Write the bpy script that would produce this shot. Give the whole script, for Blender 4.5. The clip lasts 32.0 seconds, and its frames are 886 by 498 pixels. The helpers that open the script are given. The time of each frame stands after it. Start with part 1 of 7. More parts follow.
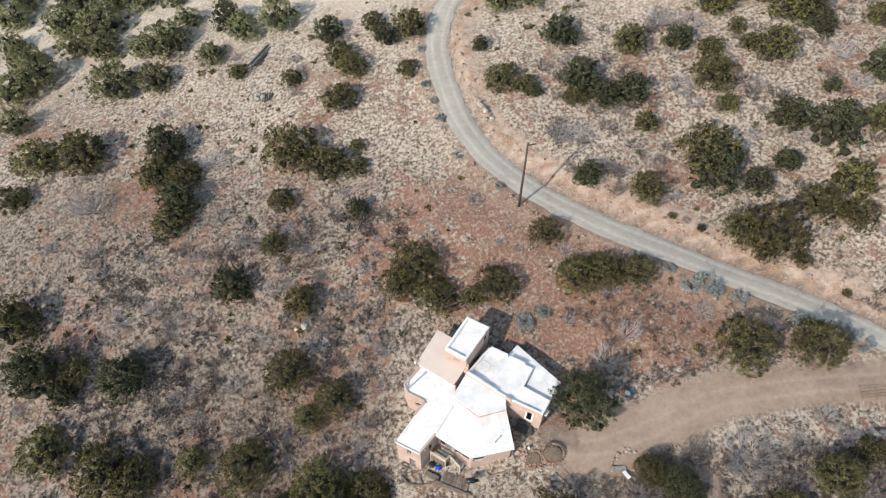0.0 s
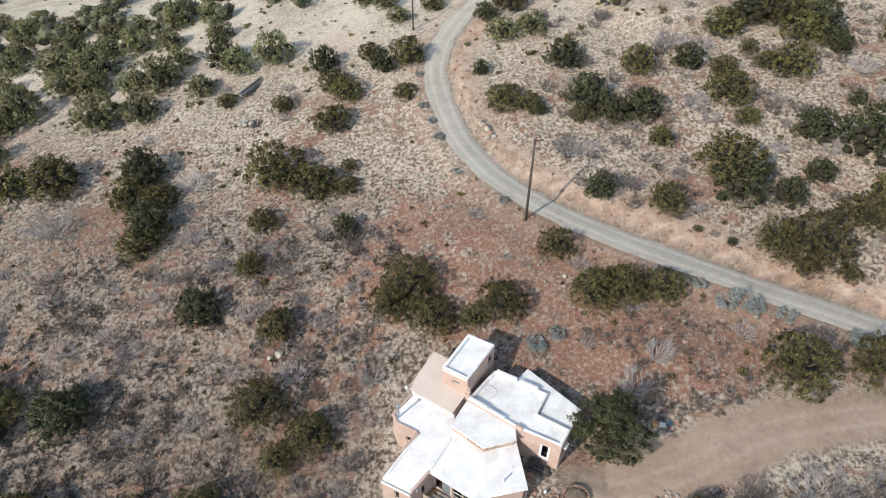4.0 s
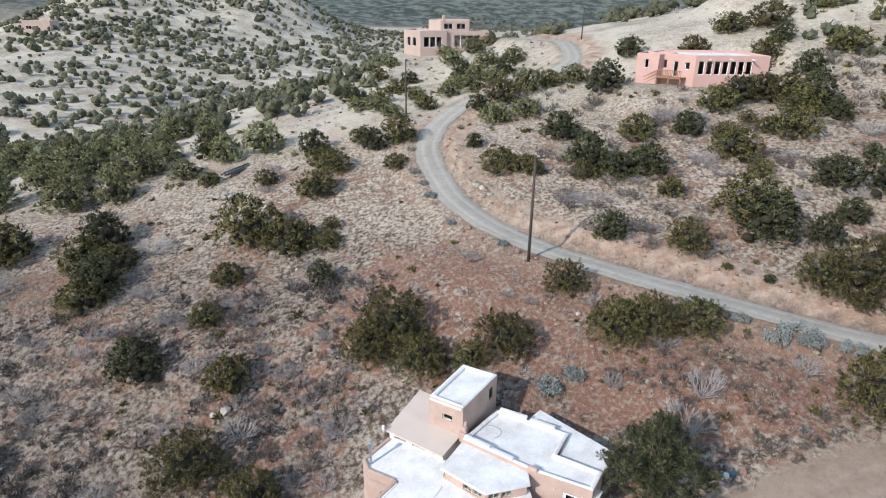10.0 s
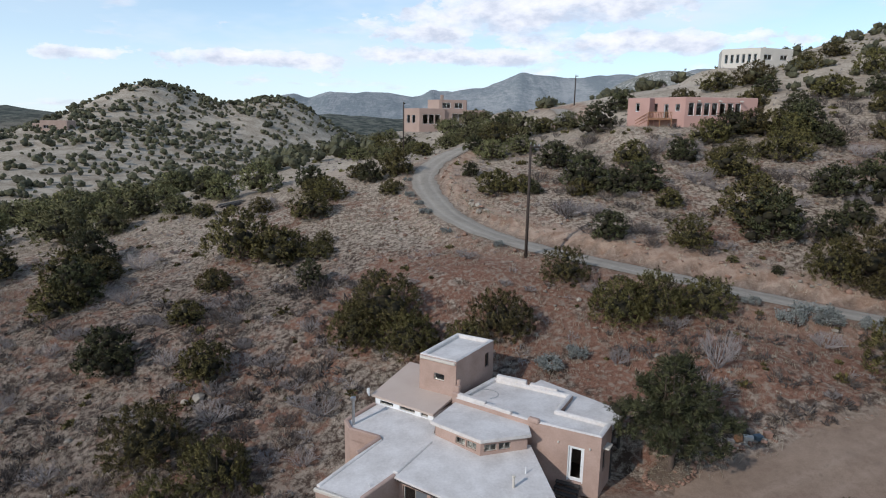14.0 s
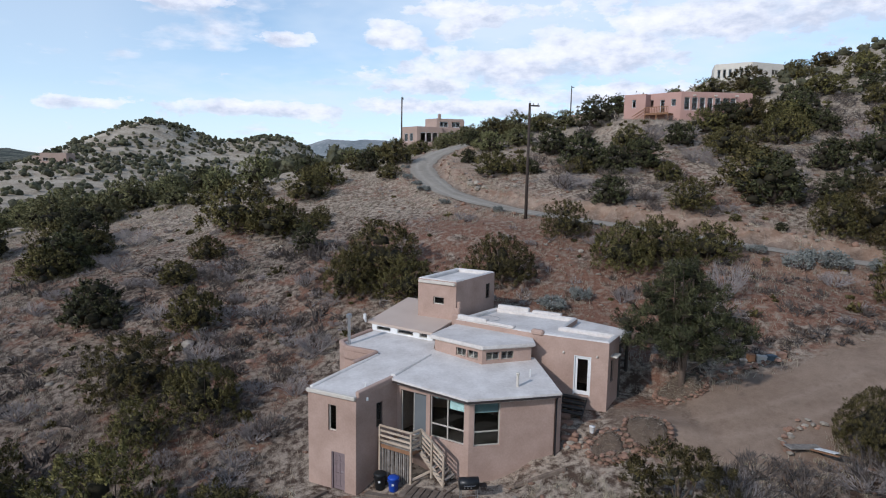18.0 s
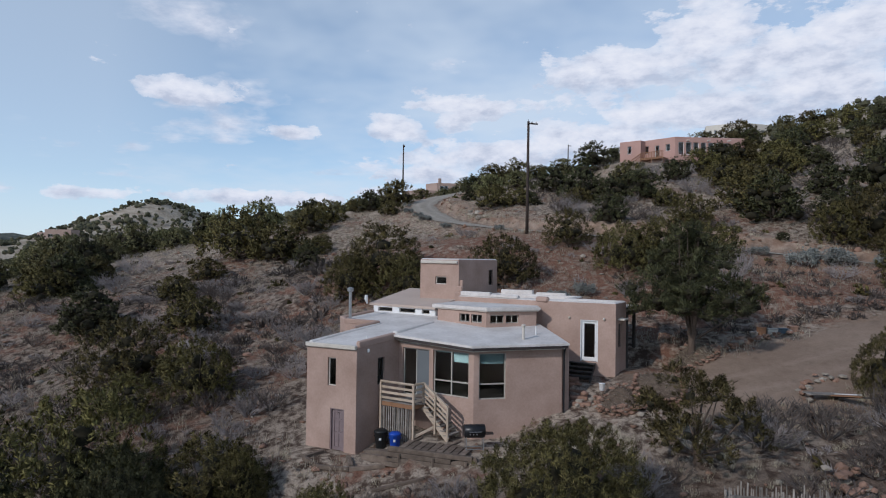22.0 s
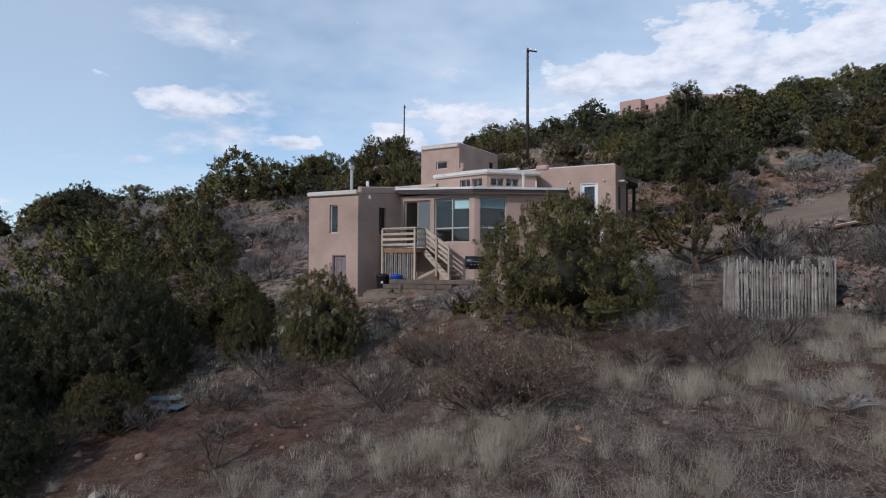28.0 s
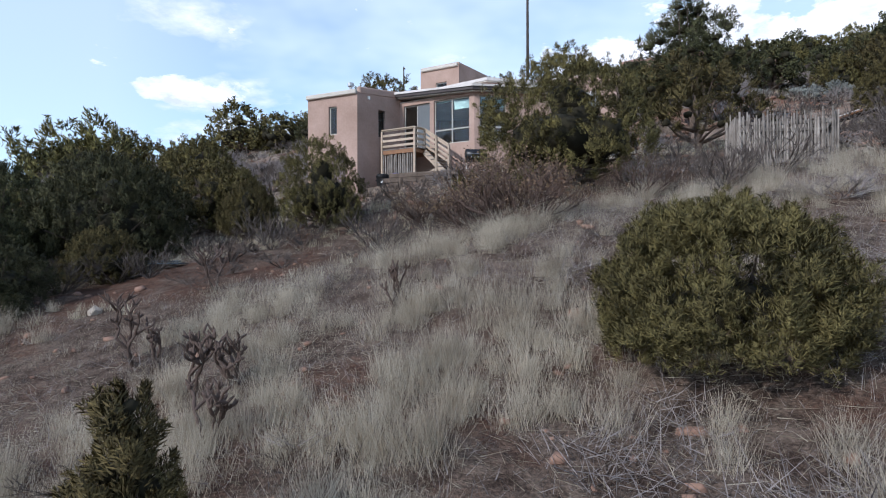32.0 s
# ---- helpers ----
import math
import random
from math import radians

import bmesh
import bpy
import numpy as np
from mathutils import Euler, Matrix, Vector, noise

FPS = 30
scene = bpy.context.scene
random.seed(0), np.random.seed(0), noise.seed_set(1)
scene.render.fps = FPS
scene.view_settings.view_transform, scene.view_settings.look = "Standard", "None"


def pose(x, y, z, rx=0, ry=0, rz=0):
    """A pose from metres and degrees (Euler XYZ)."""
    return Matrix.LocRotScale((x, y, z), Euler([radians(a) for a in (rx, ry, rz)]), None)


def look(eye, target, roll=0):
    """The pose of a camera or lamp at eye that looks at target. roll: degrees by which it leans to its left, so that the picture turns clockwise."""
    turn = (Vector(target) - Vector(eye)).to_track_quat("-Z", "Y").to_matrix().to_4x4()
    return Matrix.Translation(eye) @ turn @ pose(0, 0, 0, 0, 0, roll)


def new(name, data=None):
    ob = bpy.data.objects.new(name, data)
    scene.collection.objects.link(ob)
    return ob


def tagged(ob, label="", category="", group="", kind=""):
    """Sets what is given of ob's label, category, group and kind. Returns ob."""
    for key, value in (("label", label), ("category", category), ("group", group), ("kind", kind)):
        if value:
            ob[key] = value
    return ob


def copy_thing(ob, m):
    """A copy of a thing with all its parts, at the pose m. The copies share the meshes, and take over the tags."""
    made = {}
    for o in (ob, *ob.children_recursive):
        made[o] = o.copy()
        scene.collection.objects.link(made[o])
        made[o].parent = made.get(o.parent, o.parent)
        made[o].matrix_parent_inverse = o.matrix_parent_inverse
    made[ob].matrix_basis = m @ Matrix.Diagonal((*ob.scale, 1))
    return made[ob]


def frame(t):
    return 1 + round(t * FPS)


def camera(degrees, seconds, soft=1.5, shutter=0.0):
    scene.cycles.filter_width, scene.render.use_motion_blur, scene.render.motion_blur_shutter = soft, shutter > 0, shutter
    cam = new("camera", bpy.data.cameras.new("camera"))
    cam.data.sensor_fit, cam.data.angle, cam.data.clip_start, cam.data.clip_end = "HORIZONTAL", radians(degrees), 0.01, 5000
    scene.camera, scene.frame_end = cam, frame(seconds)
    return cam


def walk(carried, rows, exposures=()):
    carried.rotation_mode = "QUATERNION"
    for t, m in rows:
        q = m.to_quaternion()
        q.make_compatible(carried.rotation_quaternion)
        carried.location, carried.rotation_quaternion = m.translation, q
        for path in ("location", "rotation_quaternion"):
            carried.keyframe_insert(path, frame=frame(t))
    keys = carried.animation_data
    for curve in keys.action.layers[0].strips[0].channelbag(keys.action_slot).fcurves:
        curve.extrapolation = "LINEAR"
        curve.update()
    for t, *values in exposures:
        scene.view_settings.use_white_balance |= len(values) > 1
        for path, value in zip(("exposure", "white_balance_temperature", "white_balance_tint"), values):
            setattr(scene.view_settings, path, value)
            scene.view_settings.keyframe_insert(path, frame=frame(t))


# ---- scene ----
cam = camera(71.38, 32.0, soft=1.1)
# seconds, place (x, y, z), yaw, pitch, roll in degrees
ROWS = [
    (0.0, -0.000, -0.000, 66.200, -0.000, -51.800, -0.008),
    (0.5, 0.089, -0.207, 64.538, 0.070, -50.949, -0.071),
    (1.0, 0.182, -0.453, 62.822, 0.134, -49.688, -0.107),
    (1.5, 0.269, -0.761, 61.061, 0.190, -48.172, -0.097),
    (2.0, 0.354, -1.097, 59.276, 0.221, -46.588, -0.051),
    (2.5, 0.352, -1.420, 57.500, 0.215, -45.122, 0.009),
    (3.0, 0.324, -1.689, 55.765, 0.170, -43.780, 0.076),
    (3.5, 0.288, -1.947, 54.133, 0.099, -42.514, 0.144),
    (5.5, 0.133, -2.808, 47.893, -0.209, -37.201, 0.479),
    (6.0, 0.097, -2.996, 46.372, -0.271, -35.942, 0.558),
    (6.5, 0.040, -3.187, 44.907, -0.317, -34.552, 0.631),
    (7.0, -0.008, -3.392, 43.444, -0.369, -32.985, 0.682),
    (7.5, -0.054, -3.535, 41.951, -0.426, -31.327, 0.692),
    (8.0, -0.110, -3.547, 40.404, -0.451, -29.647, 0.682),
    (8.5, -0.053, -3.361, 38.848, -0.451, -27.835, 0.669),
    (9.0, 0.186, -3.139, 37.330, -0.435, -25.998, 0.671),
    (9.5, 0.478, -3.100, 35.738, -0.371, -24.153, 0.677),
    (10.0, 0.784, -3.282, 34.084, -0.331, -22.268, 0.682),
    (10.5, 0.927, -3.518, 32.444, -0.274, -20.337, 0.707),
    (11.0, 1.082, -3.731, 30.833, -0.214, -18.357, 0.771),
    (11.5, 1.192, -3.938, 29.311, -0.154, -16.380, 0.835),
    (12.0, 1.264, -4.079, 27.933, -0.116, -14.720, 0.875),
    (12.5, 1.322, -4.243, 26.656, -0.133, -13.237, 0.871),
    (13.0, 1.365, -4.412, 25.458, -0.190, -11.975, 0.855),
    (13.5, 1.413, -4.537, 24.231, -0.200, -11.677, 0.880),
    (14.0, 1.393, -4.651, 23.070, -0.232, -11.606, 0.878),
    (14.5, 1.346, -4.706, 21.937, -0.284, -11.576, 0.857),
    (16.5, 1.281, -4.924, 17.874, -0.389, -10.670, 0.846),
    (17.0, 1.322, -4.990, 16.980, -0.401, -10.142, 0.881),
    (17.5, 1.334, -4.966, 16.142, -0.452, -8.834, 0.934),
    (18.0, 1.317, -4.971, 15.299, -0.499, -7.195, 1.015),
    (18.5, 1.320, -4.993, 14.456, -0.496, -5.567, 1.081),
    (19.0, 1.338, -5.078, 13.638, -0.444, -3.985, 1.089),
    (19.5, 1.355, -5.159, 12.858, -0.405, -2.596, 1.017),
    (20.0, 1.353, -5.192, 12.074, -0.375, -1.214, 0.915),
    (20.5, 1.314, -5.204, 11.281, -0.359, 0.158, 0.842),
    (21.0, 1.276, -5.219, 10.474, -0.366, 0.644, 0.805),
    (21.5, 1.276, -5.245, 9.708, -0.369, 0.749, 0.794),
    (22.0, 1.277, -5.233, 8.957, -0.365, 0.832, 0.775),
    (22.5, 1.301, -5.192, 8.268, -0.338, 0.944, 0.720),
    (23.0, 1.347, -5.160, 7.607, -0.279, 1.018, 0.630),
    (23.5, 1.350, -5.225, 7.039, -0.212, 1.074, 0.526),
    (24.0, 1.373, -5.268, 6.392, -0.177, 1.170, 0.415),
    (24.5, 1.395, -5.264, 5.748, -0.153, 1.168, 0.331),
    (25.0, 1.406, -5.235, 5.070, -0.133, 1.383, 0.301),
    (25.5, 1.399, -5.192, 4.414, -0.152, 1.546, 0.283),
    (27.5, 1.409, -5.255, 2.194, -0.146, 1.567, 0.253),
    (28.0, 1.419, -5.292, 1.638, -0.146, 1.615, 0.224),
    (28.5, 1.416, -5.277, 1.065, -0.147, 1.717, 0.200),
    (29.0, 1.413, -5.249, 0.522, -0.146, 1.696, 0.209),
    (29.5, 1.413, -5.201, 0.088, -0.153, 1.469, 0.258),
    (30.0, 1.412, -5.181, -0.448, -0.157, 1.386, 0.297),
    (30.5, 1.421, -5.157, -0.986, -0.152, 1.395, 0.277),
    (31.0, 1.432, -5.114, -1.464, -0.125, 1.254, 0.180),
    (31.5, 1.445, -5.104, -1.952, -0.085, 1.176, -0.003),
    (32.0, 1.455, -5.105, -2.294, -0.043, 0.519, -0.216),
]
EXPOSURES = [
    (0.0, 1.18, 6600, 10), (3.0, 1.12, 6550, 10), (6.0, 1.08, 6350, 10), (9.0, 1.05, 6150, 10), (11.0, 0.95, 6050, 10), (12.0, 0.5, 6100, 12), (13.0, 0.1, 6200, 12), (14.0, 0.03, 6150, 13), (17.0, 0.15, 6050, 14),
    (19.0, -0.2, 5950, 14), (22.0, -0.3, 5950, 14), (25.0, -0.22, 5950, 14), (29.0, -0.15, 5950, 14), (31.0, 0.2, 5850, 14), (32.0, 0.4, 5800, 14),
]
walk(cam, [(t, pose(x, y, z, 0, 0, yaw) @ pose(0, 0, 0, 90 + pitch) @ pose(0, 0, 0, 0, 0, roll)) for t, x, y, z, yaw, pitch, roll in ROWS], EXPOSURES)
# ---- end of walk ----

# ---- light ----
SUN_AZIMUTH, SUN_ELEVATION = 226.6, 31.0  # degrees; azimuth clockwise from +y
world = bpy.data.worlds.new("sky")
scene.world = world
world.use_nodes = True


class Nodes:
    """A short way to write node trees."""

    def __init__(self, tree):
        self.tree = tree
        tree.nodes.clear()

    def add(self, kind, **values):
        n = self.tree.nodes.new(kind)
        for key, v in values.items():
            if key in n.inputs:
                n.inputs[key].default_value = v
        return n

    def link(self, a, b):
        self.tree.links.new(a, b)
        return b

    def noise(self, vec, scale, detail=4.0, rough=0.55):
        n = self.tree.nodes.new("ShaderNodeTexNoise")
        n.inputs["Scale"].default_value, n.inputs["Detail"].default_value, n.inputs["Roughness"].default_value = scale, detail, rough
        if vec is not None:
            self.link(vec, n.inputs["Vector"])
        return n.outputs["Fac"]

    def ramp(self, fac, stops):
        n = self.tree.nodes.new("ShaderNodeValToRGB")
        el = n.color_ramp.elements
        while len(el) < len(stops):
            el.new(0.5)
        for e, (p, c) in zip(el, stops):
            e.position = p
            e.color = (c, c, c, 1) if isinstance(c, (int, float)) else (*c, 1)
        self.link(fac, n.inputs["Fac"])
        return n.outputs["Color"]

    def mix(self, fac, a, b, blend="MIX"):
        n = self.tree.nodes.new("ShaderNodeMix")
        n.data_type, n.blend_type = "RGBA", blend
        for value, slot in ((fac, n.inputs[0]), (a, n.inputs[6]), (b, n.inputs[7])):
            if isinstance(value, (int, float)):
                slot.default_value = value if slot == n.inputs[0] else (value, value, value, 1)
            elif isinstance(value, tuple):
                slot.default_value = (*value, 1)
            else:
                self.link(value, slot)
        return n.outputs[2]

    def math(self, op, a, b=0.0):
        n = self.tree.nodes.new("ShaderNodeMath")
        n.operation = op
        for value, slot in ((a, n.inputs[0]), (b, n.inputs[1])):
            if isinstance(value, (int, float)):
                slot.default_value = value
            else:
                self.link(value, slot)
        return n.outputs[0]


def build_sky():
    k = Nodes(world.node_tree)
    sky = k.add("ShaderNodeTexSky")
    sky.sky_type, sky.sun_disc = "NISHITA", False
    sky.sun_elevation, sky.sun_rotation = radians(SUN_ELEVATION), radians(SUN_AZIMUTH)
    sky.altitude, sky.dust_density, sky.ozone_density = 2000, 0.6, 1.2
    # cloud layers: a flat sheet seen in perspective
    where = k.tree.nodes.new("ShaderNodeTexCoord").outputs["Generated"]
    split = k.tree.nodes.new("ShaderNodeSeparateXYZ")
    k.link(where, split.inputs[0])
    up = k.math("ADD", k.math("MAXIMUM", split.outputs["Z"], 0.0), 0.16)
    flat = k.tree.nodes.new("ShaderNodeCombineXYZ")
    k.link(k.math("DIVIDE", split.outputs["X"], up), flat.inputs["X"])
    k.link(k.math("DIVIDE", split.outputs["Y"], up), flat.inputs["Y"])
    shift = k.tree.nodes.new("ShaderNodeMapping")
    shift.inputs["Location"].default_value = CLOUD_SHIFT
    k.link(flat.outputs[0], shift.inputs["Vector"])
    high = k.math("DIVIDE", split.outputs["Z"], k.math("SQRT", k.math("ADD", k.math("MULTIPLY", split.outputs["X"], split.outputs["X"]), k.math("ADD", k.math("MULTIPLY", split.outputs["Y"], split.outputs["Y"]), 1e-5))))
    bearing = k.math("ARCTAN2", split.outputs["X"], split.outputs["Y"])
    billow = k.tree.nodes.new("ShaderNodeCombineXYZ")
    k.link(bearing, billow.inputs["X"])
    k.link(k.math("MULTIPLY", high, 1.9), billow.inputs["Y"])
    rough = k.math("SUBTRACT", k.noise(billow.outputs[0], 13.0, 10.0, 0.62), 0.5)
    heap, light = 0.0, 0.0
    for u, v, su, sv in CUMULUS:
        du = k.math("DIVIDE", k.math("SUBTRACT", bearing, u), su)
        dv = k.math("DIVIDE", k.math("SUBTRACT", high, v), sv)
        body = k.math("EXPONENT", k.math("MULTIPLY", k.math("ADD", k.math("MULTIPLY", du, du), k.math("MULTIPLY", dv, dv)), -1.0))
        heap = k.math("MAXIMUM", heap, body)
        light = k.math("ADD", light, k.math("MULTIPLY", body, dv))
    loose = k.ramp(k.noise(shift.outputs[0], 1.5, 8.0, 0.55), [(0.58, 0.0), (0.68, 0.8)])
    puffs = k.ramp(k.math("ADD", heap, k.math("MULTIPLY", rough, 2.3)), [(0.34, 0.0), (0.46, 0.65), (0.8, 0.97)])
    lit = k.math("ADD", k.math("MULTIPLY", light, 0.45), k.math("ADD", k.math("MULTIPLY", k.math("SUBTRACT", k.noise(billow.outputs[0], 22.0, 6.0, 0.6), 0.5), 2.2), 0.5))
    shade = k.ramp(lit, [(0.1, (0.62, 0.67, 0.76)), (0.55, (0.88, 0.9, 0.94)), (0.9, (1.0, 1.0, 1.0))])
    veil = k.ramp(k.noise(shift.outputs[0], 0.55, 5.0, 0.62), [(0.32, 0.16), (0.62, 1.0)])
    veil = k.math("MAXIMUM", veil, k.ramp(high, [(0.03, 0.9), (0.3, 0.0)]))
    veil = k.math("MAXIMUM", veil, k.ramp(k.math("MULTIPLY", k.math("ADD", bearing, 1.0), 0.5), [(0.25, 0.62), (0.5, 0.0)]))
    low = k.ramp(split.outputs["Z"], [(0.42, 1.0), (0.75, 0.12)])
    puffs = k.math("MAXIMUM", puffs, k.math("MULTIPLY", loose, low))
    veil = k.math("MULTIPLY", veil, low)
    cloud = k.mix(1.0, shade, (7.5, 7.5, 7.5), "MULTIPLY")
    thin = k.mix(k.math("MULTIPLY", veil, 0.85), k.mix(1.0, sky.outputs[0], (0.97, 1.17, 1.14), "MULTIPLY"), (5.8, 6.5, 6.95))
    both = k.mix(puffs, thin, cloud)
    back = k.add("ShaderNodeBackground", Strength=0.135)
    k.link(both, back.inputs["Color"])
    k.link(back.outputs[0], k.add("ShaderNodeOutputWorld").inputs["Surface"])


CLOUD_SHIFT = (3.1, 0.4, 0.0)
# fair-weather clouds: bearing, height over the horizon, half width, half height
CUMULUS = [
    (-0.385, 0.243, 0.08, 0.02), (-0.234, 0.194, 0.044, 0.013), (-0.073, 0.205, 0.057, 0.027), (0.018, 0.223, 0.035, 0.022), (0.294, 0.297, 0.137, 0.044), (0.408, 0.342, 0.082, 0.055),
    (0.512, 0.292, 0.13, 0.042), (0.6, 0.32, 0.09, 0.055), (0.11, 0.165, 0.183, 0.031), (0.252, 0.188, 0.137, 0.037), (-0.017, 0.134, 0.082, 0.018), (0.416, 0.226, 0.211, 0.031),
    (-0.284, 0.09, 0.174, 0.013), (-0.521, 0.086, 0.055, 0.01), (0.553, 0.24, 0.119, 0.046), (0.055, 0.246, 0.119, 0.018), (0.05, 0.1, 0.2, 0.014), (0.3, 0.12, 0.2, 0.018),
]
build_sky()
sun_data = bpy.data.lights.new("sun", "SUN")
sun_data.energy, sun_data.angle, sun_data.color = 2.4, radians(1.2), (1.0, 0.95, 0.87)
sun = new("sun", sun_data)
az, el = radians(SUN_AZIMUTH), radians(SUN_ELEVATION)
sun.matrix_world = look((0, 0, 120), (-math.sin(az) * math.cos(el), -math.cos(az) * math.cos(el), 120 - math.sin(el)))

# ---- materials ----


def material(name, base, dark=None, scale=3.0, fine=40.0, rough=0.9, metal=0.0, bump=0.2, bump_size=0.01, fine_mix=0.35, spec=0.3, object_vary=0.0):
    """A worn surface: two colours mixed at a coarse and a fine scale, with relief."""
    m = bpy.data.materials.new(name)
    m.use_nodes = True
    k = Nodes(m.node_tree)
    dark = dark or tuple(c * 0.75 for c in base)
    where = k.tree.nodes.new("ShaderNodeTexCoord").outputs["Object"]
    coarse, grain = k.noise(where, scale, 5.0), k.noise(where, fine, 3.0)
    both = k.mix(fine_mix, coarse, grain)
    colour = k.mix(k.ramp(both, [(0.33, 0.0), (0.67, 1.0)]), dark, base)
    if object_vary:
        info = k.tree.nodes.new("ShaderNodeObjectInfo")
        hsv = k.tree.nodes.new("ShaderNodeHueSaturation")
        k.link(k.math("ADD", k.math("MULTIPLY", info.outputs["Random"], object_vary), 1 - object_vary / 2), hsv.inputs["Value"])
        k.link(colour, hsv.inputs["Color"])
        colour = hsv.outputs["Color"]
    b = k.add("ShaderNodeBsdfPrincipled", Roughness=rough, Metallic=metal)
    b.inputs["Specular IOR Level"].default_value = spec
    k.link(colour, b.inputs["Base Color"])
    if bump:
        n = k.add("ShaderNodeBump", Strength=bump, Distance=bump_size)
        k.link(both, n.inputs["Height"])
        k.link(n.outputs[0], b.inputs["Normal"])
    k.link(b.outputs[0], k.add("ShaderNodeOutputMaterial").inputs["Surface"])
    return m


def glass_material(name, colour, rough=0.04):
    m = bpy.data.materials.new(name)
    m.use_nodes = True
    k = Nodes(m.node_tree)
    b = k.add("ShaderNodeBsdfPrincipled", Roughness=rough, IOR=1.45)
    b.inputs["Transmission Weight"].default_value = 1.0
    b.inputs["Base Color"].default_value = (*colour, 1)
    b.inputs["Specular IOR Level"].default_value = 0.6
    k.link(b.outputs[0], k.add("ShaderNodeOutputMaterial").inputs["Surface"])
    return m


def leaf_material(name, low, high, vary=0.5, thin=0.0):
    m = bpy.data.materials.new(name)
    m.use_nodes = True
    k = Nodes(m.node_tree)
    geo = k.tree.nodes.new("ShaderNodeNewGeometry")
    info = k.tree.nodes.new("ShaderNodeObjectInfo")
    where = k.tree.nodes.new("ShaderNodeTexCoord").outputs["Object"]
    pick = k.mix(0.22, k.mix(0.4, k.noise(where, 1.1, 3.0), k.noise(where, 4.5, 2.0)), geo.outputs["Random Per Island"])
    colour = k.mix(k.ramp(pick, [(0.33, 0.0), (0.7, 1.0)]), low, high)
    hsv = k.tree.nodes.new("ShaderNodeHueSaturation")
    k.link(k.math("ADD", k.math("MULTIPLY", info.outputs["Random"], vary), 1 - vary / 2), hsv.inputs["Value"])
    k.link(k.math("ADD", k.math("MULTIPLY", info.outputs["Random"], 0.025), 0.497), hsv.inputs["Hue"])
    k.link(colour, hsv.inputs["Color"])
    b = k.add("ShaderNodeBsdfPrincipled", Roughness=0.75)
    b.inputs["Specular IOR Level"].default_value = 0.2
    k.link(hsv.outputs[0], b.inputs["Base Color"])
    surface = b.outputs[0]
    if thin:
        through_blade, both = k.add("ShaderNodeBsdfTranslucent"), k.add("ShaderNodeMixShader", Fac=thin)
        k.link(hsv.outputs[0], through_blade.inputs["Color"])
        k.link(b.outputs[0], both.inputs[1])
        k.link(through_blade.outputs[0], both.inputs[2])
        surface = both.outputs[0]
    k.link(surface, k.add("ShaderNodeOutputMaterial").inputs["Surface"])
    return m


STUCCO = material("stucco", (0.475, 0.335, 0.272), (0.335, 0.226, 0.177), 0.7, 11, 0.92, bump=0.4, bump_size=0.025, fine_mix=0.3)
STUCCO_PINK = material("pink_stucco", (0.5, 0.31, 0.26), (0.43, 0.26, 0.216), 0.5, 20, 0.92)
STUCCO_TAN = material("tan_stucco", (0.42, 0.305, 0.25), (0.35, 0.25, 0.205), 0.5, 20, 0.92)
STUCCO_WHITE = material("pale_stucco", (0.66, 0.61, 0.53), (0.58, 0.53, 0.46), 0.5, 20, 0.92)
ROOF_WHITE = material("roof_coating", (0.74, 0.69, 0.645), (0.52, 0.47, 0.43), 0.8, 7, 0.75, bump=0.15, bump_size=0.02, fine_mix=0.3)
ROOF_TAN = material("tan_roof_membrane", (0.52, 0.42, 0.35), (0.46, 0.36, 0.3), 0.6, 25, 0.85)
TRIM_PALE = material("pale_trim", (0.62, 0.56, 0.48), (0.5, 0.45, 0.39), 2.0, 30, 0.6, bump=0.05)
FASCIA_DARK = material("dark_drip_edge", (0.07, 0.055, 0.05), (0.04, 0.03, 0.03), 2.0, 30, 0.5)
PAINT_WHITE = material("white_paint", (0.78, 0.77, 0.75), (0.68, 0.67, 0.65), 2.0, 40, 0.5, bump=0.05)
FRAME_GREY = material("window_frame_vinyl", (0.47, 0.43, 0.375), (0.38, 0.345, 0.3), 2.0, 40, 0.5, bump=0.05)
GLASS = glass_material("window_glass", (0.6, 0.66, 0.66), 0.02)
SCREEN_GREY = material("insect_screen", (0.16, 0.175, 0.18), (0.12, 0.13, 0.14), 1.0, 300, 0.6, bump=0.1)
BLIND = material("roller_blind", (0.42, 0.56, 0.56), (0.36, 0.5, 0.5), 1.0, 60, 0.8, bump=0.05)
WOOD_LIGHT = material("weathered_pine", (0.56, 0.45, 0.345), (0.38, 0.295, 0.215), 2.0, 45, 0.8, object_vary=0.25)
WOOD_RED = material("oiled_timber", (0.3, 0.16, 0.085), (0.2, 0.1, 0.055), 3.0, 45, 0.7, object_vary=0.2)
WOOD_GREY = material("grey_weathered_wood", (0.36, 0.32, 0.28), (0.13, 0.108, 0.09), 4.0, 60, 0.9, bump=0.4, object_vary=0.8)
WOOD_DARK = material("dark_step_timber", (0.07, 0.06, 0.055), (0.04, 0.035, 0.03), 4.0, 50, 0.8, object_vary=0.3)
POLE_WOOD = material("creosoted_pole", (0.075, 0.055, 0.045), (0.045, 0.034, 0.028), 3.0, 60, 0.85)
DOOR_MAUVE = material("faded_mauve_door", (0.25, 0.19, 0.19), (0.19, 0.14, 0.14), 3.0, 40, 0.7)
WOOD_BROWN = material("worn_brown_timber", (0.235, 0.18, 0.14), (0.095, 0.07, 0.053), 3.0, 50, 0.9, bump=0.4, object_vary=0.6)
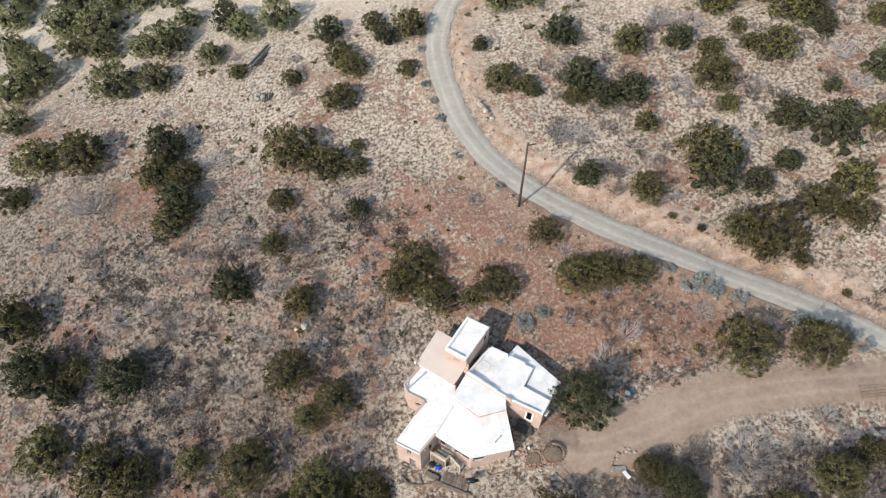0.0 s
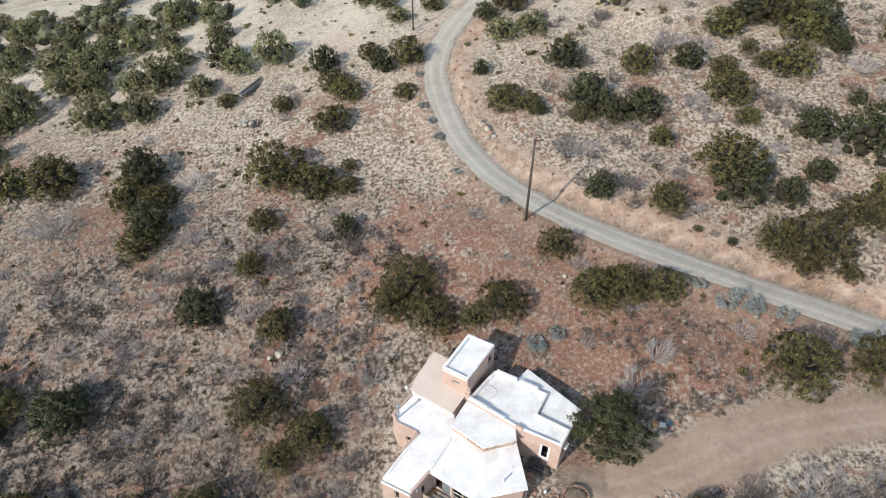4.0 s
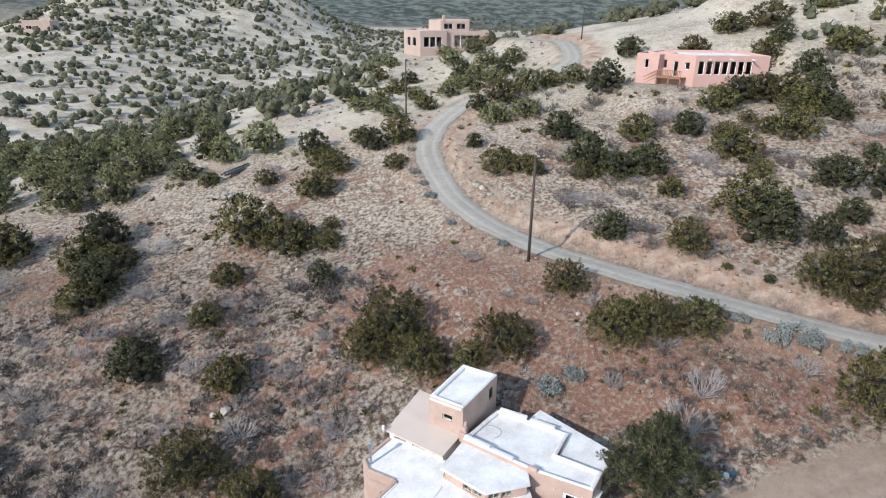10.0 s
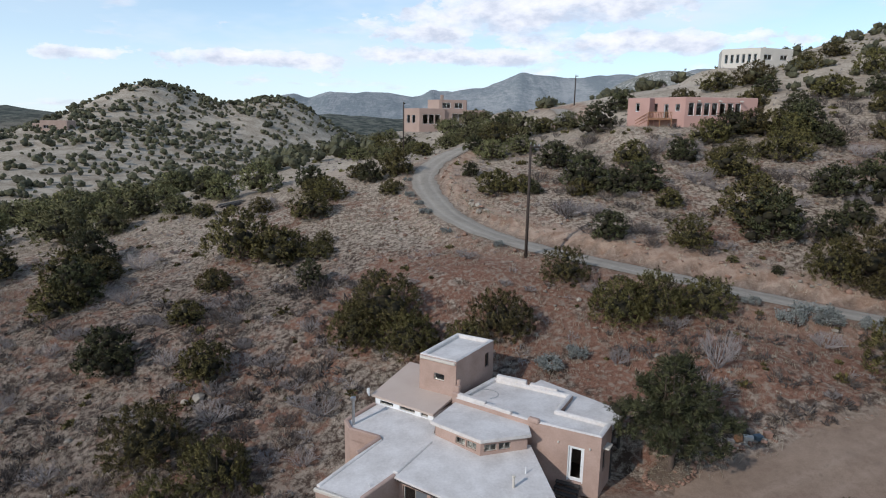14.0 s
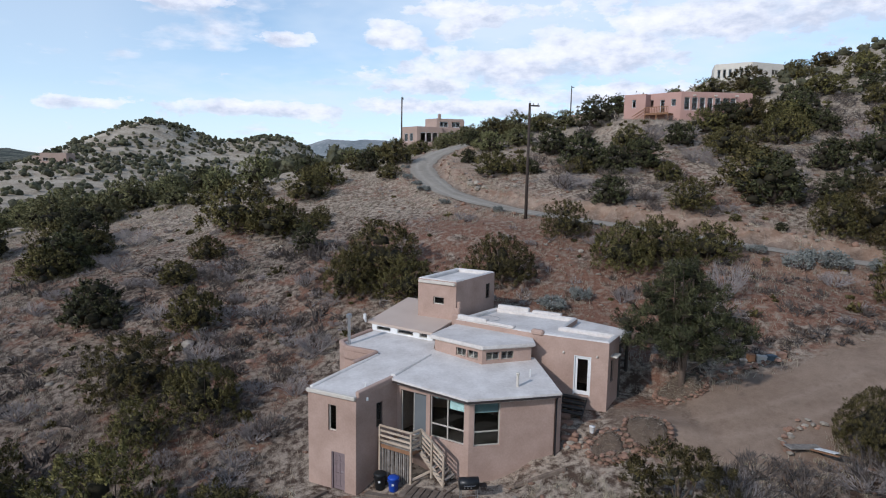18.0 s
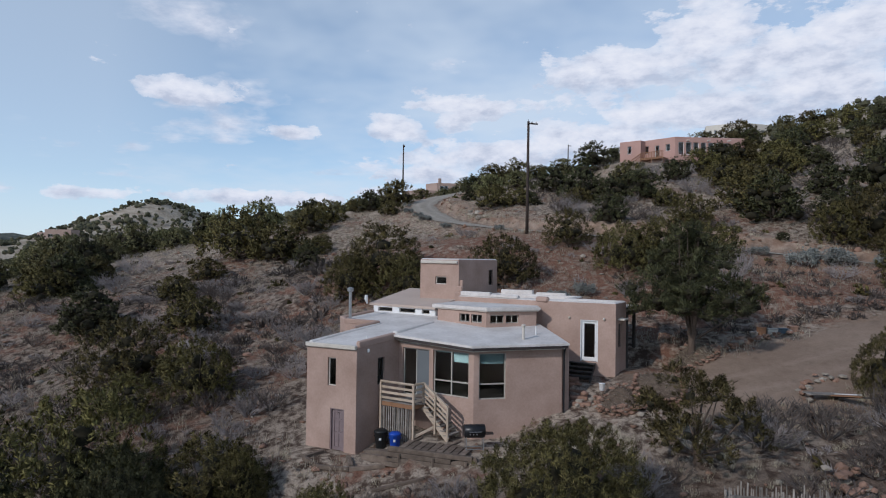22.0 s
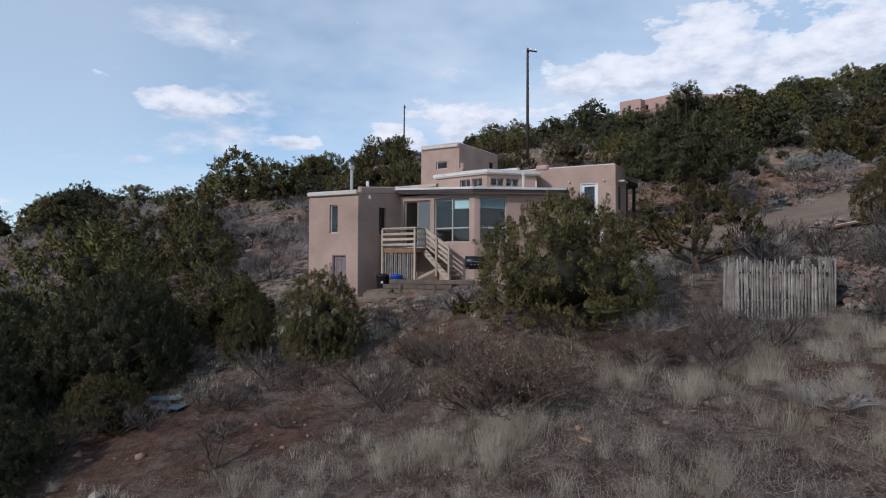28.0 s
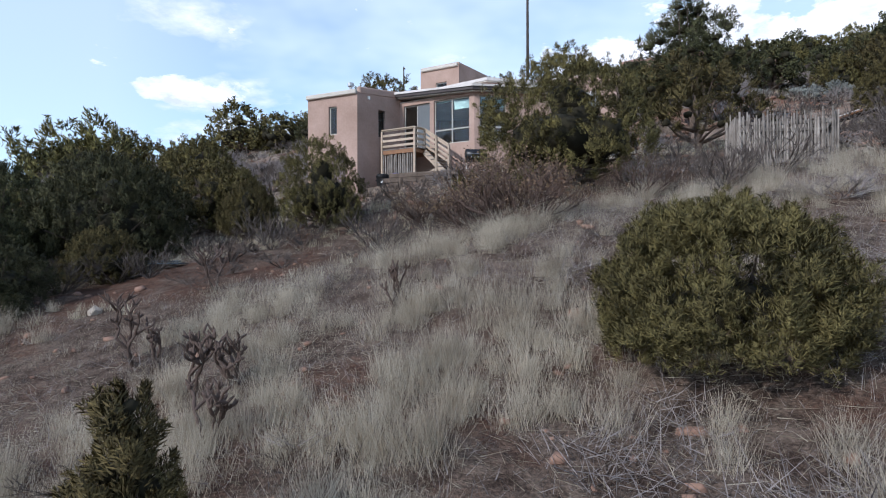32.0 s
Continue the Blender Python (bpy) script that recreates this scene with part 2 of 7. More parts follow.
METAL_GREY = material("galvanised_metal", (0.5, 0.5, 0.5), (0.38, 0.38, 0.38), 4.0, 40, 0.4, 0.8)
METAL_BLACK = material("black_enamel", (0.02, 0.02, 0.022), (0.014, 0.014, 0.015), 4.0, 40, 0.35)
PLASTIC_BLUE = material("blue_plastic", (0.02, 0.075, 0.42), (0.015, 0.06, 0.36), 4.0, 60, 0.4, bump=0.05)
PLASTIC_BLACK = material("black_plastic", (0.02, 0.02, 0.02), (0.014, 0.014, 0.014), 4.0, 60, 0.5, bump=0.05)
STONE_RED = material("red_sandstone", (0.31, 0.19, 0.135), (0.19, 0.11, 0.078), 3.0, 25, 0.95, bump=0.5, bump_size=0.02, object_vary=0.6)
STONE_PALE = material("pale_limestone", (0.38, 0.33, 0.27), (0.26, 0.22, 0.175), 3.0, 25, 0.95, bump=0.5, object_vary=0.4)
BARK = material("shaggy_bark", (0.17, 0.125, 0.095), (0.09, 0.066, 0.052), 6.0, 40, 0.95, bump=0.6, bump_size=0.02)
TWIG_GREY = material("bleached_twigs", (0.36, 0.315, 0.295), (0.2, 0.172, 0.16), 3.0, 30, 0.9, object_vary=0.35)
TWIG_DARK = material("dark_twigs", (0.13, 0.105, 0.09), (0.07, 0.057, 0.05), 3.0, 30, 0.9, object_vary=0.3)
JUNIPER_YOUNG = leaf_material("young_juniper_foliage", (0.032, 0.025, 0.011), (0.2, 0.15, 0.062), 0.1)
TWIG_RED = material("reddish_twigs", (0.13, 0.088, 0.07), (0.07, 0.047, 0.038), 3.0, 30, 0.9, object_vary=0.3)
SAGE = leaf_material("sage_leaves", (0.15, 0.155, 0.14), (0.27, 0.275, 0.25), 0.3)
JUNIPER_LEAF = leaf_material("juniper_foliage", (0.019, 0.016, 0.007), (0.208, 0.165, 0.061), 0.45)
# distant junipers; haze is mixed in as a greyer, less saturated leaf colour
HAZED_LEAF = leaf_material("hazed_juniper_foliage", (0.032, 0.032, 0.021), (0.15, 0.14, 0.078), 0.1)
# yellower junipers of the saddle, with sunlight also painted into the leaf
SUNLIT_PALE_LEAF = leaf_material("sunlit_yellow_green_foliage", (0.05, 0.047, 0.022), (0.3, 0.275, 0.13), 0.4)
# near-black crown lumps; the shade between the plumes is put into their colour
INNER_SHADE = material("inner_shade", (0.036, 0.031, 0.016), (0.018, 0.015, 0.008), 6.0, 30, 0.95)
# pinon green, also given to junipers painted as standing in dense shade
PINON_AND_SHADED_LEAF = leaf_material("pinon_and_shaded_foliage", (0.016, 0.017, 0.009), (0.13, 0.125, 0.056), 0.4)
GRASS = leaf_material("dry_grass", (0.28, 0.225, 0.165), (0.8, 0.7, 0.56), 0.2, 0.45)
GRASS_GREY = leaf_material("weathered_grass", (0.2, 0.16, 0.12), (0.56, 0.475, 0.375), 0.2, 0.4)
CACTUS = material("cholla_skin", (0.13, 0.09, 0.072), (0.07, 0.048, 0.038), 8.0, 50, 0.85)

# ---- ground ----


def value_noise(x, y, seed):
    """Smooth noise in -1..1 on a unit lattice."""
    xi, yi = np.floor(x).astype(np.int64), np.floor(y).astype(np.int64)
    fx, fy = x - xi, y - yi
    fx, fy = fx * fx * (3 - 2 * fx), fy * fy * (3 - 2 * fy)

    def at(a, b):
        n = (a * 374761393 + b * 668265263 + seed * 974634777) & 0x7FFFFFFF
        n = ((n ^ (n >> 13)) * 1274126177) & 0x7FFFFFFF
        return ((n ^ (n >> 16)) & 0xFFFF) / 32767.5 - 1

    low = at(xi, yi) * (1 - fx) + at(xi + 1, yi) * fx
    high = at(xi, yi + 1) * (1 - fx) + at(xi + 1, yi + 1) * fx
    return low * (1 - fy) + high * fy


def fbm(x, y, size, octaves, seed, gain=0.5):
    total, amp = 0.0, 1.0
    for i in range(octaves):
        total = total + amp * value_noise(x / size + 17.3 * i, y / size - 9.1 * i, seed + i)
        size, amp = size * 0.5, amp * gain
    return total


def smooth(a, b, v):
    s = np.clip((v - a) / (b - a), 0, 1)
    return s * s * (3 - 2 * s)


# the hillside: a fifth-order surface in compressed coordinates
SLOPE = (6.011, 16.476, 0.716, 4.797, -0.826, -4.906, 7.686, -1.993, 6.511, 6.642, -6.67, -3.02, -3.549, 1.007, -1.223, 1.707, 4.818, -0.656, 1.226, 3.924, 0.788)
# broad hills further off: x, y, height, half width, half depth
HILLS = [
    (-215, 440, 40, 130, 190), (-206, 452, 22, 36, 80), (-124, 505, 20, 40, 70), (-300, 380, -12, 110, 150), (125, 168, 54, 90, 85),
    (-560, 900, 30, 300, 160), (90, 700, 12, 300, 200), (545, 1557, 140, 211, 260), (860, 1750, 110, 300, 300),
]
# smaller swells and hollows of the near slope: x, y, height, half width, half depth
SWELLS = [
    (3, 46.5, 1.4, 8, 5), (20.8, 35, 1.0, 5, 3.5), (-15.5, 56, -0.8, 6, 5), (5.3, 66, -0.7, 3.5, 5), (37, 42, -1.4, 9, 8), (52, 34, -1.4, 10, 8), (38, 53, -0.5, 6, 6),
    (-12, 39.5, -0.8, 6, 5), (-27, 40, -0.7, 6, 5), (-33, 50, 0.6, 5, 4), (3, 7.5, 0.5, 3, 2.5), (-1, 12.6, -0.4, 2.5, 2), (17, 51.4, 0.3, 5, 4),
]
# the mountains on the horizon: bearing in radians, height
RIDGE = [(-1.6, 60), (-0.8, 55), (-0.481, 40), (-0.33, 62), (-0.28, 92), (-0.262, 112), (-0.25, 135), (-0.228, 143), (-0.21, 126), (-0.192, 148), (-0.178, 165), (-0.155, 157), (-0.132, 151), (-0.086, 148), (-0.049, 137), (-0.036, 143), (-0.017, 176), (-0.004, 165), (0.015, 162), (0.042, 174), (0.07, 185), (0.093, 213), (0.12, 249), (0.143, 232), (0.161, 224), (0.184, 218), (0.207, 218), (0.244, 243), (0.28, 260), (0.299, 249), (0.317, 232), (0.381, 260), (0.436, 249), (0.8, 220), (1.6, 90)]
ROAD = [
    (64, 25.5), (55, 29.5), (47.3, 33.6), (43.9, 35.8), (38.6, 38.6), (32.9, 41.0), (27.1, 43.6), (21.6, 45.9), (16.6, 48.5), (12.1, 51.4), (8.5, 54.4), (5.4, 57.7), (2.4, 62.9),
    (0.8, 67.3), (-0.4, 72.0), (-0.9, 76.2), (-0.5, 80.2), (0.8, 84.4), (2.8, 88.6), (5.6, 92.1), (9.0, 95.3), (12.7, 97.3), (16.8, 98.6), (20, 100.5), (23, 106), (24, 113), (24.5, 122), (24, 134), (16, 144),
]
DRIVE = [(62, 29.6, 1.9), (52, 29.2, 1.9), (41, 28.8, 1.9), (35, 28.3, 1.95), (28.4, 27.5, 2.2), (22.5, 25.3, 2.7), (17.5, 23.6, 3.3), (13.5, 23.3, 2.6), (11.6, 24.2, 1.5)]
SPUR = [(24.6, 25.6), (25.5, 23.4), (25.7, 20.8), (26.2, 17.5)]
# level places: x, y, half sizes, height, soft edge
PADS = [(2.45, 22.2, 2.35, 0.8, 0.98, 0.5), (-3.6, 21.9, 1.5, 1.0, 0.25, 1.0), (11.7, 25.6, 1.7, 2.2, 3.3, 1.6), (8.6, 24.8, 0.8, 0.9, 2.98, 0.7), (37, 88, 10, 5.5, 22.9, 5.0), (66, 128, 9, 5, 34.6, 5.0), (-1, 158, 9, 7, 20.6, 6.0), (11.7, 13.6, 1.7, 0.9, 0.12, 1.2)]


def natural(x, y):
    u, v = x / (50 + np.abs(x) * 0.4), (y - 40) / (50 + np.abs(y - 40) * 0.4)
    near, n = 0.0, 0
    for i in range(6):
        for j in range(6 - i):
            near, n = near + SLOPE[n] * u**i * v**j, n + 1
    near = near - 4.3 * np.exp(-(((x - 1) / 17) ** 2) - ((y - 119) / 22) ** 2)  # the saddle of the ridge
    for cx, cy, h, sx, sy in SWELLS:
        near = near + h * np.exp(-(((x - cx) / sx) ** 2) - ((y - cy) / sy) ** 2)
    far = -8.0 + 0 * x
    for cx, cy, h, sx, sy in HILLS:
        far = far + h * np.exp(-(((x - cx) / sx) ** 2) - ((y - cy) / sy) ** 2)
    away = np.hypot(x, y)
    crest = sum(np.interp(np.arctan2(x, y) + d, [r[0] for r in RIDGE], [r[1] for r in RIDGE]) for d in (-0.004, 0, 0.004)) / 3 + 22
    rough = 1 + 0.05 * fbm(x, y, 300, 4, 11)
    folds = 0.5 + 0.5 * fbm(x, y, 520, 4, 13)
    far = far + crest * rough * np.exp(-(((away - 3050) / 520) ** 2)) + 0.4 * crest * folds * np.exp(-(((away - 2050) / 420) ** 2))
    far = far + 2.6 * fbm(x, y, 60, 3, 5) * smooth(120, 300, away) + 9 * fbm(x, y, 260, 4, 8) * smooth(500, 1200, away)
    far = far - 14 * smooth(550, 1000, y) + (46 + 6 * fbm(x, y, 400, 3, 15)) * np.exp(-(((away - 1300) / 260) ** 2)) * smooth(500, 900, y)  # the wooded mesa
    return near + (far - near) * smooth(112, 195, np.hypot(x, y - 70))


def along(line, x, y):
    """Distance from a polyline and the share of the way along it."""
    best, share = np.full(np.shape(x), 1e9), np.zeros(np.shape(x))
    for n in range(len(line) - 1):
        (ax, ay), (bx, by) = line[n][:2], line[n + 1][:2]
        k = np.clip(((x - ax) * (bx - ax) + (y - ay) * (by - ay)) / ((bx - ax) ** 2 + (by - ay) ** 2), 0, 1)
        d = np.hypot(x - ax - k * (bx - ax), y - ay - k * (by - ay))
        share = np.where(d < best, n + k, share)
        best = np.minimum(best, d)
    return best, share


ROAD_Z = [float(natural(np.array(float(x)), np.array(float(y)))) for x, y in ROAD]
ROAD_Z = [sum(ROAD_Z[max(0, i - 1):i + 2]) / len(ROAD_Z[max(0, i - 1):i + 2]) + 0.1 for i in range(len(ROAD_Z))]


def height(x, y):
    """The ground's height, with the road bench and the level places."""
    x, y = np.asarray(x, float), np.asarray(y, float)
    z = natural(x, y)
    near = 1 - smooth(150, 260, np.hypot(x, y - 50))
    z = z + near * (0.32 * fbm(x, y, 9.0, 3, 21) + 0.07 * fbm(x, y, 1.6, 2, 31))
    d, s = along(ROAD, x, y)
    level = np.interp(s, np.arange(len(ROAD_Z)), ROAD_Z)
    z = z + (level - z) * (1 - smooth(1.9, 3.3, d)) - 0.16 * np.exp(-(((d - 2.1) / 0.35) ** 2)) + 0.3 * np.exp(-(((d - 3.0) / 0.6) ** 2))
    d, s = along(DRIVE, x, y)
    wide = np.interp(s, np.arange(len(DRIVE)), [w for _, _, w in DRIVE])
    flat = natural(x, y) + 0.04 * fbm(x, y, 2.0, 2, 41)
    z = z + (flat - z) * (1 - smooth(0.8, 1.5, d / wide))
    for cx, cy, hx, hy, h, edge in PADS:
        out = np.hypot(np.maximum(np.abs(x - cx) - hx, 0), np.maximum(np.abs(y - cy) - hy, 0))
        z = z + (h - z) * (1 - smooth(0, edge, out))
    edge = ((y - 20.62) + 0.385 * (x + 0.54)) / 1.07  # terrace held by stacked timbers
    z = z + (0.98 - z) * smooth(-0.12, 0.08, edge) * smooth(-0.35, 0.05, x) * (1 - smooth(4.0, 5.2, x)) * (1 - smooth(23, 24, y))
    return z


def ground_z(x, y):
    return float(height(np.array([x]), np.array([y]))[0])


def ground_material():
    m = bpy.data.materials.new("hillside_soil")
    m.use_nodes = True
    k = Nodes(m.node_tree)
    where = k.tree.nodes.new("ShaderNodeTexCoord").outputs["Object"]

    def mask(name):
        n = k.tree.nodes.new("ShaderNodeAttribute")
        n.attribute_name = name
        return n.outputs["Fac"]

    broad, mid, fine, grit = k.noise(where, 0.09, 5.0), k.noise(where, 0.6, 5.0, 0.65), k.noise(where, 4.0, 5.0, 0.7), k.noise(where, 22.0, 3.0, 0.7)
    clumps, tufts = k.noise(where, 1.3, 6.0, 0.75), k.noise(where, 2.6, 4.0, 0.6)
    cover = k.math("ADD", k.mix(0.5, tufts, clumps), k.math("MULTIPLY", k.math("SUBTRACT", k.mix(0.5, mid, grit), 0.5), 0.6))
    litter = k.mix(k.ramp(cover, [(0.4, 0.0), (0.58, 1.0)]), (0.085, 0.056, 0.041), (0.45, 0.37, 0.29))
    straw = k.mix(k.ramp(tufts, [(0.4, 0.0), (0.58, 1.0)]), (0.17, 0.115, 0.08), (0.53, 0.435, 0.335))
    litter = k.mix(k.math("MULTIPLY", mask("straw"), 0.5), litter, straw)
    brush = k.mix(k.ramp(cover, [(0.42, 0.0), (0.6, 1.0)]), (0.05, 0.034, 0.026), (0.285, 0.224, 0.175))
    litter = k.mix(k.math("MULTIPLY", mask("brush"), 0.85), litter, brush)
    # dark soil of the lower slope, with tree shade mixed into its colour
    shaded_loam = k.mix(k.ramp(k.mix(0.5, clumps, grit), [(0.42, 0.0), (0.58, 1.0)]), (0.036, 0.023, 0.017), (0.135, 0.092, 0.069))
    litter = k.mix(k.math("MULTIPLY", mask("shaded_loam"), 0.85), litter, shaded_loam)
    soil = k.mix(k.ramp(k.mix(0.5, fine, grit), [(0.42, 0.0), (0.58, 1.0)]), (0.125, 0.06, 0.04), (0.26, 0.14, 0.095))
    soil = k.mix(k.ramp(k.mix(0.4, tufts, clumps), [(0.5, 0.0), (0.6, 0.75)]), soil, (0.3, 0.24, 0.185))
    # red soil there is darkened too, painting the shade under the trees
    soil = k.mix(k.math("MULTIPLY", mask("shaded_loam"), 0.8), soil, k.mix(k.ramp(k.mix(0.5, fine, grit), [(0.42, 0.0), (0.58, 1.0)]), (0.042, 0.022, 0.015), (0.115, 0.064, 0.044)))
    bare = k.math("ADD", k.math("MULTIPLY", mask("red"), 0.55), k.math("MULTIPLY", k.math("SUBTRACT", broad, 0.46), 1.6))
    bare = k.math("ADD", bare, k.math("MULTIPLY", k.math("SUBTRACT", mid, 0.5), 2.2))
    colour = k.mix(k.ramp(bare, [(0.1, 0.0), (0.42, 1.0)]), litter, soil)
    # pale dry ground of the far hills, lifted further by painted-in sunlight
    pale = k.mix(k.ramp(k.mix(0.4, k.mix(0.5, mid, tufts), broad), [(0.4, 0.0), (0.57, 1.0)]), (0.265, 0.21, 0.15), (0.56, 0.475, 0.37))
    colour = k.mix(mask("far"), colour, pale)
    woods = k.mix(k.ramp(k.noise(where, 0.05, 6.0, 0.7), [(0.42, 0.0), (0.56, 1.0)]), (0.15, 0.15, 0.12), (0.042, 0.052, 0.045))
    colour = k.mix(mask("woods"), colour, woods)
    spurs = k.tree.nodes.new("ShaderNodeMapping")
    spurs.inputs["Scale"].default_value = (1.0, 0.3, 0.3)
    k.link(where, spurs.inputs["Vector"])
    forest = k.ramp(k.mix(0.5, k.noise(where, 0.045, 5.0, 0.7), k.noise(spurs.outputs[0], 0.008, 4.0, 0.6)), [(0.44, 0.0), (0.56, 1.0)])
    hazy_slopes = k.mix(forest, (0.3, 0.29, 0.25), (0.14, 0.155, 0.14))
    hazy_slopes = k.mix(k.ramp(k.noise(where, 0.1, 3.0, 0.7), [(0.54, 0.0), (0.6, 0.9)]), hazy_slopes, (0.6, 0.56, 0.5))
    # aerial haze painted in: the far range's rock and forest turn paler blue-grey
    hazy_slopes = k.mix(mask("range"), hazy_slopes, k.mix(forest, (0.36, 0.365, 0.36), (0.225, 0.25, 0.258)))
    colour = k.mix(mask("distance"), colour, hazy_slopes)
    cut = k.mix(k.ramp(mid, [(0.4, 0.0), (0.62, 1.0)]), (0.29, 0.182, 0.124), (0.46, 0.34, 0.255))
    colour = k.mix(mask("bank"), colour, cut)
    dirt = k.mix(k.ramp(k.mix(0.5, mid, fine), [(0.4, 0.0), (0.62, 1.0)]), (0.185, 0.13, 0.095), (0.31, 0.235, 0.178))
    dirt = k.mix(k.ramp(k.noise(where, 0.3, 4.0, 0.6), [(0.47, 0.0), (0.66, 0.6)]), dirt, (0.25, 0.155, 0.105))
    colour = k.mix(mask("dirt"), colour, dirt)
    colour = k.mix(k.ramp(grit, [(0.3, 0.55), (0.62, 0.0)]), colour, k.mix(0.5, colour, (0.05, 0.04, 0.03)), "MIX")
    b = k.add("ShaderNodeBsdfPrincipled", Roughness=0.97)
    b.inputs["Specular IOR Level"].default_value = 0.1
    k.link(colour, b.inputs["Base Color"])
    n = k.add("ShaderNodeBump", Strength=0.85, Distance=0.22)
    k.link(k.mix(0.35, k.mix(0.5, tufts, clumps), fine), n.inputs["Height"])
    gullies = k.add("ShaderNodeBump", Distance=22.0)
    k.link(mask("distance"), gullies.inputs["Strength"])
    k.link(k.noise(spurs.outputs[0], 0.008, 5.0, 0.6), gullies.inputs["Height"])
    k.link(n.outputs[0], gullies.inputs["Normal"])
    k.link(gullies.outputs[0], b.inputs["Normal"])
    k.link(b.outputs[0], k.add("ShaderNodeOutputMaterial").inputs["Surface"])
    return m


def grid_mesh(name, xs, ys, zs):
    """A sheet of quads over a grid of places."""
    ny, nx = zs.shape
    me = bpy.data.meshes.new(name)
    co = np.stack([xs, ys, zs], -1).reshape(-1, 3)
    i = np.arange(nx * ny).reshape(ny, nx)
    quads = np.stack([i[:-1, :-1], i[:-1, 1:], i[1:, 1:], i[1:, :-1]], -1).reshape(-1, 4)
    me.vertices.add(len(co)), me.loops.add(quads.size), me.polygons.add(len(quads))
    me.vertices.foreach_set("co", co.ravel())
    me.loops.foreach_set("vertex_index", quads.ravel())
    me.polygons.foreach_set("loop_start", np.arange(0, quads.size, 4))
    me.polygons.foreach_set("use_smooth", np.ones(len(quads), bool))
    me.update(calc_edges=True)
    return me


def build_ground():
    n = 460
    u = np.linspace(-1, 1, n)
    reach = 38 * np.sinh(5.5 * u)
    xs, ys = np.meshgrid(reach, reach + 32)
    ok = np.hypot(xs, ys) < 4800
    zs = height(np.where(ok, xs, xs * 4800 / np.maximum(np.hypot(xs, ys), 1)), np.where(ok, ys, ys * 4800 / np.maximum(np.hypot(xs, ys), 1)))
    me = grid_mesh("ground", xs, ys, zs)
    away = np.hypot(xs, ys)
    road, _ = along(ROAD, xs, ys)
    drive, s = along(DRIVE, xs, ys)
    wide = np.interp(s, np.arange(len(DRIVE)), [w for _, _, w in DRIVE])
    wobble = 0.5 * fbm(xs, ys, 3.0, 3, 51)
    uphill = smooth(-0.1, 0.25, zs - np.interp(along(ROAD, xs, ys)[1], np.arange(len(ROAD_Z)), ROAD_Z))
    rocky = smooth(0.3, 0.7, np.exp(-(((xs - 545) / 250) ** 2) - ((ys - 1557) / 300) ** 2))
    masks = {
        "dirt": np.maximum(np.maximum(1 - smooth(0.8, 1.45, drive / wide + 0.35 * wobble), 0.8 * (1 - smooth(0.7, 1.9, along(SPUR, xs, ys)[0] + 0.4 * wobble))), 0.75 * (1 - smooth(1.65, 2.3, road))),
        "bank": (1 - smooth(3.8, 6.2, road + 1.6 * wobble)) * smooth(1.7, 2.2, road) * np.where(uphill > 0.2, 1.0, 0.25),
        "red": np.exp(-(((xs - 6) / 18) ** 2) - ((ys - 46) / 7.5) ** 2) + 0.95 * np.exp(-(((xs - 22) / 11) ** 2) - ((ys - 36.5) / 5) ** 2) + 1.1 * np.exp(-(((xs + 5) / 4.5) ** 2) - ((ys - 11) / 2.4) ** 2) + 0.5 * np.exp(-(((xs + 42) / 9) ** 2) - ((ys - 60) / 6) ** 2),
        # hills that take the pale colour with sunlight painted in
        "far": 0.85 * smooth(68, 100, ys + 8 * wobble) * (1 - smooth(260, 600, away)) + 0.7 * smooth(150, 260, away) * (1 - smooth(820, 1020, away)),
        "straw": smooth(50, 62, ys + 0.35 * xs + 6 * wobble) * (1 - 0.6 * smooth(120, 200, away)) * (1 - 0.2 * smooth(6, 14, xs)),
        "brush": (1 - smooth(-16, 2, xs - 0.15 * (ys - 25) + 5 * wobble)) * (1 - smooth(52, 66, ys)) * smooth(6, 16, ys) + 0.7 * np.exp(-(((xs - 12) / 12) ** 2) - ((ys - 36) / 5) ** 2) + 1.0 * np.exp(-(((xs - 30) / 20) ** 2) - ((ys - 38) / 9) ** 2) + 0.9 * smooth(13, 18, xs) * (1 - smooth(20, 23, ys)) * smooth(2, 10, ys) + 0.2 * smooth(8, 16, xs + 3 * wobble) * smooth(44, 50, ys) * (1 - smooth(80, 96, ys)),
        "shaded_loam": np.maximum((1 - smooth(15, 21, ys)) * (1 - smooth(20, 30, np.abs(xs))), 0.4 * (1 - smooth(28, 38, ys)) * (1 - smooth(-9, -4, xs)) * smooth(-40, -24, xs)) * smooth(-14, -6, ys),
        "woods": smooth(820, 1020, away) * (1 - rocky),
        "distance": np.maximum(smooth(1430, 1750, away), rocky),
        # mountains that take the haze-tinted colours
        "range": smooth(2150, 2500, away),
    }
    for key, values in masks.items():
        a = me.attributes.new(key, "FLOAT", "POINT")
        a.data.foreach_set("value", np.clip(values, 0, 1).ravel().astype(np.float32))
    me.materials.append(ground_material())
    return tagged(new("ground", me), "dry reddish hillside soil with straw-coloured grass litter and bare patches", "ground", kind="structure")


ground = build_ground()


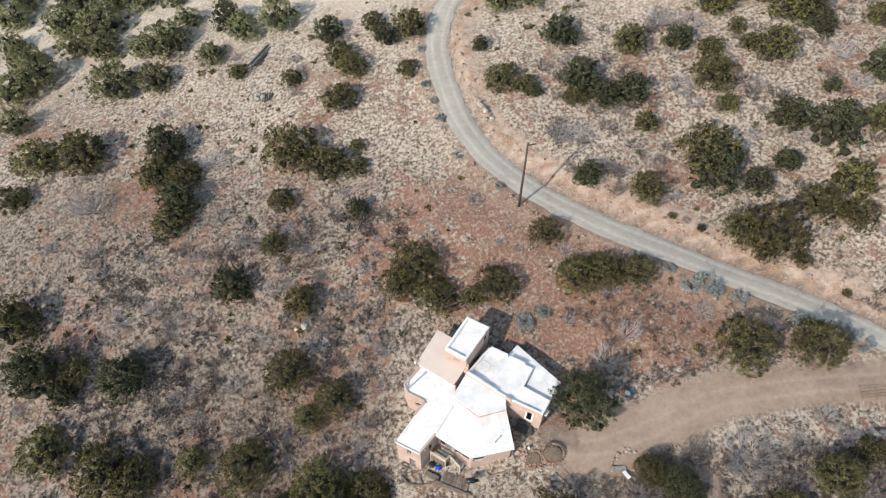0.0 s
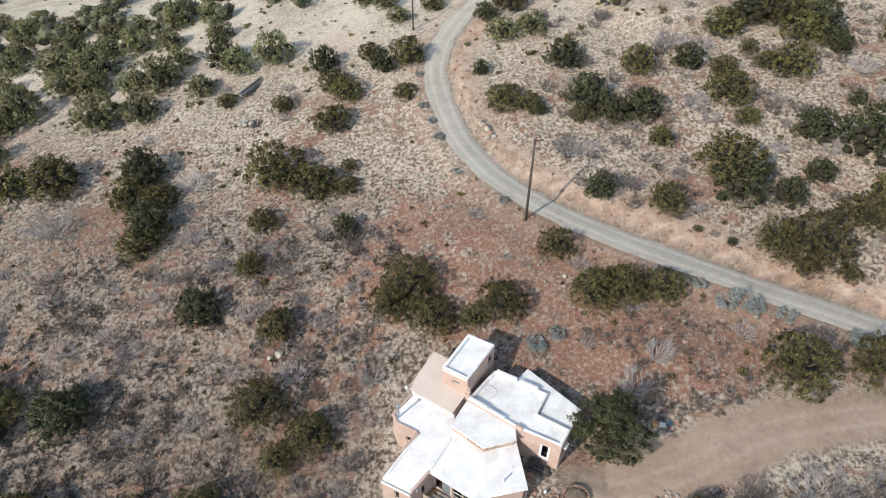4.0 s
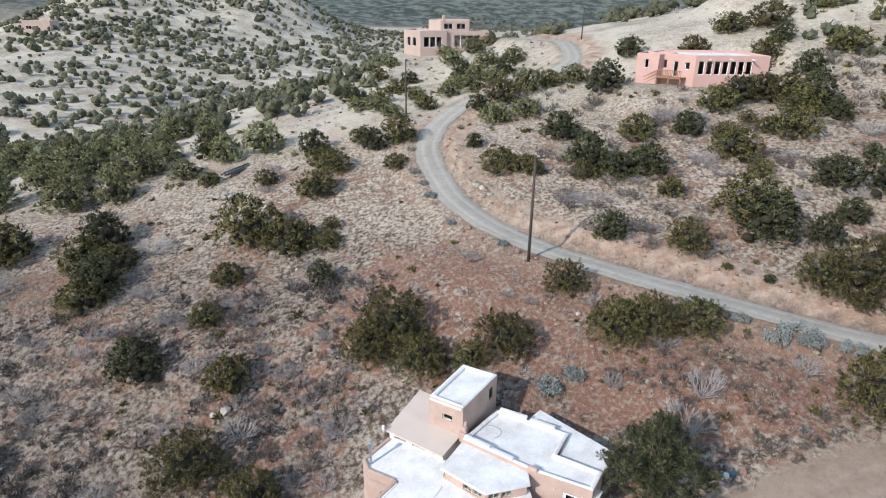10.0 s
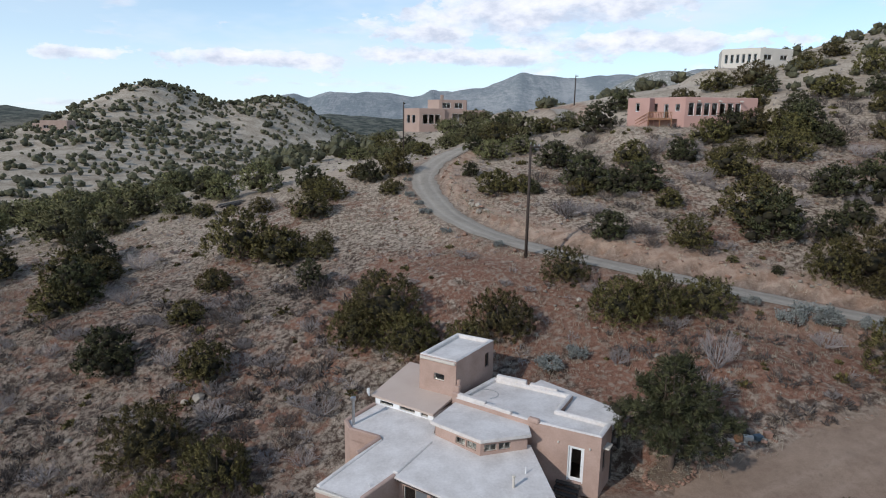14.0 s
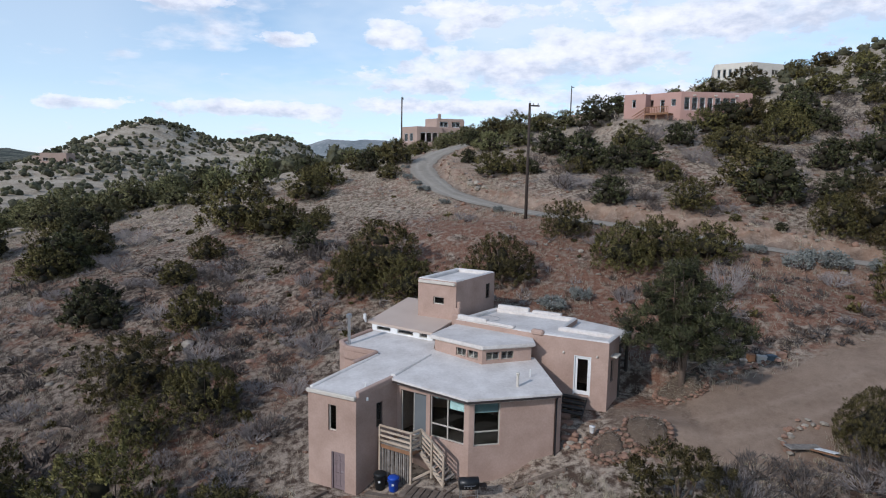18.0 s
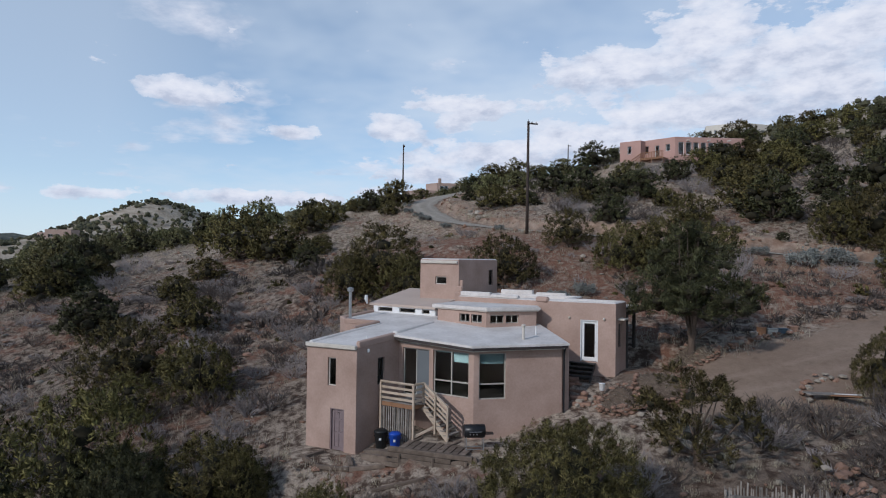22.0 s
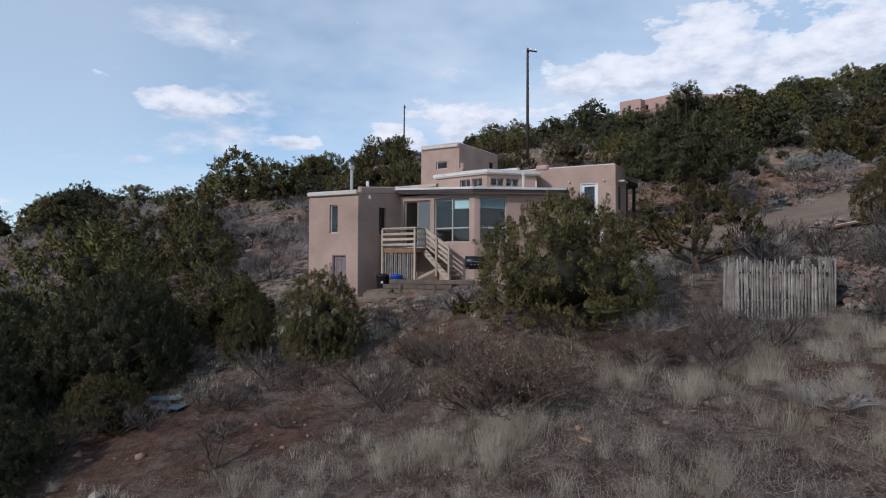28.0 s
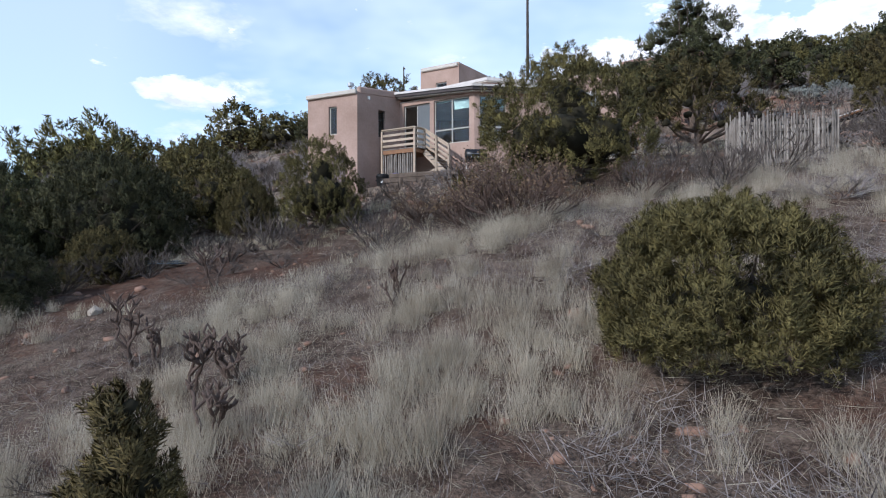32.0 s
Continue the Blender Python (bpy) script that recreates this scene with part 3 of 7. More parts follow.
def track_mesh(name, line, level, half, lift, seed):
    """A strip of ground worn by wheels along a smoothed line, with a rut under each wheel."""
    fine = []
    for i in range(len(line) - 1):
        p = [line[min(max(i + o, 0), len(line) - 1)] for o in (-1, 0, 1, 2)]
        for k in range(10):
            t = k / 10
            w = [-0.5 * t**3 + t**2 - 0.5 * t, 1.5 * t**3 - 2.5 * t**2 + 1, -1.5 * t**3 + 2 * t**2 + 0.5 * t, 0.5 * t**3 - 0.5 * t**2]
            fine.append((sum(a * q[0] for a, q in zip(w, p)), sum(a * q[1] for a, q in zip(w, p)), i + t))
    f = np.array(fine)
    go = np.gradient(f[:, :2], axis=0)
    side = np.stack([go[:, 1], -go[:, 0]], -1) / np.linalg.norm(go, axis=1)[:, None]
    across = np.linspace(-1, 1, 17)
    along_it = np.arange(len(f))
    wide = np.interp(f[:, 2], np.arange(len(line)), half) * (1 + 0.08 * value_noise(along_it / 6.0, np.zeros(len(f)), seed))
    edge = 1 + 0.09 * np.sign(across) * value_noise(along_it[:, None] / 2.2, np.sign(across) * 9.0, seed + 1) * np.abs(across) ** 4
    xs = f[:, :1] + side[:, :1] * across * edge * wide[:, None]
    ys = f[:, 1:2] + side[:, 1:] * across * edge * wide[:, None]
    rut = np.exp(-(((np.abs(across * wide[:, None]) - 0.72) / 0.24) ** 2))
    base = np.interp(f[:, 2], np.arange(len(line)), level)[:, None] if level is not None else height(xs, ys)
    zs = base + lift * (1 - across**6) - 0.035 * rut + (0.07 * (1 - across**2) if level is not None else 0)
    me = grid_mesh(name, xs, ys, zs)
    me.attributes.new("rut", "FLOAT", "POINT").data.foreach_set("value", rut.ravel().astype(np.float32))
    return me


def track_material(name, low, high, worn, share):
    m = bpy.data.materials.new(name)
    m.use_nodes = True
    k = Nodes(m.node_tree)
    where = k.tree.nodes.new("ShaderNodeTexCoord").outputs["Object"]
    rut = k.tree.nodes.new("ShaderNodeAttribute")
    rut.attribute_name = "rut"
    patch, mid, grit = k.noise(where, 0.35, 5.0, 0.65), k.noise(where, 2.2, 5.0, 0.65), k.noise(where, 18.0, 4.0, 0.7)
    colour = k.mix(k.ramp(k.mix(0.4, k.mix(0.5, patch, mid), grit), [(0.38, 0.0), (0.62, 1.0)]), low, high)
    colour = k.mix(k.math("MULTIPLY", k.math("MULTIPLY", rut.outputs["Fac"], share), k.ramp(mid, [(0.35, 0.4), (0.6, 1.0)])), colour, worn)
    colour = k.mix(k.ramp(k.noise(where, 1.1, 5.0, 0.7), [(0.56, 0.0), (0.7, 0.55)]), colour, tuple(c * 0.6 for c in low))
    b = k.add("ShaderNodeBsdfPrincipled", Roughness=0.95)
    b.inputs["Specular IOR Level"].default_value = 0.15
    k.link(colour, b.inputs["Base Color"])
    n = k.add("ShaderNodeBump", Strength=0.6, Distance=0.04)
    k.link(k.mix(0.5, mid, grit), n.inputs["Height"])
    k.link(n.outputs[0], b.inputs["Normal"])
    k.link(b.outputs[0], k.add("ShaderNodeOutputMaterial").inputs["Surface"])
    return m


def build_tracks():
    me = track_mesh("road", ROAD, ROAD_Z, [1.6] * len(ROAD), 0.035, 3)
    me.materials.append(track_material("gravel_road", (0.25, 0.215, 0.172), (0.37, 0.325, 0.268), (0.45, 0.395, 0.33), 0.55))
    tagged(new("road", me), "narrow grey gravel road curving round the hillside", "road", kind="structure")
    me = track_mesh("driveway", [p[:2] for p in DRIVE], None, [p[2] * 0.95 for p in DRIVE], 0.05, 13)
    me.materials.append(track_material("driveway_dirt", (0.17, 0.115, 0.083), (0.29, 0.214, 0.16), (0.33, 0.25, 0.192), 0.5))
    tagged(new("driveway", me), "bare pinkish dirt driveway with wheel ruts leading to the house", "driveway", kind="structure")


build_tracks()

# ---- building helpers ----


def empty(name, place, label, category, group="", kind=""):
    ob = new(name)
    ob.location = place
    return tagged(ob, label, category, group, kind)


def finish(bm, name, mat, smooth_faces=False):
    me = bpy.data.meshes.new(name)
    bmesh.ops.recalc_face_normals(bm, faces=bm.faces)
    bm.to_mesh(me)
    bm.free()
    me.materials.append(mat)
    if smooth_faces:
        me.polygons.foreach_set("use_smooth", np.ones(len(me.polygons), bool))
    return me


def part(name, bm, mat, parent, label="", smooth_faces=False):
    """Links a bmesh, in world coordinates, as one mesh under a thing or a part."""
    me = finish(bm, name, mat, smooth_faces) if isinstance(bm, bmesh.types.BMesh) else bm
    ob = new(name, me)
    ob.parent = parent
    top, shift = parent, Vector((0, 0, 0))
    while top:
        shift += top.location
        top = top.parent
    if isinstance(bm, bmesh.types.BMesh) or not me.get("local"):
        me.transform(Matrix.Translation(-shift))
    return tagged(ob, label)


def add_box(bm, c, size, yaw=0.0, pitch=0.0, roll=0.0, bevel=0.0):
    """A box by its centre, with softened edges."""
    m = Matrix.Translation(c) @ Matrix.Rotation(yaw, 4, "Z") @ Matrix.Rotation(pitch, 4, "Y") @ Matrix.Rotation(roll, 4, "X") @ Matrix.Diagonal((*size, 1))
    made = bmesh.ops.create_cube(bm, size=1.0, matrix=m)
    if bevel:
        edges = {e for v in made["verts"] for e in v.link_edges}
        bmesh.ops.bevel(bm, geom=list(edges), offset=bevel, segments=1, affect="EDGES", clamp_overlap=True)
    return bm


def box(c, size, yaw=0.0, pitch=0.0, roll=0.0, bevel=0.0):
    return add_box(bmesh.new(), c, size, yaw, pitch, roll, bevel)


def beam(a, b, w, h, bevel=0.008, bm=None):
    """A squared timber from a to b."""
    a, b = Vector(a), Vector(b)
    d = b - a
    return add_box(bm or bmesh.new(), (a + b) / 2, (d.length, w, h), math.atan2(d.y, d.x), -math.atan2(d.z, math.hypot(d.x, d.y)), 0, bevel)


def tube(points, radii, sides=7, bm=None, cap=True):
    """A round limb through points, tapering by radii."""
    bm = bm or bmesh.new()
    rings = []
    for i, (p, r) in enumerate(zip(points, radii)):
        p = Vector(p)
        d = (Vector(points[min(i + 1, len(points) - 1)]) - Vector(points[max(i - 1, 0)])).normalized()
        a = d.orthogonal().normalized()
        b = d.cross(a)
        rings.append([bm.verts.new(p + r * (math.cos(t) * a + math.sin(t) * b)) for t in (2 * math.pi * k / sides for k in range(sides))])
    for u, v in zip(rings, rings[1:]):
        best = min(range(sides), key=lambda s: sum((u[k].co - v[(k + s) % sides].co).length for k in range(sides)))
        for k in range(sides):
            bm.faces.new((u[k], u[(k + 1) % sides], v[(k + 1 + best) % sides], v[(k + best) % sides]))
    if cap:
        bm.faces.new(rings[0]), bm.faces.new(rings[-1])
    return bm


def prism(outline, z0, z1, bevel=0.0, slope=None, bm=None, base=None):
    """An upright prism over an outline; slope: a function that gives the top's height."""
    bm = bm or bmesh.new()
    low = [bm.verts.new((x, y, base if base is not None else z0 if not slope else slope(x, y) - (z1 - z0))) for x, y in outline]
    high = [bm.verts.new((x, y, z1 if not slope else slope(x, y))) for x, y in outline]
    n = len(outline)
    bm.faces.new(low[::-1])
    top = bm.faces.new(high)
    for i in range(n):
        bm.faces.new((low[i], low[(i + 1) % n], high[(i + 1) % n], high[i]))
    if bevel:
        bmesh.ops.bevel(bm, geom=list(top.edges), offset=bevel, segments=2, affect="EDGES", clamp_overlap=True)
    return bm


def inset_outline(outline, d):
    """The outline moved inwards by d (counter-clockwise outlines; minus: outwards)."""
    n, out = len(outline), []
    area = sum(outline[i][0] * outline[(i + 1) % n][1] - outline[(i + 1) % n][0] * outline[i][1] for i in range(n))
    d = d if area > 0 else -d
    for i in range(n):
        p, q, r = Vector(outline[i - 1]), Vector(outline[i]), Vector(outline[(i + 1) % n])
        a, b = (q - p).normalized(), (r - q).normalized()
        na, nb = Vector((-a.y, a.x)), Vector((-b.y, b.x))
        m = (na + nb)
        m = m / max(m.dot(na), 0.3)
        out.append(tuple(q + m * d))
    return out


def wall_with_openings(bm, p0, p1, z0, z1, openings, depth=0.2, lean=0.0):
    """A wall's outer face from p0 to p1 with holes (u0, u1, v0, v1 in metres) and their reveals."""
    p0, p1 = Vector((*p0, 0)), Vector((*p1, 0))
    run = p1 - p0
    length = run.length
    run.normalize()
    inward = Vector((-run.y, run.x, 0))

    def at(u, v, d=0.0):
        return p0 + run * u + inward * (d + lean * (v - z0)) + Vector((0, 0, v))

    us = sorted({0.0, length, *(u for o in openings for u in o[:2])})
    vs = sorted({z0, z1, *(v for o in openings for v in o[2:4])})
    for u0, u1 in zip(us, us[1:]):
        for v0, v1 in zip(vs, vs[1:]):
            if any(o[0] <= (u0 + u1) / 2 <= o[1] and o[2] <= (v0 + v1) / 2 <= o[3] for o in openings):
                continue
            bm.faces.new([bm.verts.new(at(u, v)) for u, v in ((u0, v0), (u1, v0), (u1, v1), (u0, v1))])
    for a, b, c, d in (o[:4] for o in openings):
        for (ua, va), (ub, vb) in (((a, c), (b, c)), ((b, c), (b, d)), ((b, d), (a, d)), ((a, d), (a, c))):
            bm.faces.new([bm.verts.new(q) for q in (at(ua, va), at(ub, vb), at(ub, vb, depth), at(ua, va, depth))])
    return at


def shell(parent, outline, z0, z1, openings, parapet=0.0, thick=0.28, mat=None, roof_mat=None, depth=0.2, name="wall", roof_label="", floor=None):
    """A block of walls over an outline (counter-clockwise), with a raised rounded parapet round a flat roof. openings: {side: [(u0, u1, v0, v1)]}."""
    bm, ats = bmesh.new(), {}
    n = len(outline)
    inner = inset_outline(outline, thick)
    for i in range(n):
        ats[i] = wall_with_openings(bm, outline[i], outline[(i + 1) % n], z0, z1, openings.get(i, []), depth)
    bmesh.ops.remove_doubles(bm, verts=bm.verts, dist=0.002)
    wall = part(name, bm, mat or STUCCO, parent)
    # the rounded coping
    bm = bmesh.new()
    for i in range(n):
        a, b, c, d = outline[i], outline[(i + 1) % n], inner[(i + 1) % n], inner[i]
        rings = []
        for k in range(6):
            w = k / 5
            rise = 0.07 * math.sin(math.pi * w)
            rings.append([(a[0] + (d[0] - a[0]) * w, a[1] + (d[1] - a[1]) * w, z1 + rise), (b[0] + (c[0] - b[0]) * w, b[1] + (c[1] - b[1]) * w, z1 + rise)])
        rings.append([(*d, z1 - parapet - 0.02), (*c, z1 - parapet - 0.02)])
        for r, s in zip(rings, rings[1:]):
            bm.faces.new([bm.verts.new(q) for q in (r[0], r[1], s[1], s[0])])
    bmesh.ops.remove_doubles(bm, verts=bm.verts, dist=0.002)
    part("coping", bm, mat or ROOF_WHITE, parent, "" if mat else "white-coated parapet top")
    if floor is not None:
        part("floor", prism(inset_outline(outline, 0.05), floor - 0.15, floor), WOOD_DARK, parent, "dark room floor")
    roof = part("roof", prism(inset_outline(outline, thick - 0.04), z1 - parapet - 0.15, z1 - parapet), roof_mat or ROOF_WHITE, parent, roof_label)
    return ats, wall, roof


def window(parent, at, u0, u1, v0, v1, columns=1, rows=(), frame_mat=None, blind=0.0, depth=0.12, bar=0.055, name="window", glass=None):
    """A window in a wall's opening: frame, bars, panes, and a half-drawn blind."""
    mid = at((u0 + u1) / 2, (v0 + v1) / 2, depth)
    holder = new(name)
    holder.parent = parent
    shift, top = Vector((0, 0, 0)), parent
    while top:
        shift += top.location
        top = top.parent
    holder.location = mid - shift
    along_u = (at(1, v0) - at(0, v0)).normalized()
    yaw = math.atan2(along_u.y, along_u.x)
    bm = bmesh.new()

    def bar_box(ua, ub, va, vb, d=depth, thick=0.07):
        add_box(bm, at((ua + ub) / 2, (va + vb) / 2, d), (ub - ua, thick, vb - va), yaw, 0, 0, 0.008)

    bar_box(u0, u0 + bar, v0, v1), bar_box(u1 - bar, u1, v0, v1)
    bar_box(u0 + bar, u1 - bar, v0, v0 + bar), bar_box(u0 + bar, u1 - bar, v1 - bar, v1)
    cols = [u0 + (u1 - u0) * k / columns for k in range(columns + 1)]
    levels = [v0, *rows, v1]
    for u in cols[1:-1]:
        bar_box(u - bar * 0.6, u + bar * 0.6, v0 + bar, v1 - bar, depth, 0.06)
    for v in rows:
        for ca, cb in zip(cols, cols[1:]):
            bar_box(ca + bar * 0.6, cb - bar * 0.6, v - bar * 0.6, v + bar * 0.6, depth, 0.055)
    part("frame", bm, frame_mat or FRAME_GREY, holder)
    for ca, cb in zip(cols, cols[1:]):
        for la, lb in zip(levels, levels[1:]):
            pane = part("pane", box(at((ca + cb) / 2, (la + lb) / 2, depth + 0.004), (cb - ca - 0.01, 0.008, lb - la - 0.01), yaw), glass or GLASS, holder)
            pane.visible_shadow = False
    if blind:
        for ca, cb in zip(cols, cols[1:]):
            drop = blind if isinstance(blind, (int, float)) else blind[cols.index(ca)]
            if drop:
                part("blind", box(at((ca + cb) / 2, v1 - drop / 2, depth + 0.07), (cb - ca - 0.12, 0.01, drop), yaw), BLIND, holder, "pale blue-green roller blind")
    return holder


def panel_door(parent, at, u0, u1, v0, v1, mat, frame_mat, glass=False, depth=0.1, label=""):
    """A door leaf in its frame, with recessed panels or a glazed middle, and a handle."""
    holder = new("door")
    holder.parent = parent
    shift, top = Vector((0, 0, 0)), parent
    while top:
        shift += top.location
        top = top.parent
    holder.location = at((u0 + u1) / 2, v0, depth) - shift
    tagged(holder, label)
    d = (at(1, v0) - at(0, v0)).normalized()
    yaw = math.atan2(d.y, d.x)
    bm = bmesh.new()
    for ua, ub, va, vb in ((u0, u0 + 0.06, v0, v1), (u1 - 0.06, u1, v0, v1), (u0 + 0.06, u1 - 0.06, v1 - 0.06, v1)):
        add_box(bm, at((ua + ub) / 2, (va + vb) / 2, depth - 0.02), (ub - ua, 0.12, vb - va), yaw, 0, 0, 0.006)
    part("door_frame", bm, frame_mat, holder)
    a, b, c, e = u0 + 0.065, u1 - 0.065, v0 + 0.02, v1 - 0.065
    leaf = bmesh.new()
    stile = 0.12
    for ua, ub, va, vb in ((a, a + stile, c, e), (b - stile, b, c, e), (a + stile, b - stile, c, c + 0.2), (a + stile, b - stile, e - stile, e)):
        add_box(leaf, at((ua + ub) / 2, (va + vb) / 2, depth + 0.02), (ub - ua, 0.045, vb - va), yaw, 0, 0, 0.004)
    if glass:
        pane = part("pane", box(at((a + b) / 2, (c + e) / 2 + 0.04, depth + 0.03), (b - a - 2 * stile, 0.01, e - c - 0.32), yaw), GLASS, holder)
        pane.visible_shadow = False
    else:
        mids = [(a + stile, (a + b) / 2 - 0.04), ((a + b) / 2 + 0.04, b - stile)]
        add_box(leaf, at((a + b) / 2, (c + e) / 2, depth + 0.02), (0.08, 0.045, e - c - 0.3), yaw, 0, 0, 0.004)
        for ua, ub in mids:
            for va, vb in ((c + 0.2, c + 0.75), (c + 0.85, c + 1.35), (c + 1.43, e - stile)):
                add_box(leaf, at((ua + ub) / 2, (va + vb) / 2, depth + 0.035), (ub - ua, 0.02, vb - va), yaw, 0, 0, 0.006)
            for v in (c + 0.8, c + 1.39):
                add_box(leaf, at((ua + ub) / 2, v, depth + 0.02), (ub - ua, 0.045, 0.09), yaw, 0, 0, 0.004)
    part("leaf", leaf, mat, holder)
    part("handle", tube([at(b - 0.06, v0 + 1.0, depth - 0.01), at(b - 0.06, v0 + 1.0, depth - 0.05), at(b - 0.15, v0 + 1.0, depth - 0.05)], [0.012, 0.012, 0.01], 6), METAL_GREY, holder, "small metal handle")
    return holder


# ---- the house ----


def build_house():
    house = empty("house", (3.0, 27.0, 3.3), "stepped tan adobe-style stucco house with flat white roofs on the hillside", "house")
    # south-west wing, two storeys
    fl, fr = (-4.73, 23.3), (-2.29, 22.08)
    wing = [fl, fr, (1.1, 26.15), (-1.84, 27.5)]
    ats, _, _ = shell(house, wing, -0.9, 4.86, {0: [(1.17, 1.62, 3.12, 4.4), (1.33, 2.1, 0.2, 2.14)], 1: [(1.3, 1.74, 3.1, 4.35)]}, floor=2.7)
    window(house, ats[0], 1.17, 1.62, 3.12, 4.4, frame_mat=TRIM_PALE)
    panel_door(house, ats[0], 1.33, 2.1, 0.2, 2.14, DOOR_MAUVE, DOOR_MAUVE, label="faded mauve panelled basement door")
    window(house, ats[1], 1.3, 1.74, 3.1, 4.35, frame_mat=WOOD_DARK)
    d = Vector((fr[0] - fl[0], fr[1] - fl[1], 0)).normalized()
    out = Vector((d.y, -d.x, 0))
    part("drip_band", box(Vector(((fl[0] + fr[0]) / 2, (fl[1] + fr[1]) / 2, 4.93)) + out * 0.05 - d * 0.02, (2.75, 0.16, 0.2), math.atan2(d.y, d.x), 0, 0, 0.03), TRIM_PALE, house, "pale rounded drip band")
    # north-west wing, under the same rising roof
    nw = [(-4.2, 29.4), (-3.75, 28.35), (-1.84, 27.4), (1.5, 27.5), (1.4, 29.2), (-2.5, 31.4)]
    ats, _, _ = shell(house, nw, 0.2, 4.9, {1: [(0.9, 1.5, 3.4, 4.2)]})
    window(house, ats[1], 0.9, 1.5, 3.4, 4.2)

    def rising(x, y):
        return 4.99 + 0.095 * max(0.0, (x + 3.5) * 0.447 + (y - 22.7) * 0.894)

    both = [fl, fr, (1.1, 26.15), (1.4, 29.2), (-2.5, 31.4), (-4.2, 29.4), (-3.75, 28.35), (-1.84, 27.4)]
    part("wall_top", prism(both, 0, 0, 0.0, lambda x, y: rising(x, y) - 0.06, base=4.84), STUCCO, house)
    part("roof", prism(inset_outline(both, 0.1), 0, 0.1, 0.0, lambda x, y: rising(x, y) - 0.02), ROOF_WHITE, house, "white coated roof rising to the back")
    for p, q, h in (((-4.62, 23.42), (-1.8, 27.38), 0.06), ((-2.28, 22.25), (-0.78, 24.02), 0.2), ((-1.9, 27.5), (-3.72, 28.45), 0.14), ((-3.7, 28.42), (-4.12, 29.38), 0.14), ((-4.1, 29.35), (-2.55, 31.2), 0.12), ((-3.0, 26.0), (-1.85, 27.45), 0.16)):
        part("parapet_coping", beam((*p, rising(*p) + h / 2 - 0.08), (*q, rising(*q) + h / 2 - 0.08), 0.24, h + 0.14, 0.05), STUCCO if h > 0.1 else ROOF_WHITE, house)
    part("roof_seam", beam((-0.78, 24.1, 5.36), (1.0, 26.9, 5.6), 0.3, 0.16, 0.05), ROOF_WHITE, house)
    # room under the tan shed roof, with a strip of low windows
    tan = [(-2.55, 31.35), (1.12, 29.12), (3.6, 32.6), (-0.45, 34.9)]
    bm = bmesh.new()
    at = wall_with_openings(bm, tan[0], tan[1], 3.0, 6.1, [(0.35, 1.35, 5.8, 6.04), (1.85, 2.95, 5.8, 6.04), (3.4, 3.9, 5.8, 6.04)])
    for i in (1, 2, 3):
        wall_with_openings(bm, tan[i], tan[(i + 1) % 4], 2.0, 6.1, [])
    part("wall", bm, PAINT_WHITE, house, "white painted wall under the shed roof")
    for u0, u1 in ((0.35, 1.35), (1.85, 2.95), (3.4, 3.9)):
        window(house, at, u0, u1, 5.8, 6.04, bar=0.03)

    def shed(x, y):
        return 6.24 + 0.17 * max(0.0, (x + 2.7) * 0.535 + (y - 31.5) * 0.845)

    part("roof", prism([(-2.85, 31.55), (1.1, 28.9), (3.7, 32.5), (-0.6, 35.25)], 0, 0.14, 0.02, shed), ROOF_TAN, house, "tan membrane shed roof")
    # tower
    tower = [(0.18, 31.86), (2.44, 30.52), (5.03, 34.46), (2.61, 35.78)]
    ats, _, _ = shell(house, tower, 3.0, 8.86, {0: [(1.05, 1.8, 7.4, 7.86)], 1: [(3.6, 4.15, 7.3, 8.25)]}, parapet=0.16, thick=0.3)
    window(house, ats[0], 1.05, 1.8, 7.4, 7.86, frame_mat=TRIM_PALE)
    window(house, ats[1], 3.6, 4.15, 7.3, 8.25, frame_mat=WOOD_DARK)
    a, b = Vector((*tower[0], 0)), Vector((*tower[1], 0))
    d = (b - a).normalized()
    part("drip_band", box((a + b) / 2 + Vector((d.y, -d.x, 0)) * 0.05 + Vector((0, 0, 8.72)), (2.5, 0.16, 0.18), math.atan2(d.y, d.x), 0, 0, 0.03), TRIM_PALE, house, "pale rounded drip band")
    for k, z in enumerate((7.0, 7.35, 7.7)):
        part("buttress", box(Vector((2.5 + 0.05 * k, 30.45 + 0.1 * k, z - 0.4)), (0.42 - 0.1 * k, 0.5 - 0.1 * k, 0.8), 0.99, 0, 0, 0.06), STUCCO, house)
    # living room with its bay
    bay = [(-0.62, 24.2), (2.88, 22.02), (6.95, 22.86), (6.5, 26.6), (1.2, 27.6), (0.3, 26.0)]
    ats, wall, roof = shell(
        house, bay, 0.2, 4.9, {0: [(0.3, 1.78, 2.5, 4.72), (2.0, 3.86, 2.72, 4.76)], 1: [(0.24, 1.5, 2.7, 4.76)]}, parapet=0.0, thick=0.2, floor=2.46
    )
    at = ats[0]
    slider = window(house, at, 0.3, 1.78, 2.5, 4.72, 2, name="sliding_door", bar=0.06)
    part("insect_screen", box(at(1.41, 3.61, 0.07), (0.68, 0.012, 2.08), math.atan2(-2.18, 3.5)), SCREEN_GREY, slider, "grey insect screen panel")
    window(house, at, 2.0, 3.86, 2.72, 4.76, 2, (3.38,), blind=(0.12, 0.5))
    window(house, ats[1], 0.24, 1.5, 2.7, 4.76, 1, (3.38,), blind=0.5)

    def low(x, y):
        return 5.14 + 0.1 * max(0.0, (y - 21.8) * 0.95)

    eave = [(-0.85, 23.84), (2.78, 21.58), (7.2, 22.46), (6.55, 26.7), (1.2, 27.7), (0.35, 26.1)]
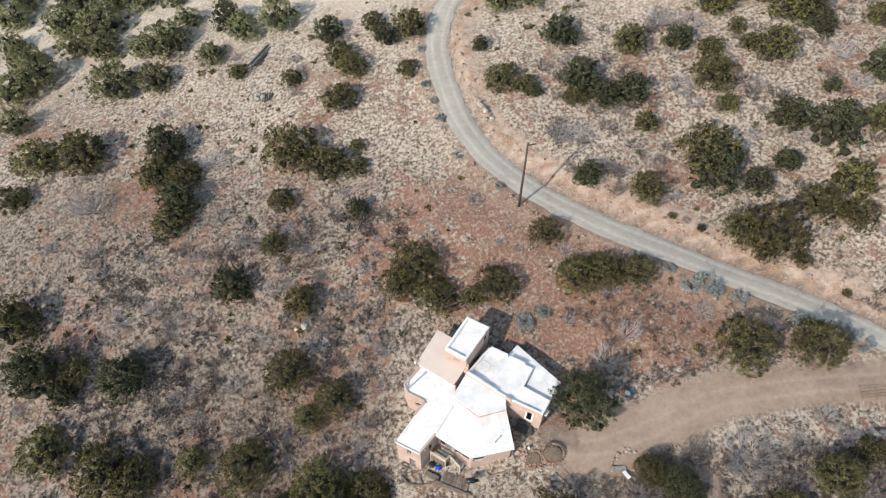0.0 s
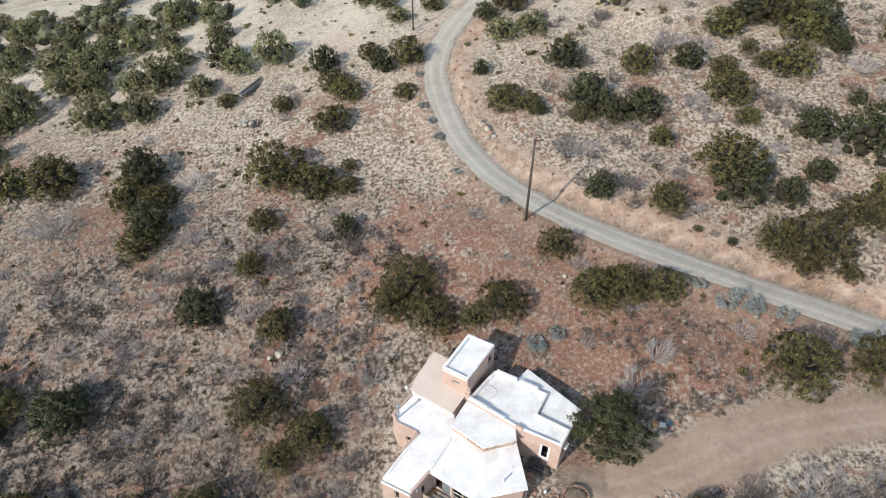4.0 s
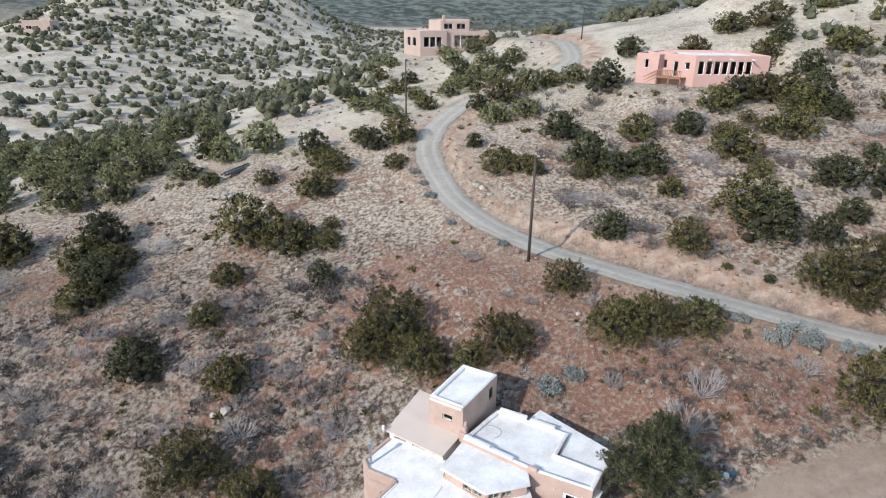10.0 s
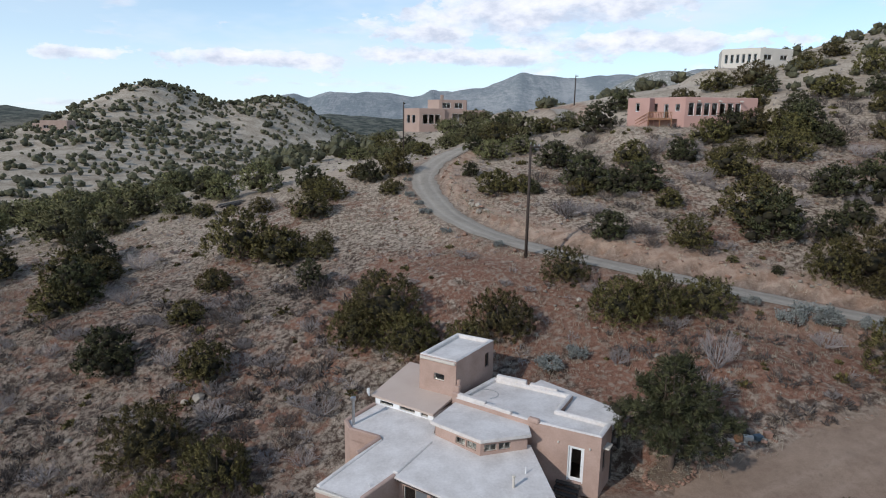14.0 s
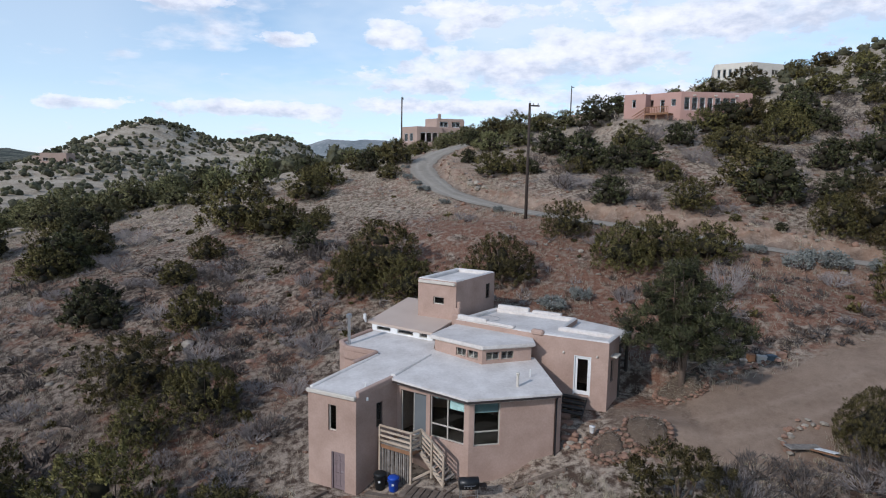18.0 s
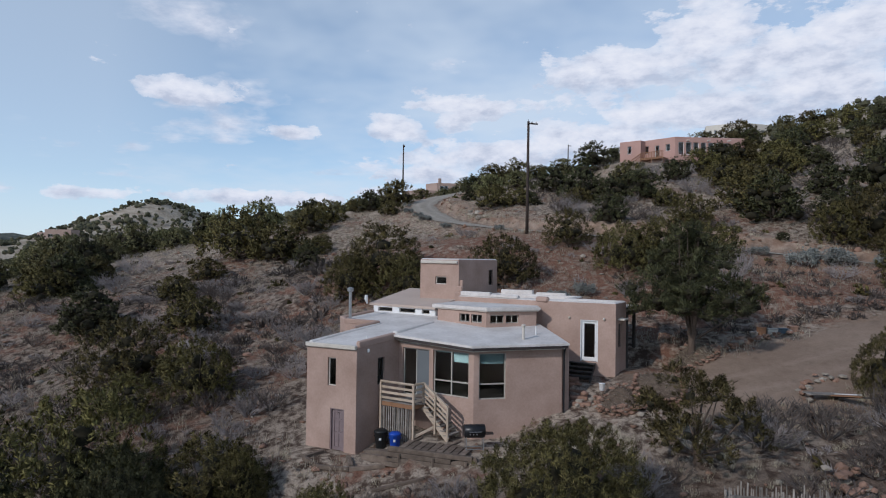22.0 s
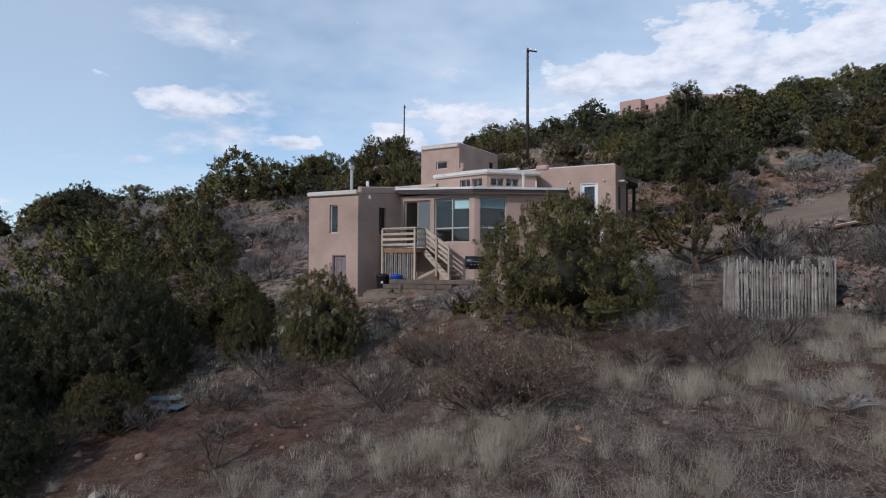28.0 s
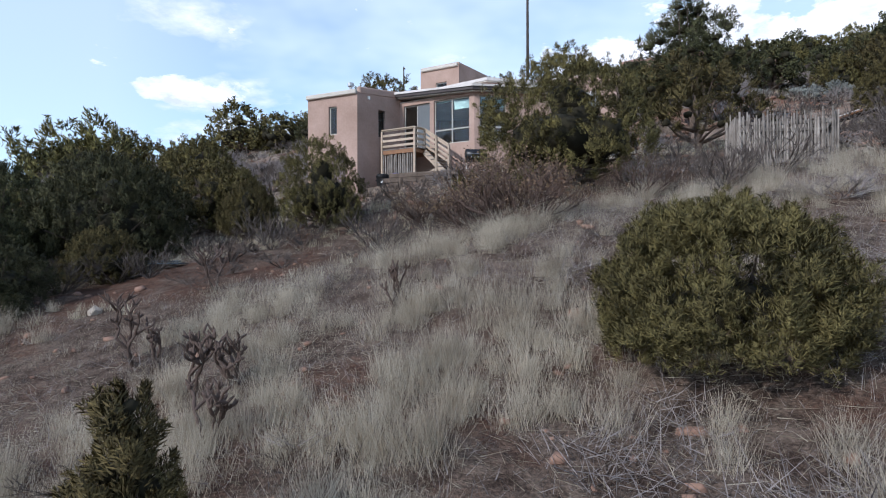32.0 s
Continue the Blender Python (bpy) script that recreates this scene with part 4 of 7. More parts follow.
    part("roof", prism(eave, 0, 0.1, 0.02, low), ROOF_WHITE, house, "white coated low roof over the bay")
    part("fascia", prism(inset_outline(eave, 0.05), 0, 0.13, 0.0, lambda x, y: low(x, y) - 0.1), FASCIA_DARK, house, "dark drip edge under the eave")
    part("soffit", prism(inset_outline(eave, 0.16), 0, 0.06, 0.0, lambda x, y: low(x, y) - 0.23), TRIM_PALE, house)
    part("downspout", tube([(7.06, 22.72, 4.95), (7.02, 22.78, 4.75), (7.02, 22.78, 1.6)], [0.045] * 3, 8), METAL_BLACK, house, "dark downspout at the bay's corner")
    part("buttress", box((7.12, 23.15, 2.6), (0.3, 0.45, 4.9), 0.2, 0, 0, 0.07), STUCCO, house)
    # clerestory
    cler = [(1.25, 27.5), (3.68, 25.62), (6.3, 26.3), (6.2, 27.5), (2.5, 29.9)]
    ats, _, _ = shell(house, cler, 4.8, 6.34, {0: [(1.42, 2.05, 5.7, 6.12), (2.15, 2.8, 5.7, 6.12)], 1: [(0.22, 0.95, 5.7, 6.12), (1.05, 1.75, 5.7, 6.12)]}, parapet=0.0, thick=0.2)
    for i, spans in ((0, ((1.42, 2.05), (2.15, 2.8))), (1, ((0.22, 0.95), (1.05, 1.75)))):
        for u0, u1 in spans:
            window(house, ats[i], u0, u1, 5.7, 6.12, 2, bar=0.035)
    part("roof", prism([(0.95, 27.55), (3.68, 25.4), (6.48, 26.15), (6.5, 27.45), (2.4, 30.05)], 6.36, 6.52, 0.03), ROOF_WHITE, house, "white coated clerestory roof")
    part("fascia", prism([(1.02, 27.55), (3.68, 25.46), (6.42, 26.2), (6.4, 27.4), (2.45, 29.9)], 6.3, 6.37), TRIM_PALE, house)
    # east block with the entrance
    east = [(2.42, 30.0), (6.72, 27.05), (10.1, 25.38), (11.1, 27.0), (8.5, 28.55), (9.66, 30.65), (5.0, 33.2)]
    ats, _, _ = shell(house, east, 2.4, 6.78, {1: [(2.0, 2.9, 3.82, 5.92)], 2: [(0.5, 1.05, 4.55, 5.75)]}, parapet=0.16, thick=0.3, floor=3.8)
    panel_door(house, ats[1], 2.0, 2.9, 3.82, 5.92, PAINT_WHITE, PAINT_WHITE, True, label="white glazed entrance door")
    window(house, ats[2], 0.5, 1.05, 4.55, 5.75, frame_mat=WOOD_DARK)
    part("window_hood", box(ats[2](0.78, 5.98, -0.15), (0.75, 0.35, 0.1), 1.02, 0, 0, 0.02), TRIM_PALE, house, "pale stub of a canale over the side window")
    for u, v in ((1.45, 6.0), (3.2, 6.0)):
        lamp = part("wall_lamp", box(ats[1](u, v, -0.05), (0.1, 0.14, 0.12), -0.46, 0, 0, 0.03), TRIM_PALE, house, "small outdoor wall lamp")
    for k in range(1):
        part("parapet_step", box((6.75 - 0.45 * k, 27.15 + 0.31 * k, 6.85 + 0.05 * k), (0.7, 0.34, 0.3 + 0.1 * k), -0.6, 0, 0, 0.08), STUCCO, house)
    for p, q, h in (((2.6, 30.05), (4.2, 28.95), 0.18), ((4.2, 28.95), (5.6, 27.95), 0.08), ((5.2, 33.0), (7.0, 32.05), 0.16), ((7.2, 31.95), (8.8, 31.1), 0.06)):
        part("parapet_step", beam((*p, 6.86 + h / 2), (*q, 6.86 + h / 2), 0.3, h + 0.1, 0.04), ROOF_WHITE, house)
    # porch at the back
    porch = [(8.62, 28.6), (11.15, 27.05), (12.44, 29.1), (8.16, 33.6), (6.9, 32.2), (9.6, 30.7)]
    part("roof", prism(porch, 6.28, 6.5, 0.03), ROOF_WHITE, house, "white coated porch roof")
    part("fascia", prism(inset_outline(porch, 0.03), 6.06, 6.28), WOOD_DARK, house)
    for x, y in ((12.2, 29.15), (11.2, 27.25), (10.3, 31.2), (8.4, 33.2)):
        g = ground_z(x, y)
        part("porch_post", tube([(x, y, g - 0.2), (x, y, 6.08)], [0.1, 0.09], 9), WOOD_DARK, house)
    # small things fixed to the roofs
    part("stove_pipe", tube([(-3.6, 29.0, 5.2), (-3.6, 29.0, 5.5), (-3.6, 29.0, 7.0)], [0.17, 0.085, 0.085], 12), METAL_GREY, house, "dull metal stove pipe with a flared foot")
    part("pipe_cap", tube([(-3.6, 29.0, 7.0), (-3.6, 29.0, 7.05), (-3.6, 29.0, 7.22), (-3.6, 29.0, 7.27)], [0.1, 0.17, 0.17, 0.05], 10), METAL_GREY, house)
    part("flashing", tube([(-3.6, 29.0, 5.26), (-3.6, 29.0, 5.5)], [0.24, 0.13], 10), ROOF_WHITE, house)
    part("vent_pipe", tube([(5.2, 23.1, 5.2), (5.2, 23.1, 5.85)], [0.07, 0.065], 9), TRIM_PALE, house)
    part("vent_cap", tube([(5.2, 23.1, 5.82), (5.2, 23.1, 5.9), (5.2, 23.1, 5.95)], [0.06, 0.11, 0.09], 9), TRIM_PALE, house)
    part("vent_pipe", tube([(5.95, 24.2, 5.3), (5.95, 24.2, 5.75)], [0.03, 0.03], 7), PAINT_WHITE, house)
    part("vent_pipe", tube([(-2.0, 23.3, 4.85), (-2.0, 23.3, 5.3)], [0.03, 0.03], 7), PAINT_WHITE, house)
    part("vent_pipe", tube([(-2.9, 26.2, 4.85), (-2.9, 26.2, 5.4)], [0.045, 0.045], 7), METAL_GREY, house)
    part("roof_camera", tube([(-2.95, 31.45, 6.2), (-3.0, 31.4, 6.45), (-3.0, 31.4, 6.7)], [0.05, 0.1, 0.09], 8), PAINT_WHITE, house, "small white device at the roof's corner")
    part("wall_box", box((-1.83, 22.55, 4.75), (0.1, 0.1, 0.16), 0.87, 0, 0, 0.015), PAINT_WHITE, house)
    cord = [(4.2 + 0.9 * math.cos(t), 30.9 + 0.7 * math.sin(t), 6.66) for t in (k * 0.35 - 1.2 for k in range(12))]
    part("cable", tube(cord, [0.014] * 12, 5), METAL_GREY, house, "thin cable lying on the roof")
    # timber entrance steps
    return house


build_house()


def entrance_steps():
    ob = empty("entrance_steps", (8.15, 25.3, 3.2), "dark open timber steps up to the entrance door", "steps")
    d, out = Vector((0.896, -0.443, 0)), Vector((-0.443, -0.896, 0))
    base = Vector((8.62, 26.02, 0))
    for k in range(4):
        c = base + out * (0.15 + 0.28 * k)
        part("tread", box(c + Vector((0, 0, 3.76 - 0.17 * k)), (1.35, 0.3, 0.05), math.atan2(d.y, d.x), 0, 0, 0.008), WOOD_DARK, ob)
        part("riser", box(c - out * 0.12 + Vector((0, 0, 3.66 - 0.17 * k)), (1.3, 0.03, 0.14), math.atan2(d.y, d.x)), WOOD_DARK, ob)
    for s in (-0.62, 0.62):
        p, q = base + d * s, base + d * s + out * 1.15
        part("stringer", beam((p.x, p.y, 3.68), (q.x, q.y, 3.02), 0.05, 0.22), WOOD_DARK, ob)


entrance_steps()


def deck():
    ob = empty("deck", (0.0, 22.6, 1.0), "small raised timber deck with a slatted rail and stairs", "deck")
    a, b, c, e = (-1.28, 22.95), (0.24, 22.03), (0.67, 22.5), (-0.3, 24.2)
    z = 2.45
    part("deck_frame", prism([a, b, c, (1.4, 23.1), e], z - 0.2, z - 0.03), WOOD_RED, ob)
    run = (Vector(b) - Vector(a)).normalized()
    side = Vector((-run.y, run.x))
    for k in range(9):
        p = Vector(a) + side * (0.08 + 0.15 * k) + run * (0.08 * k)
        q = p + run * (1.75 + 0.03 * k if k < 6 else 1.6)
        part("deck_board", beam((p.x, p.y, z), (q.x, q.y, z), 0.14, 0.035, 0.004), WOOD_GREY, ob)
    for p, low in ((a, 0.5), (b, 0.6), (c, z - 0.1)):
        part("post", box((*p, (low + 3.3) / 2), (0.09, 0.09, 3.3 - low), math.atan2(run.y, run.x), 0, 0, 0.008), WOOD_LIGHT, ob)
    for p, q in ((a, b), (b, c)):
        d = (Vector(q) - Vector(p)).normalized() * 0.02
        for k in range(4):
            h = z + 0.16 + 0.24 * k
            part("rail", beam((p[0] - d.x, p[1] - d.y, h), (q[0] + d.x, q[1] + d.y, h), 0.035, 0.11), WOOD_LIGHT, ob)
        part("cap_rail", beam((p[0], p[1], 3.34), (q[0], q[1], 3.34), 0.13, 0.04), WOOD_LIGHT, ob)
    # flight of stairs down to the yard
    top, foot = Vector((0.9, 22.75, z)), Vector((2.0, 22.0, 1.1))
    go = Vector((foot.x - top.x, foot.y - top.y, 0)).normalized()
    across = Vector((go.y, -go.x, 0))
    length = (Vector((foot.x, foot.y, 0)) - Vector((top.x, top.y, 0))).length
    for s in (-0.42, 0.42):
        p, q = top + across * s, foot + across * s
        part("stringer", beam((p.x, p.y, z - 0.15), (q.x, q.y, 1.05), 0.045, 0.26), WOOD_LIGHT, ob)
    for k in range(7):
        p = top + go * (length * (k + 0.6) / 7)
        part("tread", box((p.x, p.y, z - 0.17 - k * 0.175), (0.26, 0.95, 0.045), math.atan2(go.y, go.x), 0, 0, 0.006), WOOD_GREY, ob)
    s = 0.45
    p0, p1, p2 = c, (top + go * length * 0.5 + across * s), foot + across * s
    for p, lo, hi in ((p1, 1.2, 2.95), (p2, 0.95, 2.47)):
        part("post", box((p.x, p.y, (lo + hi) / 2), (0.09, 0.09, hi - lo), math.atan2(go.y, go.x), 0, 0, 0.008), WOOD_LIGHT, ob)
    for k in range(4):
        d = 0.22 * k
        part("rail", beam((p0[0], p0[1], 3.26 - d), (p2.x, p2.y, 2.4 - d), 0.035, 0.1), WOOD_LIGHT, ob)
    part("cap_rail", beam((p0[0], p0[1], 3.36), (p2.x, p2.y, 2.5), 0.12, 0.04), WOOD_LIGHT, ob)
    part("brace", beam((0.3, 22.1, 1.05), (1.4, 22.15, 1.6), 0.05, 0.12), WOOD_LIGHT, ob)
    # upright poles screening the space below the deck
    d = Vector(b) - Vector(a)
    rng = random.Random(4)
    for k in range(15):
        p = Vector(a) + d * ((k + 0.5) / 15) + side * 0.05
        r = rng.uniform(0.035, 0.05)
        part("screen_pole", tube([(p.x, p.y, 0.5), (p.x + rng.uniform(-0.02, 0.02), p.y, z - 0.2 - rng.uniform(0, 0.06))], [r, r * 0.85], 7), WOOD_GREY, ob)


deck()

# ---- plants ----


def cards(centres, ahead, side, length, width):
    """Diamond-shaped sprays, one quad each: (n, 4, 3) corners."""
    a = centres
    b = centres + ahead * (length * 0.45)[:, None] + side * width[:, None]
    c = centres + ahead * length[:, None]
    d = centres + ahead * (length * 0.45)[:, None] - side * width[:, None]
    return np.stack([a, b, c, d], 1)


def quads_mesh(name, quads, mat):
    me = bpy.data.meshes.new(name)
    n = len(quads)
    me.vertices.add(n * 4), me.loops.add(n * 4), me.polygons.add(n)
    me.vertices.foreach_set("co", quads.reshape(-1).astype(np.float32))
    me.loops.foreach_set("vertex_index", np.arange(n * 4))
    me.polygons.foreach_set("loop_start", np.arange(0, n * 4, 4))
    me.update(calc_edges=True)
    me.materials.append(mat)
    return me


def unit(v):
    return v / np.maximum(np.linalg.norm(v, axis=-1, keepdims=True), 1e-9)


def foliage(rng, lobes, n, size, slim=0.3, lift=0.5, stretch=1.0, per=40, plume=0.05):
    """Slim sprays gathered in upright plumes over the outside of the crown's masses (x, y, z, r); gives their corners and facing."""
    lobes = np.array(lobes)
    tufts = max(1, n // per)
    tries = tufts * 4
    pick = rng.choice(len(lobes), tries, p=lobes[:, 3] ** 2 / (lobes[:, 3] ** 2).sum())
    u = unit(rng.normal(size=(tries, 3)))
    u[:, 2] = np.where(u[:, 2] < -0.45, -u[:, 2], u[:, 2])
    heart = lobes[pick, :3] + u * np.array([1, 1, stretch]) * (lobes[pick, 3] * rng.uniform(0.66, 1.12, tries))[:, None]
    deep = np.zeros(tries, bool)  # buried inside another mass
    for x, y, z, r in lobes:
        deep |= ((heart[:, 0] - x) ** 2 + (heart[:, 1] - y) ** 2 + ((heart[:, 2] - z) / stretch) ** 2) < (0.6 * r) ** 2
    keep = np.argsort(deep, kind="stable")[:tufts]
    heart, u = heart[keep], u[keep]
    axis = unit(0.75 * u + np.array([0, 0, lift]) + 0.25 * rng.normal(size=u.shape))
    r = plume * rng.uniform(0.65, 1.45, tufts)
    k = np.repeat(np.arange(tufts), per)
    m = len(k)
    t = rng.uniform(-0.5, 1.0, m)
    v = unit(rng.normal(size=(m, 3)))
    v = unit(v - axis[k] * (v * axis[k]).sum(1)[:, None])
    at = heart[k] + axis[k] * (t * 1.7 * r[k])[:, None] + v * (r[k] * np.sqrt(rng.uniform(0.05, 1.0, m)) * (1.0 - 0.75 * np.maximum(t, 0)))[:, None]
    ahead = unit(0.9 * axis[k] + 0.6 * v + 0.4 * rng.normal(size=(m, 3)))
    face = unit(0.6 * v + 0.55 * u[k] + 0.35 * axis[k] + 0.35 * rng.normal(size=(m, 3)))
    side = unit(np.cross(face, ahead))
    length = size * rng.uniform(0.6, 1.4, m)
    return cards(at - ahead * (length * 0.4)[:, None], ahead, side, length, length * slim), face


def icosphere():
    """A round lump of 12 corners and 20 faces."""
    bm = bmesh.new()
    bmesh.ops.create_icosphere(bm, subdivisions=1, radius=1.0)
    bm.verts.ensure_lookup_table()
    corners, faces = np.array([tuple(v.co) for v in bm.verts]), np.array([[v.index for v in f.verts] for f in bm.faces])
    bm.free()
    return corners, faces


LUMP, LUMP_FACES = icosphere()


def crown_mesh(rng, lobes, leafage, mat, stretch=1.0, fill=0.74, big=0.0):
    """Sprays over dark inner masses whose colour stands for shade inside the crown, in one mesh; the sprays are shaded
    as rounded plumes.
    """
    quads, face = leafage
    lobes = np.array([q for q in lobes if q[3] > big])
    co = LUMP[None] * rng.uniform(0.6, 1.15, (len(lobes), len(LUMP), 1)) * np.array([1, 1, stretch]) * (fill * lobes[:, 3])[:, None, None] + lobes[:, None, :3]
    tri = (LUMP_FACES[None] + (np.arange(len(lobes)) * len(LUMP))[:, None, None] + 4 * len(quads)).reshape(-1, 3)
    me = bpy.data.meshes.new("crown")
    n = len(quads)
    across = np.cross(quads[:, 1] - quads[:, 3], quads[:, 2] - quads[:, 0])
    quads = np.where(((across * face).sum(1) < 0)[:, None, None], quads[:, [0, 3, 2, 1]], quads)
    me.vertices.add(n * 4 + len(lobes) * len(LUMP)), me.loops.add(n * 4 + tri.size), me.polygons.add(n + len(tri))
    me.vertices.foreach_set("co", np.concatenate([quads.reshape(-1), co.reshape(-1)]).astype(np.float32))
    me.loops.foreach_set("vertex_index", np.concatenate([np.arange(n * 4), tri.ravel()]))
    me.polygons.foreach_set("loop_start", np.concatenate([np.arange(0, n * 4, 4), n * 4 + np.arange(0, tri.size, 3)]))
    me.polygons.foreach_set("use_smooth", np.ones(n + len(tri), bool))
    me.update(calc_edges=True)
    me.materials.append(mat), me.materials.append(INNER_SHADE)
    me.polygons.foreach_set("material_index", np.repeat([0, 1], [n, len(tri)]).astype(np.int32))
    lumps = unit(np.tile(LUMP, (len(lobes), 1)))
    me.normals_split_custom_set_from_vertices(np.concatenate([np.repeat(face, 4, 0), lumps]).astype(np.float32))
    return me


def juniper_lobes(rng, w, h, count, low=-0.8, uneven=0.15):
    """Small masses spread over an uneven dome that is w wide and h high, and the large ones of its dark heart."""
    out = []
    a = rng.uniform(0, 6.28, 4)
    shell = w * 1.25 / math.sqrt(count)
    for i in range(count):
        up = low + (1 - low) * (i + 0.5) / count
        turn = i * 2.39996 + a[0]
        flat = math.sqrt(max(0.0, 1 - (up if up > 0 else 0.62 * up) ** 2))
        bulge = math.sin(2 * turn + a[1] + 1.5 * up) + 0.7 * math.sin(3 * turn - a[2] + 2.5 * up) + 0.6 * math.sin(5 * turn + a[3] - 4 * up) * flat
        reach = (0.93 + uneven * 0.42 * bulge) * rng.uniform(0.9, 1.06)
        r = shell * rng.uniform(0.75, 1.2)
        side = max(0.0, w * 0.5 * reach * flat - r * 0.6)
        out.append((side * math.cos(turn), side * math.sin(turn), max(r * 0.7, h * (0.42 + (0.58 if up > 0 else 0.42) * up * reach) - r * 0.5), r))
    heart = w * 0.21
    out += [(0, 0, h * 0.45, heart * 1.2), (0, 0, h * 0.66, heart * 0.9)] + [(w * 0.17 * math.cos(k * 1.26), w * 0.17 * math.sin(k * 1.26), h * 0.38, heart) for k in range(5)]
    return out


def limbs(rng, lobes, trunk_r, fork, bm=None):
    """A leaning trunk that forks into limbs reaching the masses of the crown."""
    bm = bm or bmesh.new()
    top = max(z for _, _, z, _ in lobes)
    lean = Vector((rng.uniform(-0.1, 0.1), rng.uniform(-0.1, 0.1), 0)) * top
    tube([(0, 0, -0.3), (0.03, 0.0, fork * 0.5), lean * 0.4 + Vector((0, 0, fork)), lean + Vector((0, 0, top * 0.75))], [trunk_r * 1.3, trunk_r, trunk_r * 0.8, trunk_r * 0.2], 8, bm)
    bm.verts.ensure_lookup_table()
    knots = list(bm.verts)[8:24]
    for n, (x, y, z, r) in enumerate(lobes[:14]):
        root = knots[n]
        b = Vector((x, y, z))
        mid = root.co.lerp(b, 0.5) + Vector((rng.uniform(-0.2, 0.2), rng.uniform(-0.2, 0.2), -0.1 * r))
        before = len(bm.verts)
        tube([root.co.lerp(mid, 0.12), mid, b], [trunk_r * 0.45, trunk_r * 0.3, trunk_r * 0.1], 5, bm, cap=False)
        bm.verts.ensure_lookup_table()
        for k in range(5):
            bm.faces.new((root, bm.verts[before + k], bm.verts[before + (k + 1) % 5]))
    return bm


def make_tree(name, label, seed, w, h, count, sprays, size, leaf, trunk_r=0.16, slim=0.2, lift=0.5, fork=0.5, group="junipers on the hillside", category="tree", lobes=None, stretch=1.0, fill=0.7, big=0.0, per=40, plume=0.2):
    rng = np.random.default_rng(seed)
    tree = empty(name, (0, 0, -500), label, category, group)
    big, outer = (big, lobes) if lobes else (w * 0.18, juniper_lobes(rng, w, h, count))
    lobes = outer
    outer = [q for q in lobes if q[3] < big] if big else lobes
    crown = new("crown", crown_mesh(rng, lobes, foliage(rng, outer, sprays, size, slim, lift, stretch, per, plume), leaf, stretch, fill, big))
    trunk = new("trunk", finish(limbs(rng, lobes[-7:] + lobes[:: max(1, len(lobes) // 7)], trunk_r, fork), "trunk", BARK, True))
    crown.parent = trunk.parent = tree
    return tree


def stand(proto, x, y, width, base_width, turn, tall=1.0, sink=0.08):
    """A copy of a plant on the ground at its own size."""
    s = width / base_width
    ob = copy_thing(proto, pose(x, y, ground_z(x, y) - sink * s, 0, 0, turn))
    ob.scale = (s, s, s * tall)
    return ob


def drop(proto):
    for o in (*proto.children_recursive, proto):
        bpy.data.objects.remove(o)


JUNIPER_LABEL = "dense dark olive-green juniper with a rounded uneven crown"
PINON_LABEL = "bushy dark green pinon pine on the slope"
mid_trees = [make_tree("juniper", JUNIPER_LABEL, 40 + k, 5.0, (4.0, 3.6, 4.6, 3.8, 4.2)[k], (58, 64, 52, 60, 68)[k], 6600, 0.225, JUNIPER_LEAF if k != 2 else PINON_AND_SHADED_LEAF, fill=0.55, lift=0.7, per=26, plume=0.21) for k in range(5)]
mid_pines = [make_tree("pinon_pine", PINON_LABEL, 60 + k, 4.2, (4.4, 3.9)[k], 56, 6000, 0.2, PINON_AND_SHADED_LEAF, fill=0.55, lift=0.6, per=26, plume=0.18, group="pinon pines on the hillside") for k in range(2)]
pale_trees = [make_tree("juniper", "yellow-green juniper with a loose rounded crown", 50 + k, 5.0, (3.9, 4.3)[k], 60, 6600, 0.225, SUNLIT_PALE_LEAF, fill=0.55, lift=0.7, per=26, plume=0.22, group="pale junipers on the saddle") for k in range(2)]
# kind 2 takes the darker pinon leaf, so its shade is in the colour
near_trees = [make_tree("juniper", JUNIPER_LABEL, 80 + k, 5.0, (4.1, 4.5, 3.8)[k], (200, 180, 220)[k], 84000, 0.1, PINON_AND_SHADED_LEAF if k == 2 else JUNIPER_LEAF, 0.17, slim=0.08, lift=1.5, fill=0.75, stretch=1.2, per=70, plume=0.11) for k in range(3)]

fine_trees = [make_tree("juniper", JUNIPER_LABEL, 70 + k, 5.0, (4.2, 3.8, 4.6)[k], (110, 120, 100)[k], 15000, 0.185, JUNIPER_LEAF, slim=0.11, lift=0.9, fill=0.6, per=40, plume=0.16) for k in range(3)]
